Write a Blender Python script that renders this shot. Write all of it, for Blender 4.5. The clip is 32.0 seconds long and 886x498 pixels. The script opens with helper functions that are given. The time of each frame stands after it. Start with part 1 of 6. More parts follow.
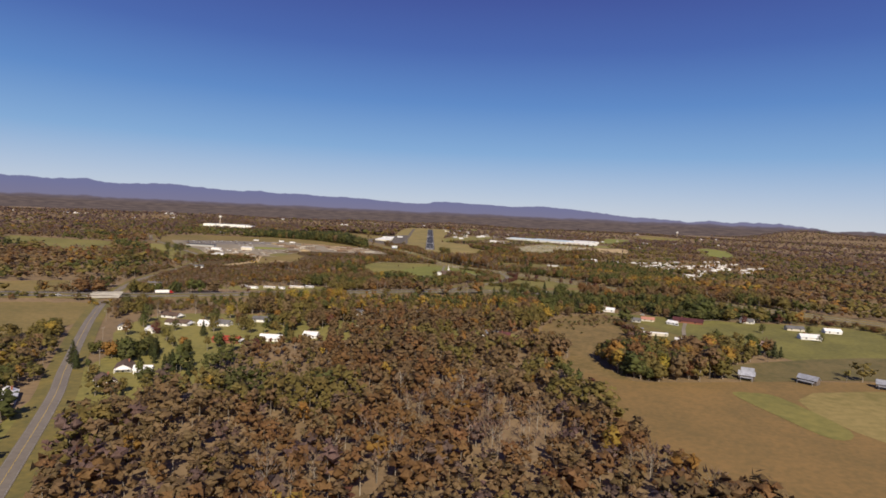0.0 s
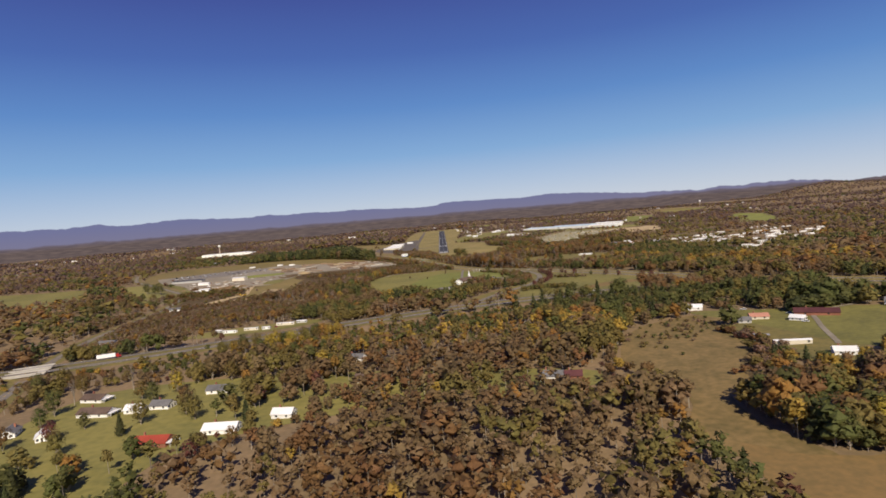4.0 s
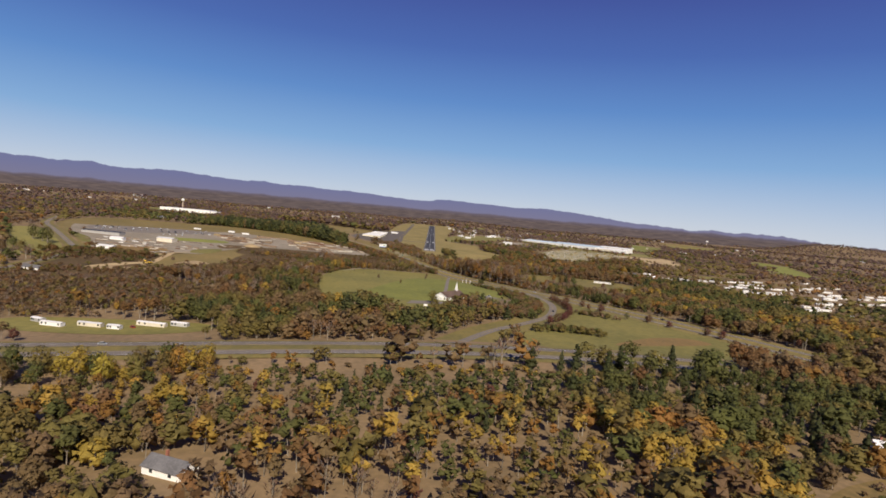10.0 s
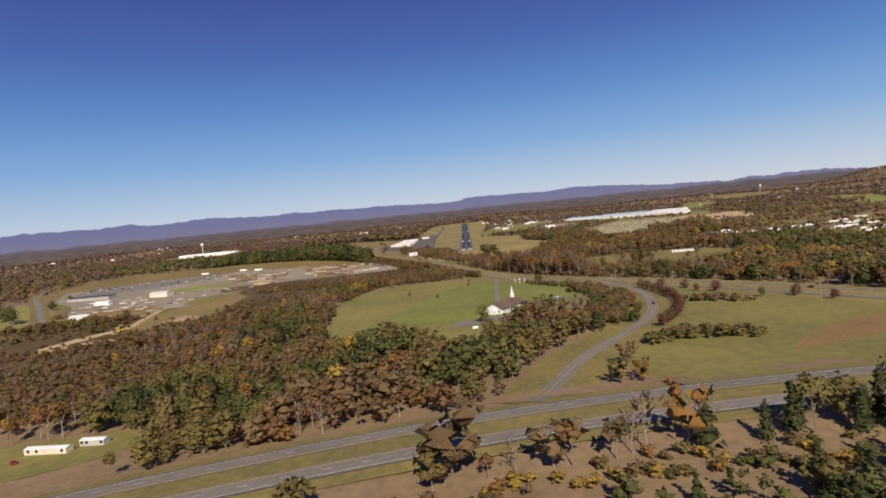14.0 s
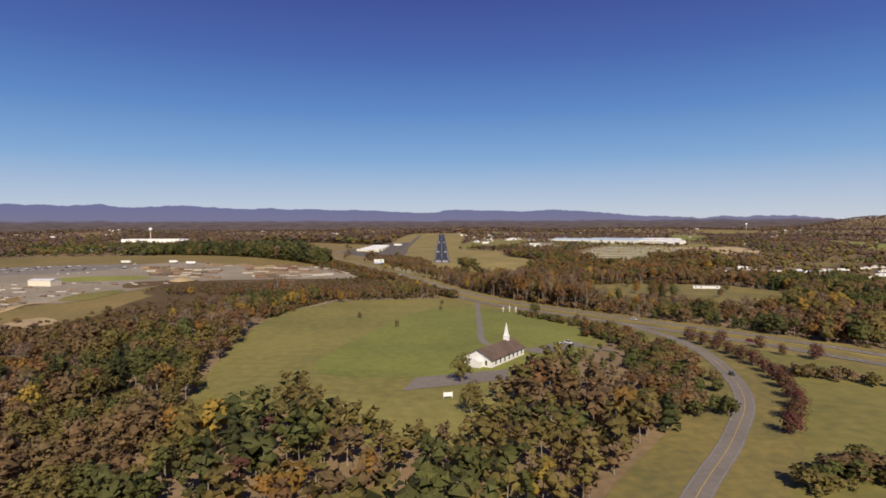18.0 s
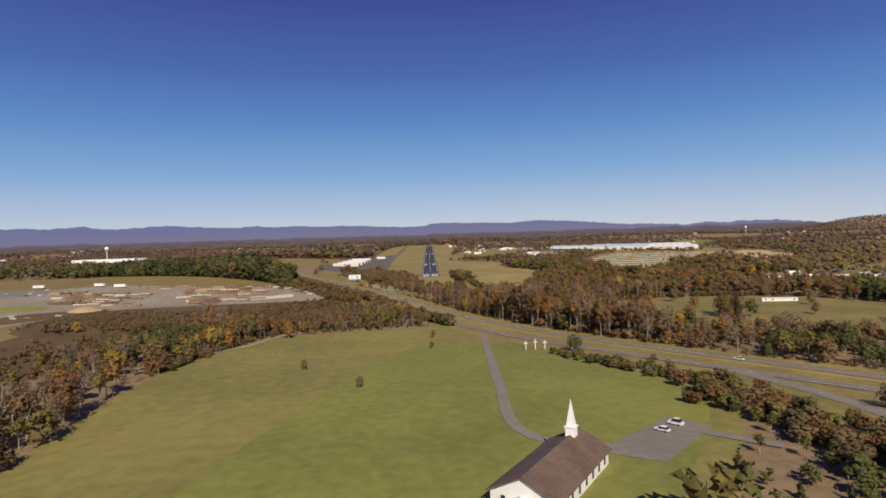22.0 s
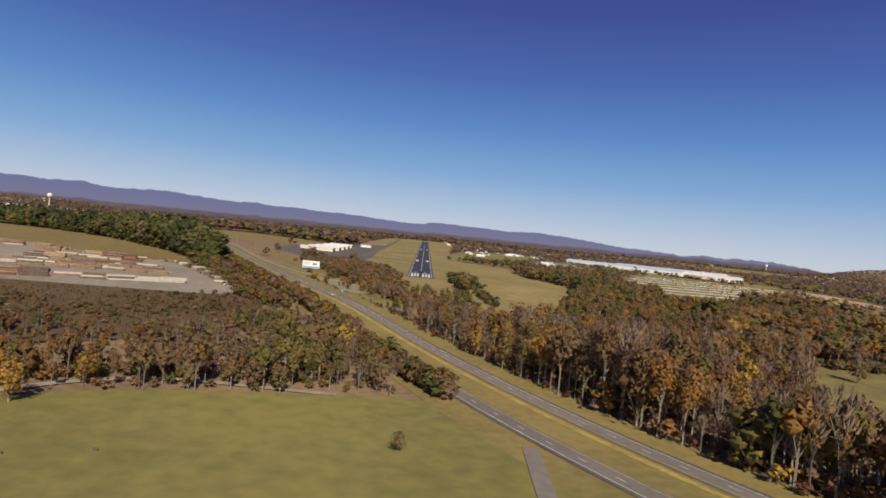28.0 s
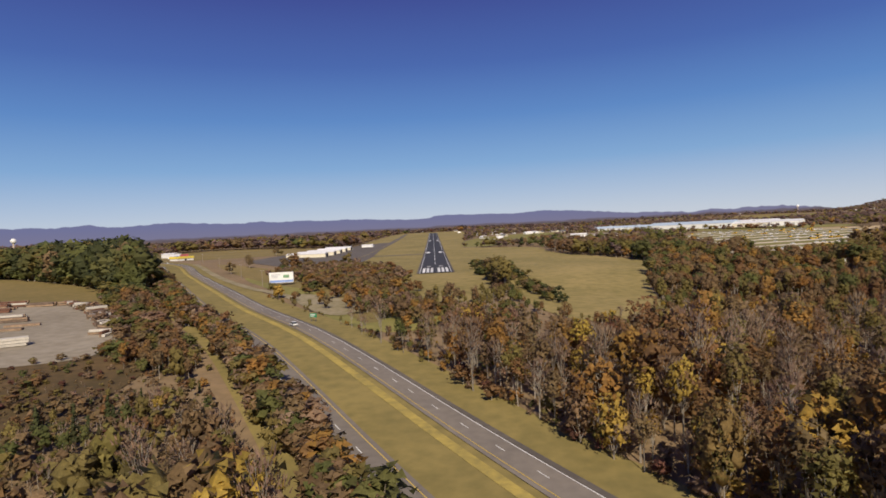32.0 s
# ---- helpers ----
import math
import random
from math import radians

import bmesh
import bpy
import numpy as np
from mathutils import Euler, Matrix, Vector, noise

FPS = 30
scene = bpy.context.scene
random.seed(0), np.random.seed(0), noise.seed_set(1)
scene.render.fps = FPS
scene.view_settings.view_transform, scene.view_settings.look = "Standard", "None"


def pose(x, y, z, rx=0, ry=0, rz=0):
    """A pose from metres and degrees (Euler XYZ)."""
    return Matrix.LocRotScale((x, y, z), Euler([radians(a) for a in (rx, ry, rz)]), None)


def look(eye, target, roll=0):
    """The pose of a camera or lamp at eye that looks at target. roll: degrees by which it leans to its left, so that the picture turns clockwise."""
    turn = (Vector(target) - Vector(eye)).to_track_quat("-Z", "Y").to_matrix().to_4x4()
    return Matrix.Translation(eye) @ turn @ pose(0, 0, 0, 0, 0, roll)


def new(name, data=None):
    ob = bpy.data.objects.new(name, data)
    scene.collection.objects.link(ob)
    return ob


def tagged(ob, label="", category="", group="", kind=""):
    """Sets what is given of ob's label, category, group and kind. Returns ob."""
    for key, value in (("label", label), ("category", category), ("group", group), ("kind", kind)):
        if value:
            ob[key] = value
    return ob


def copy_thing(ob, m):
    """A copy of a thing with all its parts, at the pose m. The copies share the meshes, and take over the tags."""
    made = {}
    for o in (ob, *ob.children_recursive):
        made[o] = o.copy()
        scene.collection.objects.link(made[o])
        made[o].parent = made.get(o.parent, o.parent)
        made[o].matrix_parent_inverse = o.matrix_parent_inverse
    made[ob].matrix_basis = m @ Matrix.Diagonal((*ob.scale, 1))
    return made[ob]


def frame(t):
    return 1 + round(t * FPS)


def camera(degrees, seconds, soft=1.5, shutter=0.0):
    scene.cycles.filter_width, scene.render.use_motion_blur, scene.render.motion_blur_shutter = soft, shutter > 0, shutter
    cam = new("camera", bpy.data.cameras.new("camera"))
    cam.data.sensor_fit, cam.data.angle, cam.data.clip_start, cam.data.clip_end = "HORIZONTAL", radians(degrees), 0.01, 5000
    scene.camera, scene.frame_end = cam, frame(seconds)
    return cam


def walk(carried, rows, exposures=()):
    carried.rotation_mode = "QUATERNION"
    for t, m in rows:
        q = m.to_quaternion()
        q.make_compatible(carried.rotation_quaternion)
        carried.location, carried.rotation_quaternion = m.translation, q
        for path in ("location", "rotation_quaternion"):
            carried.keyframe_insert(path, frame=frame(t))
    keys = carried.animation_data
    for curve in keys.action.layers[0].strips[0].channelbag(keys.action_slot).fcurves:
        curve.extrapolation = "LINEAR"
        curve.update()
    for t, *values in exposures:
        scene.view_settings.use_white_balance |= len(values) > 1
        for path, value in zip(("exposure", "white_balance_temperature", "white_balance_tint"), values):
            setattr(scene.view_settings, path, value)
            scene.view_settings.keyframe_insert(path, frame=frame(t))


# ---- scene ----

# ---------------------------------------------------------------- camera
cam = camera(74.3, 32.0, soft=1.7)
PATH = [
    (0, (-1.88, -1643.65, 93.93), (0.47, -1543.83, 88.41), 2.61),
    (0.5, (-2.47, -1624.00, 93.65), (-2.96, -1524.19, 87.47), -0.18),
    (1, (-2.85, -1604.35, 93.33), (-8.40, -1504.70, 87.13), -2.75),
    (1.5, (-3.04, -1584.72, 92.97), (-9.41, -1485.11, 86.91), -2.93),
    (2, (-3.06, -1565.10, 92.56), (-3.88, -1465.26, 87.01), -1.59),
    (2.5, (-2.95, -1545.49, 92.11), (2.23, -1445.73, 87.55), 1.09),
    (3, (-2.74, -1525.89, 91.61), (2.71, -1426.19, 86.22), -1.59),
    (3.5, (-2.44, -1506.31, 91.07), (-2.48, -1406.44, 85.83), -5.53),
    (5.5, (-0.78, -1428.07, 88.45), (4.08, -1328.37, 82.48), 1.22),
    (6, (-0.34, -1408.54, 87.69), (10.12, -1309.19, 83.24), 0.74),
    (6.5, (0.10, -1389.02, 86.89), (8.44, -1289.46, 82.63), -2.80),
    (7, (0.51, -1369.51, 86.04), (2.19, -1269.67, 80.61), -5.18),
    (7.5, (0.89, -1350.02, 85.16), (-1.02, -1250.19, 79.63), -3.47),
    (8, (1.24, -1330.53, 84.24), (1.45, -1230.67, 79.03), 1.22),
    (8.5, (1.54, -1311.06, 83.29), (6.23, -1211.36, 77.01), 2.96),
    (9, (1.80, -1291.59, 82.30), (9.13, -1192.05, 76.26), 3.35),
    (9.5, (2.01, -1272.14, 81.28), (7.70, -1172.48, 75.39), 3.21),
    (10, (2.16, -1252.70, 80.24), (4.28, -1152.90, 74.37), 5.06),
    (10.5, (2.27, -1233.27, 79.16), (1.44, -1133.54, 71.87), 4.45),
    (11, (2.33, -1213.86, 78.07), (0.22, -1114.13, 71.02), 1.92),
    (11.5, (2.33, -1194.45, 76.95), (0.14, -1094.63, 71.41), 2.26),
    (12, (2.29, -1175.06, 75.81), (1.19, -1075.19, 70.85), 1.15),
    (12.5, (2.21, -1155.67, 74.65), (0.84, -1055.87, 68.55), -0.39),
    (13, (2.08, -1136.30, 73.48), (-0.52, -1036.54, 67.02), -3.29),
    (13.5, (1.93, -1116.94, 72.30), (-2.30, -1017.23, 65.92), -4.76),
    (14, (1.73, -1097.59, 71.11), (-2.42, -997.85, 65.31), -5.71),
    (14.5, (1.52, -1078.25, 69.91), (-0.76, -978.39, 65.14), -5.99),
    (15, (1.28, -1058.93, 68.70), (2.02, -959.02, 64.33), -2.72),
    (15.5, (1.03, -1039.61, 67.50), (5.40, -939.77, 63.91), -0.67),
    (17.5, (0.00, -962.46, 62.67), (1.53, -862.58, 57.98), -0.61),
    (18, (-0.23, -943.20, 61.47), (0.02, -843.29, 57.31), -0.23),
    (18.5, (-0.45, -923.96, 60.29), (-0.22, -824.01, 56.91), 0.07),
    (19, (-0.63, -904.72, 59.11), (0.14, -804.77, 56.09), 0.45),
    (19.5, (-0.79, -885.49, 57.94), (0.50, -785.54, 55.05), -1.23),
    (20, (-0.91, -866.28, 56.78), (0.61, -766.35, 53.39), -1.69),
    (20.5, (-1.00, -847.08, 55.64), (0.84, -747.15, 52.18), -2.03),
    (21, (-1.04, -827.89, 54.51), (1.12, -727.95, 51.54), -1.11),
    (21.5, (-1.04, -808.71, 53.39), (1.46, -708.77, 50.87), -1.17),
    (22, (-1.00, -789.54, 52.28), (1.41, -689.59, 50.35), -1.81),
    (22.5, (-0.91, -770.38, 51.18), (2.14, -670.44, 49.59), -2.54),
    (23, (-0.78, -751.24, 50.10), (3.49, -651.35, 48.16), -3.09),
    (23.5, (-0.60, -732.10, 49.03), (5.34, -632.29, 47.63), -2.04),
    (24, (-0.39, -712.98, 47.97), (6.39, -613.22, 46.36), -1.69),
    (24.5, (-0.15, -693.87, 46.91), (6.56, -594.10, 45.65), 0.54),
    (25, (0.13, -674.77, 45.87), (5.77, -574.94, 44.30), 0.37),
    (25.5, (0.42, -655.68, 44.82), (4.70, -555.80, 42.38), 0.92),
    (27.5, (1.61, -579.43, 40.65), (6.35, -479.56, 38.85), 5.43),
    (28, (1.84, -560.40, 39.58), (4.93, -460.47, 37.75), 5.57),
    (28.5, (2.02, -541.38, 38.50), (2.96, -441.42, 35.97), 4.08),
    (29, (2.11, -522.37, 37.40), (-1.05, -422.50, 33.36), 3.83),
    (29.5, (2.10, -503.37, 36.27), (-5.48, -403.82, 30.60), 0.30),
    (30, (1.97, -484.38, 35.10), (-8.28, -385.03, 30.30), -3.42),
    (30.5, (1.68, -465.41, 33.90), (-7.61, -365.89, 30.65), -3.03),
    (31, (1.21, -446.44, 32.65), (-4.64, -346.66, 29.52), -2.38),
    (31.5, (0.53, -427.49, 31.35), (-0.90, -327.55, 28.04), -2.19),
    (32, (-0.40, -408.55, 29.98), (1.16, -308.61, 26.71), -2.83),
]
walk(cam, [(t, look(eye, target, lean)) for t, eye, target, lean in PATH], [(0, 0.0), (8, 0.03), (13, 0.04), (18, -0.03), (32, -0.03)])

# ---------------------------------------------------------------- light
SUN_UP, SUN_SIDE = 38.0, 9.0  # degrees above the land; degrees to the east of straight behind the runway line
world = bpy.data.worlds.new("sky")
scene.world = world
world.use_nodes = True
wn, wl = world.node_tree.nodes, world.node_tree.links
wn.clear()


def wmath(op, a, b=None, clamp=False):
    n = wn.new("ShaderNodeMath")
    n.operation, n.use_clamp = op, clamp
    for i, v in enumerate((a, b)):
        if v is None:
            continue
        if isinstance(v, (int, float)):
            n.inputs[i].default_value = v
        else:
            wl.new(v, n.inputs[i])
    return n.outputs[0]


sky = wn.new("ShaderNodeTexSky")
sky.sky_type, sky.sun_disc = "NISHITA", False
sky.sun_elevation, sky.sun_rotation = radians(SUN_UP), radians(180 - SUN_SIDE)
sky.altitude, sky.air_density, sky.dust_density, sky.ozone_density = 300, 1.0, 0.4, 3.0
hue = wn.new("ShaderNodeHueSaturation")
hue.inputs["Saturation"].default_value = 1.15
wl.new(sky.outputs[0], hue.inputs["Color"])
# far ridges and the plain in front of them, beyond the reach of the land
place = wn.new("ShaderNodeTexCoord")
xyz = wn.new("ShaderNodeSeparateXYZ")
wl.new(place.outputs["Generated"], xyz.inputs[0])
ahead = wmath("MAXIMUM", xyz.outputs[1], 0.02)
side = wmath("DIVIDE", xyz.outputs[0], ahead)
rise = wmath("DIVIDE", xyz.outputs[2], wmath("SQRT", wmath("ADD", wmath("MULTIPLY", xyz.outputs[0], xyz.outputs[0]), wmath("MULTIPLY", xyz.outputs[1], xyz.outputs[1]))))
curve = wn.new("ShaderNodeFloatCurve")
wl.new(wmath("ADD", wmath("MULTIPLY", side, 0.4), 0.5), curve.inputs[1])
ridge_curve = curve.mapping.curves[0]
RIDGE = [(0.0, 0.6), (0.17, 0.62), (0.33, 0.57), (0.5, 0.46), (0.6, 0.42), (0.64, 0.27), (0.7, 0.22), (0.75, 0.20), (0.79, 0.12), (0.85, 0.08), (1.0, 0.10)]
ridge_curve.points[0].location, ridge_curve.points[1].location = RIDGE[0], RIDGE[-1]
for p in RIDGE[1:-1]:
    ridge_curve.points.new(*p)
curve.mapping.update()


def wnoise(scale, detail):
    n = wn.new("ShaderNodeTexNoise")
    n.noise_dimensions = "1D"
    n.inputs["Scale"].default_value, n.inputs["Detail"].default_value = scale, detail
    wl.new(side, n.inputs["W"])
    return wmath("SUBTRACT", n.outputs[0], 0.5)


top = wmath("ADD", wmath("MULTIPLY", curve.outputs[0], 0.05), wmath("ADD", wmath("MULTIPLY", wnoise(8.0, 5.0), 0.019), wmath("MULTIPLY", wnoise(60.0, 3.0), 0.0022)))
over = wmath("MULTIPLY_ADD", wmath("SUBTRACT", rise, top), -900.0, True)
over.node.inputs[2].default_value = 0.5
plain_top = wmath("ADD", wmath("MULTIPLY", wnoise(16.0, 6.0), 0.008), 0.0065)
under = wmath("MULTIPLY_ADD", wmath("SUBTRACT", rise, plain_top), -350.0, True)
under.node.inputs[2].default_value = 0.5
speck = wn.new("ShaderNodeTexNoise")
speck.inputs["Scale"].default_value, speck.inputs["Detail"].default_value = 64.0, 9.0
flat = wn.new("ShaderNodeVectorMath")
flat.operation = "MULTIPLY"
flat.inputs[1].default_value = (1.0, 1.0, 9.0)
wl.new(place.outputs["Generated"], flat.inputs[0])
wl.new(flat.outputs[0], speck.inputs["Vector"])
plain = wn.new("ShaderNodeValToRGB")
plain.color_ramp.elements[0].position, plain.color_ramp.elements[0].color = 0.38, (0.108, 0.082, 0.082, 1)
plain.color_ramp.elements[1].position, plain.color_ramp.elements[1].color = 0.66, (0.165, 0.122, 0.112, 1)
wl.new(speck.outputs[0], plain.inputs[0])
hills = wn.new("ShaderNodeMix")
hills.data_type = "RGBA"
wl.new(under, hills.inputs[0])
# distance haze painted into the ridge colour, paler at the foot
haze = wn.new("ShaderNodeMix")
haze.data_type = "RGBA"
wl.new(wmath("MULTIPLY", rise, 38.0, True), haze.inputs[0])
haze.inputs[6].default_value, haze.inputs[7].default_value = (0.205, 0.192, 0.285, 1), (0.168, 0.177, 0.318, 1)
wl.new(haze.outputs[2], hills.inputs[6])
# mauve haze painted over the plain's colour towards its top
plain_haze = wn.new("ShaderNodeMix")
plain_haze.data_type = "RGBA"
plain_haze.inputs[7].default_value = (0.150, 0.130, 0.185, 1)
wl.new(wmath("MULTIPLY", rise, 85.0, True), plain_haze.inputs[0])
wl.new(plain.outputs[0], plain_haze.inputs[6])
wl.new(plain_haze.outputs[2], hills.inputs[7])
height = wn.new("ShaderNodeValToRGB")
wl.new(rise, height.inputs[0])
SKY = ((0.0, (0.690, 0.740, 0.840)), (0.05, (0.490, 0.605, 0.810)), (0.11, (0.255, 0.450, 0.765)), (0.19, (0.126, 0.283, 0.650)), (0.28, (0.077, 0.153, 0.485)), (0.40, (0.057, 0.076, 0.338)), (1.0, (0.040, 0.065, 0.300)))
height.color_ramp.elements[0].position, height.color_ramp.elements[0].color = SKY[0][0], (*SKY[0][1], 1)
height.color_ramp.elements[1].position, height.color_ramp.elements[1].color = SKY[-1][0], (*SKY[-1][1], 1)
for at, c in SKY[1:-1]:
    height.color_ramp.elements.new(at).color = (*c, 1)
scaled = wn.new("ShaderNodeMix")
scaled.data_type, scaled.blend_type = "RGBA", "MULTIPLY"
scaled.inputs[0].default_value = 1.0
wl.new(hue.outputs[0], scaled.inputs[6])
scaled.inputs[7].default_value = (0.085, 0.085, 0.085, 1)
deep = wn.new("ShaderNodeMix")
deep.data_type = "RGBA"
deep.inputs[0].default_value = 0.88
wl.new(scaled.outputs[2], deep.inputs[6])
wl.new(height.outputs[0], deep.inputs[7])
air = wn.new("ShaderNodeBackground")
wl.new(deep.outputs[2], air.inputs[0])
air.inputs[1].default_value = 0.88
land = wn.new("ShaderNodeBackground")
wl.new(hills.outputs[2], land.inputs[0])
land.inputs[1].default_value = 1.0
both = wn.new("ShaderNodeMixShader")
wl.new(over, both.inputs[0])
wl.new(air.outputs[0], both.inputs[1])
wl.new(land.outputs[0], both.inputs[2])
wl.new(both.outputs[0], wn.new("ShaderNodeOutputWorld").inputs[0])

sun = new("sun", bpy.data.lights.new("sun", "SUN"))
sun.data.energy, sun.data.angle, sun.data.color = 5.3, radians(0.53), (1.0, 0.88, 0.71)
side_angle = radians(SUN_SIDE)
sun.matrix_world = look((0, 0, 900), (0 - 900 / math.tan(radians(SUN_UP)) * math.sin(side_angle), 900 / math.tan(radians(SUN_UP)) * math.cos(side_angle), 0))
scene.view_settings.exposure = 0.0

# ---------------------------------------------------------------- materials
MATS = {}


def mat(name, colour, rough=0.8, metal=0.0, vary=0.25, scale=0.2, fine=3.0, bump=0.0, other=None, spots=None):
    """A surface: its colour wanders towards other at a wide and a fine scale."""
    if name in MATS:
        return MATS[name]
    m = bpy.data.materials.new(name)
    m.use_nodes = True
    n, l = m.node_tree.nodes, m.node_tree.links
    p = n["Principled BSDF"]
    p.inputs["Roughness"].default_value, p.inputs["Metallic"].default_value = rough, metal
    p.inputs["Specular IOR Level"].default_value = 0.25
    c = n.new("ShaderNodeTexCoord")
    geo = n.new("ShaderNodeNewGeometry")
    wide, small = n.new("ShaderNodeTexNoise"), n.new("ShaderNodeTexNoise")
    for tex, s, d in ((wide, scale, 5.0), (small, fine, 4.0)):
        tex.inputs["Scale"].default_value, tex.inputs["Detail"].default_value = s, d
        l.new(geo.outputs["Position"], tex.inputs["Vector"])
    add = n.new("ShaderNodeMath")
    add.operation = "ADD"
    l.new(wide.outputs[0], add.inputs[0])
    l.new(small.outputs[0], add.inputs[1])
    ramp = n.new("ShaderNodeValToRGB")
    half = n.new("ShaderNodeMath")
    half.operation, half.inputs[1].default_value = "MULTIPLY", 0.5
    l.new(add.outputs[0], half.inputs[0])
    l.new(half.outputs[0], ramp.inputs[0])
    dark = other or tuple(v * (1 - vary) for v in colour)
    light = colour if other else tuple(min(0.95, v * (1 + vary * 0.6)) for v in colour)
    ramp.color_ramp.elements[0].position, ramp.color_ramp.elements[0].color = 0.38, (*dark, 1)
    ramp.color_ramp.elements[1].position, ramp.color_ramp.elements[1].color = 0.62, (*light, 1)
    out = ramp.outputs[0]
    info = n.new("ShaderNodeObjectInfo")
    shade = n.new("ShaderNodeHueSaturation")
    span = n.new("ShaderNodeMapRange")
    span.inputs["To Min"].default_value, span.inputs["To Max"].default_value = 0.88, 1.12
    l.new(info.outputs["Random"], span.inputs["Value"])
    l.new(span.outputs[0], shade.inputs["Value"])
    l.new(out, shade.inputs["Color"])
    l.new(shade.outputs[0], p.inputs["Base Color"])
    if bump:
        b = n.new("ShaderNodeBump")
        b.inputs["Strength"].default_value, b.inputs["Distance"].default_value = 0.6, bump
        l.new(small.outputs[0], b.inputs["Height"])
        l.new(b.outputs[0], p.inputs["Normal"])
    MATS[name] = m
    return m


def leaf_mat(name, colour=None):
    """Foliage: its own colour, or the tint stored with each tree of a wood."""
    m = bpy.data.materials.new(name)
    m.use_nodes = True
    n, l = m.node_tree.nodes, m.node_tree.links
    p = n["Principled BSDF"]
    p.inputs["Roughness"].default_value = 0.75
    p.inputs["Specular IOR Level"].default_value = 0.2
    geo = n.new("ShaderNodeNewGeometry")
    tex = n.new("ShaderNodeTexNoise")
    tex.inputs["Scale"].default_value, tex.inputs["Detail"].default_value = 1.6, 6.0
    tex.inputs["Roughness"].default_value = 0.7
    l.new(geo.outputs["Position"], tex.inputs["Vector"])
    span = n.new("ShaderNodeMapRange")
    span.inputs["From Min"].default_value, span.inputs["From Max"].default_value = 0.3, 0.7
    span.inputs["To Min"].default_value, span.inputs["To Max"].default_value = 0.68, 1.32
    # leaf clumps take most of their slope from the bough that they sit on
    bough = n.new("ShaderNodeAttribute")
    bough.attribute_name = "bough"
    turned = n.new("ShaderNodeVectorTransform")
    turned.vector_type, turned.convert_from, turned.convert_to = "VECTOR", "OBJECT", "WORLD"
    l.new(bough.outputs["Vector"], turned.inputs[0])
    own = n.new("ShaderNodeVectorMath")
    own.operation = "SCALE"
    own.inputs["Scale"].default_value = 0.45
    l.new(geo.outputs["Normal"], own.inputs[0])
    blend = n.new("ShaderNodeVectorMath")
    blend.operation = "ADD"
    l.new(turned.outputs[0], blend.inputs[0])
    l.new(own.outputs[0], blend.inputs[1])
    slope = n.new("ShaderNodeVectorMath")
    slope.operation = "NORMALIZE"
    l.new(blend.outputs[0], slope.inputs[0])
    l.new(slope.outputs[0], p.inputs["Normal"])
    l.new(tex.outputs[0], span.inputs["Value"])
    shade = n.new("ShaderNodeHueSaturation")
    l.new(span.outputs[0], shade.inputs["Value"])
    if colour is None:
        a = n.new("ShaderNodeAttribute")
        a.attribute_name = "tint"
        l.new(a.outputs["Color"], shade.inputs["Color"])
    else:
        info = n.new("ShaderNodeObjectInfo")
        wheel = n.new("ShaderNodeMapRange")
        wheel.inputs["To Min"].default_value, wheel.inputs["To Max"].default_value = 0.475, 0.525
        l.new(info.outputs["Random"], wheel.inputs["Value"])
        l.new(wheel.outputs[0], shade.inputs["Hue"])
        a = n.new("ShaderNodeAttribute")
        a.attribute_name = "tint"
        mix = n.new("ShaderNodeMix")
        mix.data_type, mix.blend_type = "RGBA", "MULTIPLY"
        mix.inputs[0].default_value = 1.0
        mix.inputs[6].default_value = (*colour, 1)
        l.new(a.outputs["Color"], mix.inputs[7])
        l.new(mix.outputs[2], shade.inputs["Color"])
    l.new(shade.outputs[0], p.inputs["Base Color"])
    thin = n.new("ShaderNodeBsdfTranslucent")
    l.new(shade.outputs[0], thin.inputs["Color"])
    mixed = n.new("ShaderNodeMixShader")
    mixed.inputs[0].default_value = 0.5
    l.new(p.outputs[0], mixed.inputs[1])
    l.new(thin.outputs[0], mixed.inputs[2])
    l.new(mixed.outputs[0], n["Material Output"].inputs["Surface"])
    return m


M_GROUND = mat("forest_floor", (0.262, 0.180, 0.096), 0.95, other=(0.172, 0.122, 0.065), scale=0.015, fine=0.3, bump=0.3)
M_TAN = mat("dry_grass", (0.245, 0.178, 0.064), 0.95, other=(0.165, 0.130, 0.043), scale=0.012, fine=0.25, bump=0.1)
M_STRAW = mat("straw_grass", (0.310, 0.236, 0.088), 0.95, other=(0.190, 0.156, 0.050), scale=0.015, fine=0.2, bump=0.1)
M_GREEN = mat("mown_grass", (0.245, 0.245, 0.055), 0.95, other=(0.165, 0.175, 0.042), scale=0.02, fine=0.3, bump=0.1)
M_MEADOW = mat("meadow_grass", (0.255, 0.218, 0.062), 0.95, other=(0.165, 0.152, 0.045), scale=0.014, fine=0.2, bump=0.15)
M_VERGE = mat("verge_grass", (0.245, 0.188, 0.056), 0.95, other=(0.14, 0.125, 0.045), scale=0.03, fine=0.3, bump=0.1)
M_GOLD = mat("golden_grass", (0.275, 0.212, 0.070), 0.95, other=(0.185, 0.150, 0.050), scale=0.03, fine=0.3, bump=0.1)
M_WEEDS = mat("weedy_ground", (0.185, 0.142, 0.058), 0.95, other=(0.115, 0.100, 0.038), scale=0.045, fine=0.3, bump=0.2)
M_SOIL = mat("brown_stubble", (0.265, 0.165, 0.060), 0.95, other=(0.180, 0.125, 0.048), scale=0.03, fine=0.4, bump=0.15)
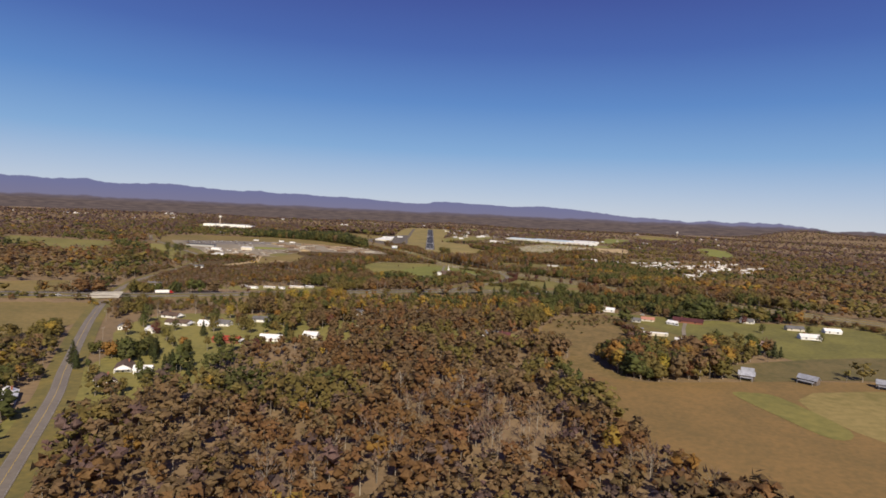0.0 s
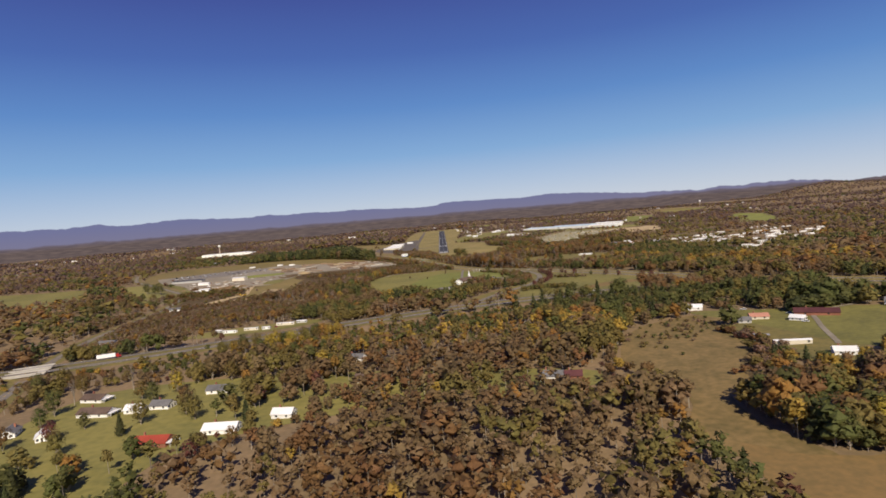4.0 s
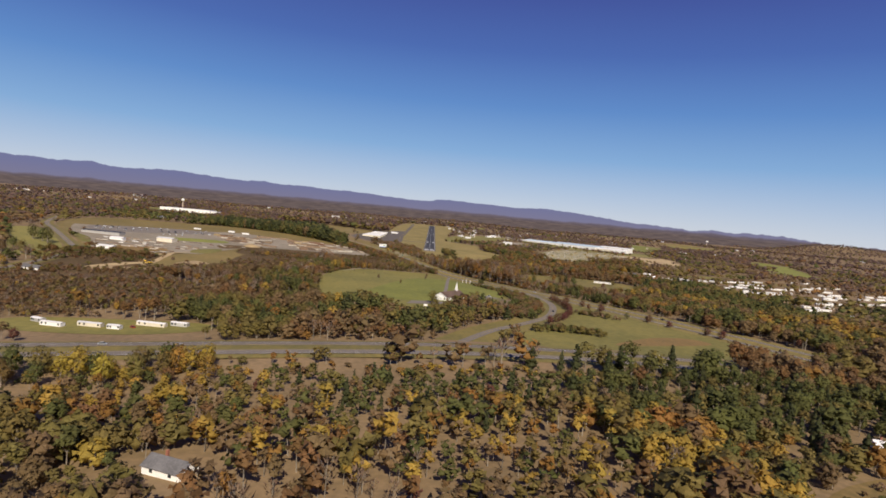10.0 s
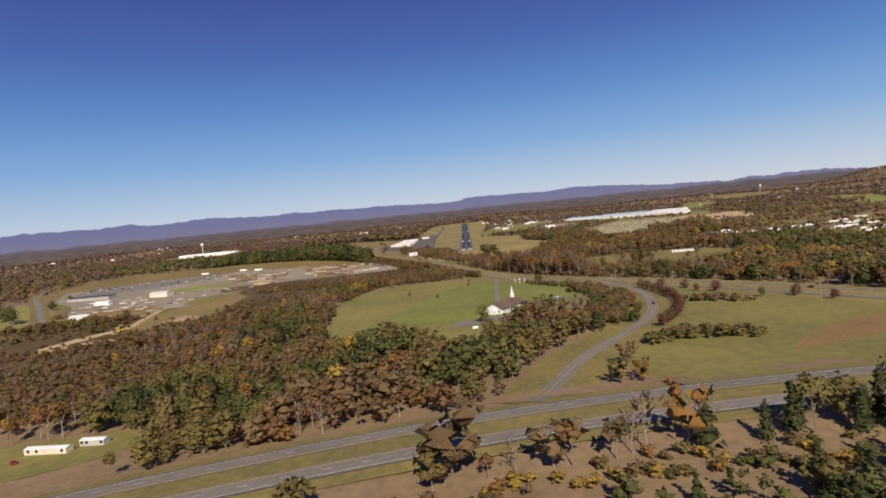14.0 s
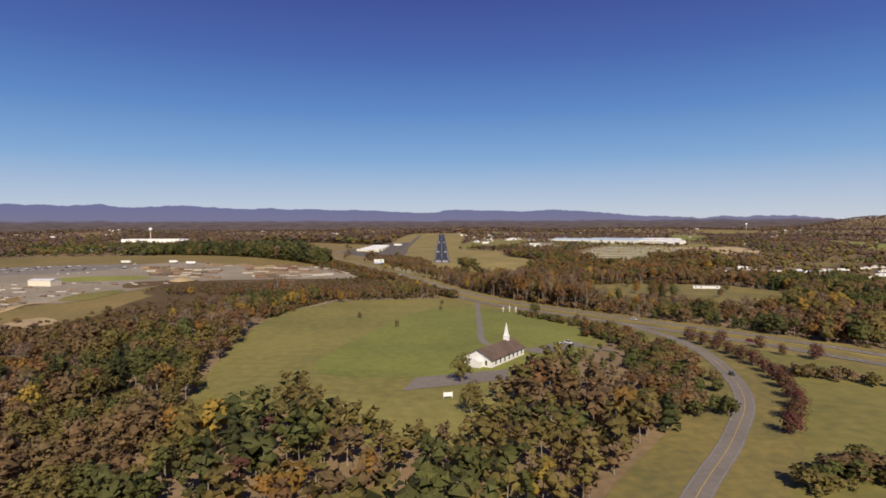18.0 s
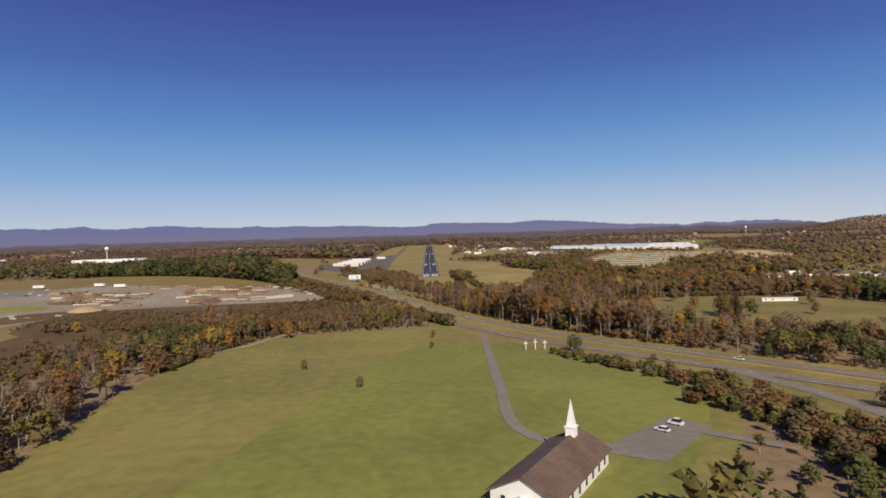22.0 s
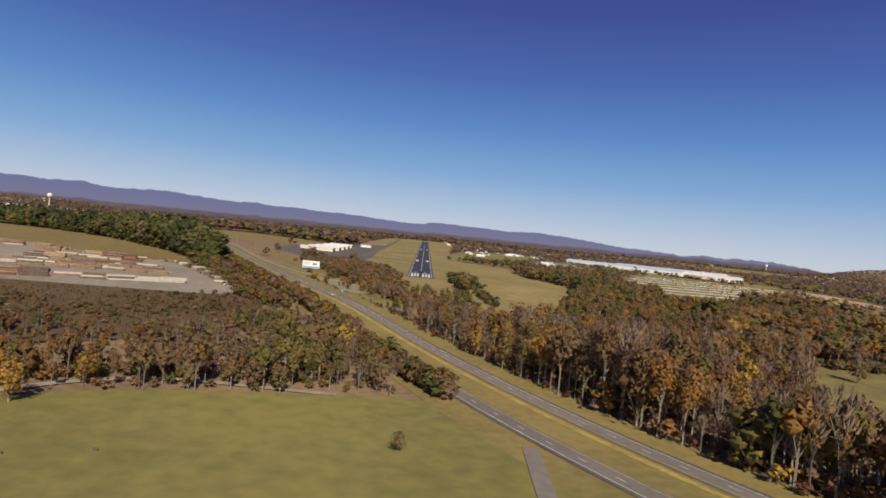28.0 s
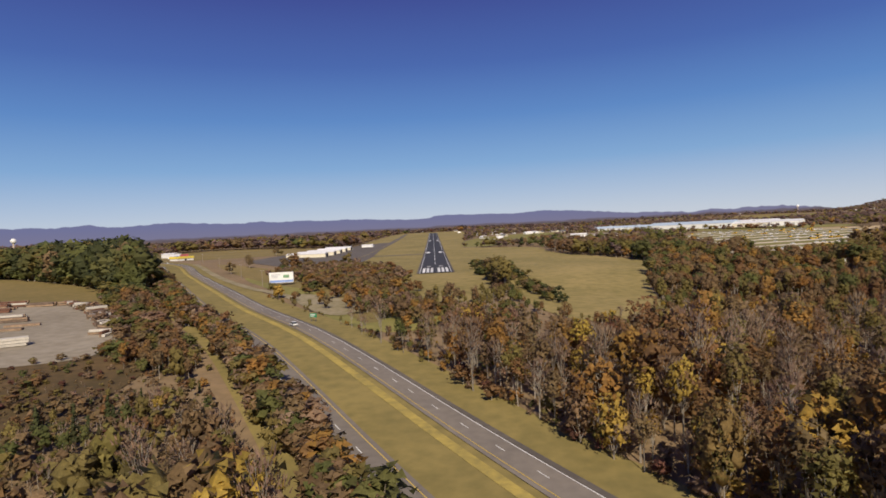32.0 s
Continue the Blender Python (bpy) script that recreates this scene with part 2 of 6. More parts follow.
M_DIRT = mat("sandy_dirt", (0.50, 0.375, 0.20), 0.95, other=(0.33, 0.24, 0.13), scale=0.05, fine=0.5, bump=0.2)
M_SCRUB = mat("scrub", (0.140, 0.088, 0.037), 0.95, other=(0.080, 0.056, 0.023), scale=0.03, fine=0.4, bump=0.3)
M_GRAVEL = mat("gravel_lot", (0.335, 0.288, 0.215), 0.9, other=(0.225, 0.188, 0.130), scale=0.02, fine=0.3, bump=0.05)
M_WORNGRAVEL = mat("grassy_gravel", (0.330, 0.275, 0.175), 0.92, other=(0.215, 0.180, 0.085), scale=0.06, fine=0.4, bump=0.05)
M_PALE = mat("pale_gravel", (0.66, 0.58, 0.45), 0.9, other=(0.54, 0.47, 0.36), scale=0.05, fine=0.4)
M_ASPHALT = mat("dark_asphalt", (0.060, 0.060, 0.064), 0.85, other=(0.042, 0.042, 0.047), scale=0.03, fine=0.5)
M_ROAD = mat("grey_road", (0.215, 0.185, 0.150), 0.85, other=(0.165, 0.142, 0.118), scale=0.04, fine=0.5)
M_WORN = mat("worn_asphalt", (0.150, 0.128, 0.105), 0.88, other=(0.105, 0.09, 0.075), scale=0.05, fine=0.5)
M_CONCRETE = mat("concrete", (0.40, 0.375, 0.335), 0.85, vary=0.2)
M_PAINT = mat("road_paint", (0.72, 0.71, 0.67), 0.7, vary=0.15, fine=1.0)
M_WORNPAINT = mat("worn_paint", (0.34, 0.33, 0.31), 0.8, vary=0.3, fine=1.0)
M_YELLOW = mat("yellow_paint", (0.60, 0.42, 0.08), 0.7, vary=0.15)
M_WHITE = mat("white_wall", (0.80, 0.79, 0.76), 0.6, vary=0.08, scale=0.3)
M_CREAM = mat("cream_wall", (0.66, 0.60, 0.48), 0.65, vary=0.12, scale=0.3)
M_GREYW = mat("grey_wall", (0.45, 0.44, 0.42), 0.65, vary=0.12)
M_HANGAR = mat("cream_metal", (0.74, 0.68, 0.52), 0.5, vary=0.1, scale=0.3)
M_BRICK = mat("brick_wall", (0.30, 0.125, 0.08), 0.8, vary=0.25)
M_BROWNROOF = mat("brown_shingle", (0.125, 0.085, 0.065), 0.85, vary=0.3, fine=2.0)
M_GREYROOF = mat("grey_shingle", (0.15, 0.145, 0.145), 0.85, vary=0.3, fine=2.0)
M_REDROOF = mat("red_metal_roof", (0.33, 0.06, 0.035), 0.5, vary=0.2)
M_DARKRED = mat("maroon_roof", (0.100, 0.036, 0.036), 0.6, vary=0.25)
M_TIN = mat("galvanised_roof", (0.42, 0.43, 0.46), 0.45, 0.3, vary=0.3, scale=0.4)
M_WHITEROOF = mat("white_roof", (0.76, 0.75, 0.73), 0.5, vary=0.1)
M_BLUEROOF = mat("pale_blue_roof", (0.50, 0.59, 0.65), 0.45, vary=0.15)
M_GLASS = mat("window_glass", (0.03, 0.035, 0.04), 0.1, vary=0.1)
M_DOOR = mat("dark_door", (0.07, 0.06, 0.055), 0.6, vary=0.2)
M_STEEL = mat("steel", (0.33, 0.33, 0.33), 0.5, 0.6, vary=0.2)
M_POLE = mat("weathered_pole", (0.30, 0.25, 0.20), 0.9, vary=0.3)
M_TYRE = mat("tyre", (0.02, 0.02, 0.02), 0.9, vary=0.2)
M_LUMBER = mat("brown_lumber", (0.275, 0.190, 0.122), 0.85, vary=0.35, scale=0.5, fine=2.0)
M_OLDWOOD = mat("old_timber", (0.150, 0.108, 0.080), 0.9, vary=0.35, scale=0.5, fine=2.0)
M_LUMBER2 = mat("yellow_lumber", (0.36, 0.275, 0.15), 0.85, vary=0.25, scale=0.5)
M_LUMBER3 = mat("pale_lumber", (0.52, 0.48, 0.41), 0.85, vary=0.2, scale=0.5)
M_RUST = mat("rusty_steel", (0.165, 0.080, 0.052), 0.85, vary=0.35, scale=0.5)
M_BARK = mat("bark", (0.30, 0.255, 0.20), 0.95, vary=0.35, fine=2.0)
M_CARS = [mat("car_" + n, c, 0.3, vary=0.03) for n, c in (("white", (0.75, 0.75, 0.74)), ("silver", (0.4, 0.41, 0.42)), ("dark", (0.035, 0.037, 0.045)), ("red", (0.36, 0.03, 0.03)), ("blue", (0.03, 0.08, 0.25)))]
M_BLUE = mat("blue_sheet", (0.03, 0.13, 0.50), 0.5, vary=0.2)
M_SIGNGREEN = mat("green_sign", (0.02, 0.22, 0.10), 0.5, vary=0.1)
M_FOLIAGE = leaf_mat("autumn_foliage")

# ---------------------------------------------------------------- mesh helpers


class Build:
    """Gathers corners and faces of one part."""

    def __init__(self):
        self.v, self.f = [], []

    def add(self, verts, faces):
        k = len(self.v)
        self.v += [tuple(p) for p in verts]
        self.f += [tuple(i + k for i in q) for q in faces]
        return self

    def box(self, x0, y0, z0, x1, y1, z1, taper=0.0):
        t = taper
        b = [(x0, y0, z0), (x1, y0, z0), (x1, y1, z0), (x0, y1, z0), (x0 + t, y0 + t, z1), (x1 - t, y0 + t, z1), (x1 - t, y1 - t, z1), (x0 + t, y1 - t, z1)]
        return self.add(b, [(3, 2, 1, 0), (4, 5, 6, 7), (0, 1, 5, 4), (1, 2, 6, 5), (2, 3, 7, 6), (3, 0, 4, 7)])

    def tube(self, a, b, ra, rb, sides=10, caps=True):
        a, b = Vector(a), Vector(b)
        w = (b - a).normalized()
        u = w.orthogonal().normalized()
        s = w.cross(u)
        ring = [(u * math.cos(2 * math.pi * i / sides) + s * math.sin(2 * math.pi * i / sides)) for i in range(sides)]
        v = [a + r * ra for r in ring] + [b + r * rb for r in ring]
        f = [(i, (i + 1) % sides, sides + (i + 1) % sides, sides + i) for i in range(sides)]
        if caps:
            f += [tuple(reversed(range(sides))), tuple(range(sides, 2 * sides))]
        return self.add(v, f)

    def lathe(self, profile, sides=16):
        v = [(r * math.cos(2 * math.pi * i / sides), r * math.sin(2 * math.pi * i / sides), z) for r, z in profile for i in range(sides)]
        f = []
        for k in range(len(profile) - 1):
            for i in range(sides):
                j = (i + 1) % sides
                f.append((k * sides + i, k * sides + j, (k + 1) * sides + j, (k + 1) * sides + i))
        return self.add(v, f)

    def gable(self, x0, y0, x1, y1, z0, z1, thick=0.18):
        """A pitched roof with its ridge along y, open below, of the given thickness."""
        m = (x0 + x1) / 2
        top = [(x0, y0, z0), (m, y0, z1), (x1, y0, z0), (x0, y1, z0), (m, y1, z1), (x1, y1, z0)]
        low = [(x, y, z - thick) for x, y, z in top]
        f = [(0, 1, 4, 3), (1, 2, 5, 4), (9, 10, 7, 6), (10, 11, 8, 7), (0, 6, 7, 1), (1, 7, 8, 2), (3, 4, 10, 9), (4, 5, 11, 10), (0, 3, 9, 6), (2, 8, 11, 5)]
        return self.add(top + low, f)

    def gable_walls(self, x0, y0, x1, y1, z0, z1, z2):
        """Walls under a pitched roof with its ridge along y."""
        m = (x0 + x1) / 2
        v = [(x0, y0, z0), (x1, y0, z0), (x1, y1, z0), (x0, y1, z0), (x0, y0, z1), (x1, y0, z1), (x1, y1, z1), (x0, y1, z1), (m, y0, z2), (m, y1, z2)]
        return self.add(v, [(0, 1, 5, 8, 4), (2, 3, 7, 9, 6), (1, 2, 6, 5), (3, 0, 4, 7), (4, 8, 9, 7), (5, 6, 9, 8), (3, 2, 1, 0)])

    def mesh(self, name, material):
        me = bpy.data.meshes.new(name)
        me.from_pydata(self.v, [], self.f)
        me.materials.append(material)
        me.update()
        return me


def part(name, build, material, parent, label="", at=None):
    ob = new(name, build.mesh(name, material) if isinstance(build, Build) else build)
    ob.parent = parent
    if at is not None:
        ob.location = at
    if label:
        ob["label"] = label
    return ob


def thing(name, x, y, turn, label, category, group="", sink=0.0, z=None):
    ob = new(name)
    ob.empty_display_size = 1.0
    ob.matrix_world = pose(x, y, (ground(x, y) if z is None else z) - sink, 0, 0, turn)
    return tagged(ob, label, category, group)


def at_ground(x, y, turn, sink=0.0):
    return pose(x, y, ground(x, y) - sink, 0, 0, turn)


# ---------------------------------------------------------------- the lie of the land
LAND = ((0, -118, -3), (-96, -43, 2), (-171, 295, 6), (12, -672, -5), (275, -318, -8), (-914, 730, 15), (-360, -100, 5),
        (-456, -93, 8), (-350, 90, 13), (-600, 160, 15), (-140, -187, -1), (330, 760, 13), (611, 553, 5), (-232, -871, -10), (250, -1090, 3), (191, -1025, 0),
        (-200, -1400, -4), (300, -1500, 0), (0, -350, -13), (150, -150, -13), (0, 2600, 25), (-1500, 1500, 25), (1600, 2100, 25),
        (1500, 0, 14), (-1500, -500, 12), (-1200, -1400, 4), (1200, -1300, 12))
LAND_A = np.array(LAND, float)


BANK_X = (-1100, -760, -600, -430, -300, -210, -110, 0, 100, 190)
BANK_Y = (-1330, -1175, -1112, -1055, -1005, -966, -932, -908, -900, -904)


def ground_many(x, y, gap=True):
    """Height of the land; without the gap, of the bank that carries the cross highway over the country road."""
    x, y = np.asarray(x, float), np.asarray(y, float)
    total, weight = np.zeros_like(x), np.zeros_like(x)
    for a, b, c in LAND_A:
        w = 1.0 / ((x - a) ** 2 + (y - b) ** 2 + 120.0 ** 2) ** 1.5
        total += w * c
        weight += w
    z = total / weight
    rough = np.clip((np.hypot(x, y - 200) - 1100) / 900, 0, 1)
    z = z + rough * (9 * np.sin(x / 310 + 0.7) * np.cos(y / 270) + 6 * np.sin((x + y) / 170))
    away = (y - np.interp(x, BANK_X, BANK_Y)) * 0.94
    bank = 3.0 / (1 + (away / 26.0) ** 6) * np.clip((260 - x) / 80, 0, 1)
    if gap:
        bank = bank * (1 - np.exp(-((x + 338 + 0.42 * away) / 13.0) ** 4))
    z = z + bank
    # a long wooded hill far to the east
    for a, b, c, wide in ((3080, 3270, 82, 250), (3440, 2970, 52, 340), (3900, 2650, 56, 380), (4350, 2350, 74, 400)):
        z = z + c * np.exp(-((x - a) ** 2 + (y - b) ** 2) / (2 * wide ** 2)) * (0.8 if wide > 300 else 1.0)
    strip = np.clip(y, 0, 1600) / 1500
    level = 21 * strip ** 1.6
    near = np.clip((230 - np.abs(x)) / 150, 0, 1) * np.clip((y + 130) / 130, 0, 1) * np.clip((1900 - y) / 300, 0, 1)
    near = near * near * (3 - 2 * near)
    return z * (1 - near) + level * near


def ground(x, y):
    return float(ground_many(np.array([x]), np.array([y]))[0])


def raw_mesh(name, verts, tris, material, tint=None, smooth=False, bough=None):
    """A mesh of triangles straight from arrays."""
    me = bpy.data.meshes.new(name)
    n = len(tris)
    me.vertices.add(len(verts))
    me.vertices.foreach_set("co", np.ascontiguousarray(verts, np.float32).ravel())
    me.loops.add(n * 3)
    me.loops.foreach_set("vertex_index", np.ascontiguousarray(tris, np.int32).ravel())
    me.polygons.add(n)
    me.polygons.foreach_set("loop_start", np.arange(0, n * 3, 3, dtype=np.int32))
    if smooth:
        me.polygons.foreach_set("use_smooth", np.ones(n, bool))
    me.materials.append(material)
    if tint is not None:
        a = me.attributes.new("tint", "FLOAT_COLOR", "POINT")
        a.data.foreach_set("color", np.ascontiguousarray(np.c_[tint, np.ones(len(tint))], np.float32).ravel())
    if bough is not None:
        a = me.attributes.new("bough", "FLOAT_VECTOR", "POINT")
        a.data.foreach_set("vector", np.ascontiguousarray(bough, np.float32).ravel())
    me.update()
    return me


def axis(core0, core1, step, far0, far1):
    """Grid lines, close in the core and wider towards the far edges."""
    out = list(np.arange(core0, core1 + 1, step))
    d = step
    while out[-1] < far1:
        d = min(d * 1.25, 140)
        out.append(out[-1] + d)
    d = step
    while out[0] > far0:
        d = min(d * 1.25, 140)
        out.insert(0, out[0] - d)
    return np.array(out)


def grid_faces(nx, ny):
    i = np.arange(nx * ny).reshape(ny, nx)
    a, b, c, d = i[:-1, :-1].ravel(), i[:-1, 1:].ravel(), i[1:, 1:].ravel(), i[1:, :-1].ravel()
    return np.r_[np.c_[a, b, c], np.c_[a, c, d]]


gx, gy = axis(-900, 900, 20, -5200, 5600), axis(-1800, 1600, 20, -3000, 4800)
mx, my = np.meshgrid(gx, gy)
mz = ground_many(mx.ravel(), my.ravel())
land_ob = new("ground", raw_mesh("ground", np.c_[mx.ravel(), my.ravel(), mz], grid_faces(len(gx), len(gy)), M_GROUND, smooth=True))
tagged(land_ob, "rolling brown woodland floor reaching the horizon", "ground", kind="structure")


def rounded(points, steps=4):
    """A closed outline through the points, rounded."""
    out, n = [], len(points)
    for i in range(n):
        p0, p1, p2, p3 = (np.array(points[(i + k - 1) % n], float) for k in range(4))
        for s in range(steps):
            t = s / steps
            out.append(tuple(0.5 * (2 * p1 + (p2 - p0) * t + (2 * p0 - 5 * p1 + 4 * p2 - p3) * t * t + (3 * p1 - p0 - 3 * p2 + p3) * t ** 3)))
    return out


def inside(poly, x, y):
    hit = np.zeros(len(x), bool)
    n = len(poly)
    for i in range(n):
        (x0, y0), (x1, y1) = poly[i], poly[(i + 1) % n]
        if y0 == y1:
            continue
        cross = (y0 > y) != (y1 > y)
        hit ^= cross & (x < (x1 - x0) * (y - y0) / (y1 - y0) + x0)
    return hit


CLEAR, SPARSE = [], []


def patch(name, points, material, lift, label, category="field", smooth=True, clear=True, cell=20):
    """A sheet on the land inside an outline."""
    line = rounded(points) if smooth else points
    bm = bmesh.new()
    bm.faces.new([bm.verts.new((x, y, 0)) for x, y in line])
    bmesh.ops.triangulate(bm, faces=bm.faces[:])
    xs, ys = [p[0] for p in line], [p[1] for p in line]
    for lo, hi, no in ((min(xs), max(xs), (1, 0, 0)), (min(ys), max(ys), (0, 1, 0))):
        for c in np.arange(math.ceil(lo / cell) * cell, hi, cell):
            bmesh.ops.bisect_plane(bm, geom=bm.verts[:] + bm.edges[:] + bm.faces[:], plane_co=Vector(no) * float(c), plane_no=no)
    bmesh.ops.triangulate(bm, faces=bm.faces[:])
    zs = ground_many([v.co.x for v in bm.verts], [v.co.y for v in bm.verts])
    for v, z in zip(bm.verts, zs):
        v.co.z = z + lift
    bmesh.ops.recalc_face_normals(bm, faces=bm.faces[:])
    if sum(f.normal.z for f in bm.faces) < 0:
        bmesh.ops.reverse_faces(bm, faces=bm.faces[:])
    me = bpy.data.meshes.new(name)
    bm.to_mesh(me)
    bm.free()
    for p in me.polygons:
        p.use_smooth = True
    me.materials.append(material)
    ob = tagged(new(name, me), label, category, kind="structure")
    if clear:
        CLEAR.append(line)
    return ob


def spline(points, step=8.0):
    """Even points along a smooth line through the given ones."""
    p = [np.array(q, float) for q in points]
    p = [2 * p[0] - p[1]] + p + [2 * p[-1] - p[-2]]
    out = []
    for i in range(1, len(p) - 2):
        n = max(2, int(np.linalg.norm(p[i + 1] - p[i]) / step))
        for s in range(n):
            t = s / n
            out.append(0.5 * (2 * p[i] + (p[i + 1] - p[i - 1]) * t + (2 * p[i - 1] - 5 * p[i] + 4 * p[i + 1] - p[i + 2]) * t * t + (3 * p[i] - p[i - 1] - 3 * p[i + 1] + p[i + 2]) * t ** 3))
    out.append(p[-2])
    return np.array(out)


def offset_line(line, off):
    d = np.gradient(line, axis=0)
    d /= np.linalg.norm(d, axis=1)[:, None]
    return line + np.c_[d[:, 1], -d[:, 0]] * off  # positive: to the right of the way


def ribbon_mesh(name, line, off0, off1, lift, material, across=3, dash=None, gap=True):
    """A strip along a line, between two offsets to its right; dash: (length, gap)."""
    cols = [offset_line(line, o) for o in np.linspace(off0, off1, across)]
    n = len(line)
    z = [ground_many(c[:, 0], c[:, 1], gap) + lift for c in cols]
    v = np.concatenate([np.c_[c, zz] for c, zz in zip(cols, z)])
    f = []
    run = np.r_[0, np.cumsum(np.linalg.norm(np.diff(line, axis=0), axis=1))]
    for i in range(n - 1):
        if dash and (run[i] % (dash[0] + dash[1])) > dash[0]:
            continue
        for k in range(across - 1):
            a, b, c, d = k * n + i, (k + 1) * n + i, (k + 1) * n + i + 1, k * n + i + 1
            f += [(a, b, c), (a, c, d)]
    me = raw_mesh(name, v, np.array(f), material, smooth=True)
    return me


def corridor(line, half):
    CLEAR.append([tuple(p) for p in offset_line(line, -half)] + [tuple(p) for p in offset_line(line, half)][::-1])


def dual_road(name, points, label, verge=22.0, width=10.0, median=11.0, verge_mat=None, gap=True, near_side=-3):
    line = spline(points)
    tagged(new(name + "_verge", ribbon_mesh(name + "_verge", line, -verge, verge, 0.16, verge_mat or M_VERGE, 7)), "yellowed grass verge beside a divided highway", "verge", kind="structure")
    road = tagged(new(name, ribbon_mesh(name, line, -median / 2 - width, -median / 2, 0.32, M_ROAD, gap=gap)), label, "road", kind="structure")
    part("carriageway", ribbon_mesh("carriageway", line, median / 2, median / 2 + width, 0.32, M_ROAD, gap=gap), None, road)
    fine = spline(points, 3.0)
    for s in (-1, 1):
        inner, outer = s * (median / 2 + 1.1), s * (median / 2 + width - 1.6)
        mid = (inner + outer) / 2
        part("edge_line", ribbon_mesh("edge_line", line, inner - 0.09, inner + 0.09, 0.345, M_YELLOW, 2, gap=gap), None, road, "yellow inner edge line")
        part("edge_line", ribbon_mesh("edge_line", line, outer - 0.09, outer + 0.09, 0.345, M_PAINT, 2, gap=gap), None, road, "white outer edge line")
        tagged(part("lane_line", ribbon_mesh("lane_line", fine, mid - 0.08, mid + 0.08, 0.345, M_PAINT, 2, (3, 9), gap), None, road, "broken white lane line"), kind="stuff")
        part("shoulder", ribbon_mesh("shoulder", line, s * (median / 2 + width - 1.5), s * (median / 2 + width - 0.02), 0.337, M_WORN, 2, gap=gap), None, road, "darker shoulder")
    CLEAR.append([tuple(p) for p in offset_line(line, -verge - 5)] + [tuple(p) for p in offset_line(line, verge + near_side)][::-1])
    return line


def lane(name, points, width, label, material=None, marked=True, clear=8.0, verge=True, vw=6.0):
    line = spline(points, 6.0)
    if verge:
        tagged(new(name + "_verge", ribbon_mesh(name + "_verge", line, -width / 2 - vw, width / 2 + vw, 0.2, M_VERGE, 5)), "grass verge beside a narrow road", "verge", kind="structure")
    road = tagged(new(name, ribbon_mesh(name, line, -width / 2, width / 2, 0.34, material or M_ROAD)), label, "road", kind="structure")
    if marked:
        part("centre_line", ribbon_mesh("centre_line", line, -0.09, 0.09, 0.365, M_YELLOW, 2), None, road)
        for s in (-1, 1):
            part("edge_line", ribbon_mesh("edge_line", line, s * (width / 2 - 0.5) - 0.05, s * (width / 2 - 0.5) + 0.05, 0.365, M_WORNPAINT, 2), None, road)
    corridor(line, width / 2 + clear)
    return line


# roads
H2 = dual_road("highway", [(720, -1320), (600, -1170), (510, -1065), (460, -1012), (415, -970), (370, -933), (326, -892), (290, -838), (261, -765), (223, -685), (181, -612), (114, -519), (59, -432), (6, -325), (-48, -219), (-97, -137), (-172, 5), (-203, 60), (-262, 170), (-390, 360), (-640, 760)],
               "grey divided highway with yellowed grass median", 26.0, 8.0, 14.0, M_GOLD)
H1 = dual_road("cross_highway", [(-1100, -1330), (-760, -1175), (-600, -1112), (-430, -1055), (-300, -1005), (-210, -966), (-110, -932), (0, -908), (100, -900), (190, -904)],
               "grey divided highway running across the valley", gap=False, near_side=6)
M_GOLDWEEDS = mat("golden_weeds", (0.40, 0.30, 0.075), 0.95, other=(0.24, 0.19, 0.06), scale=0.12, fine=0.6, bump=0.2)
tagged(new("median_weeds", ribbon_mesh("median_weeds", H2, 3.2, 5.4, 0.23, M_GOLDWEEDS, 3)), "strip of golden weeds along a highway median", "weeds", kind="structure")
RAMP = lane("ramp_road", [(20, -885), (53, -818), (89, -767), (116, -720), (133, -655), (134, -603), (122, -552)], 7.0, "curved grey slip road beside a row of trees", marked=True, clear=15, vw=15.0)
lane("country_road", [(-120, -1500), (-182, -1360), (-215, -1294), (-291, -1134), (-350, -991), (-384, -858), (-392, -731), (-405, -620), (-430, -536), (-499, -442), (-589, -326), (-671, -217), (-750, -60)], 7.2, "narrow grey country road passing under a highway bridge")
lane("church_drive", [(32, -420), (29, -470), (25, -560), (24, -618), (44, -636), (66, -622), (90, -640)], 4.0, "narrow grey drive across a lawn", M_ROAD, False, 2, False)
lane("farm_drive", [(330, -1050), (262, -1075), (238, -1110), (214, -1165)], 3.2, "pale gravel farm drive", M_GRAVEL, False, 2, False)
lane("yard_track", [(-312, -604), (-331, -570), (-340, -519), (-336, -478), (-320, -440)], 5.0, "pale dirt track on a bank", M_DIRT, False, 2, False)
CLEAR.append([(-170, 60), (-122, -30), (-95, -64), (-60, -30), (-100, 50), (-140, 110)])
lane("frontage_road", [(-240, 180), (-190, 85), (-147, 8), (-110, -58), (-84, -94), (-58, -136), (-44, -158)], 5.5, "worn gravel frontage road beside the highway", M_WORNGRAVEL, False, 3, False)
lane("lawn_track", [(-150, -525), (-124, -480), (-107, -450), (-96, -415), (-70, -392), (-20, -388)], 3.0, "pale dirt track at the edge of a field", M_GRAVEL, False, 1, False)

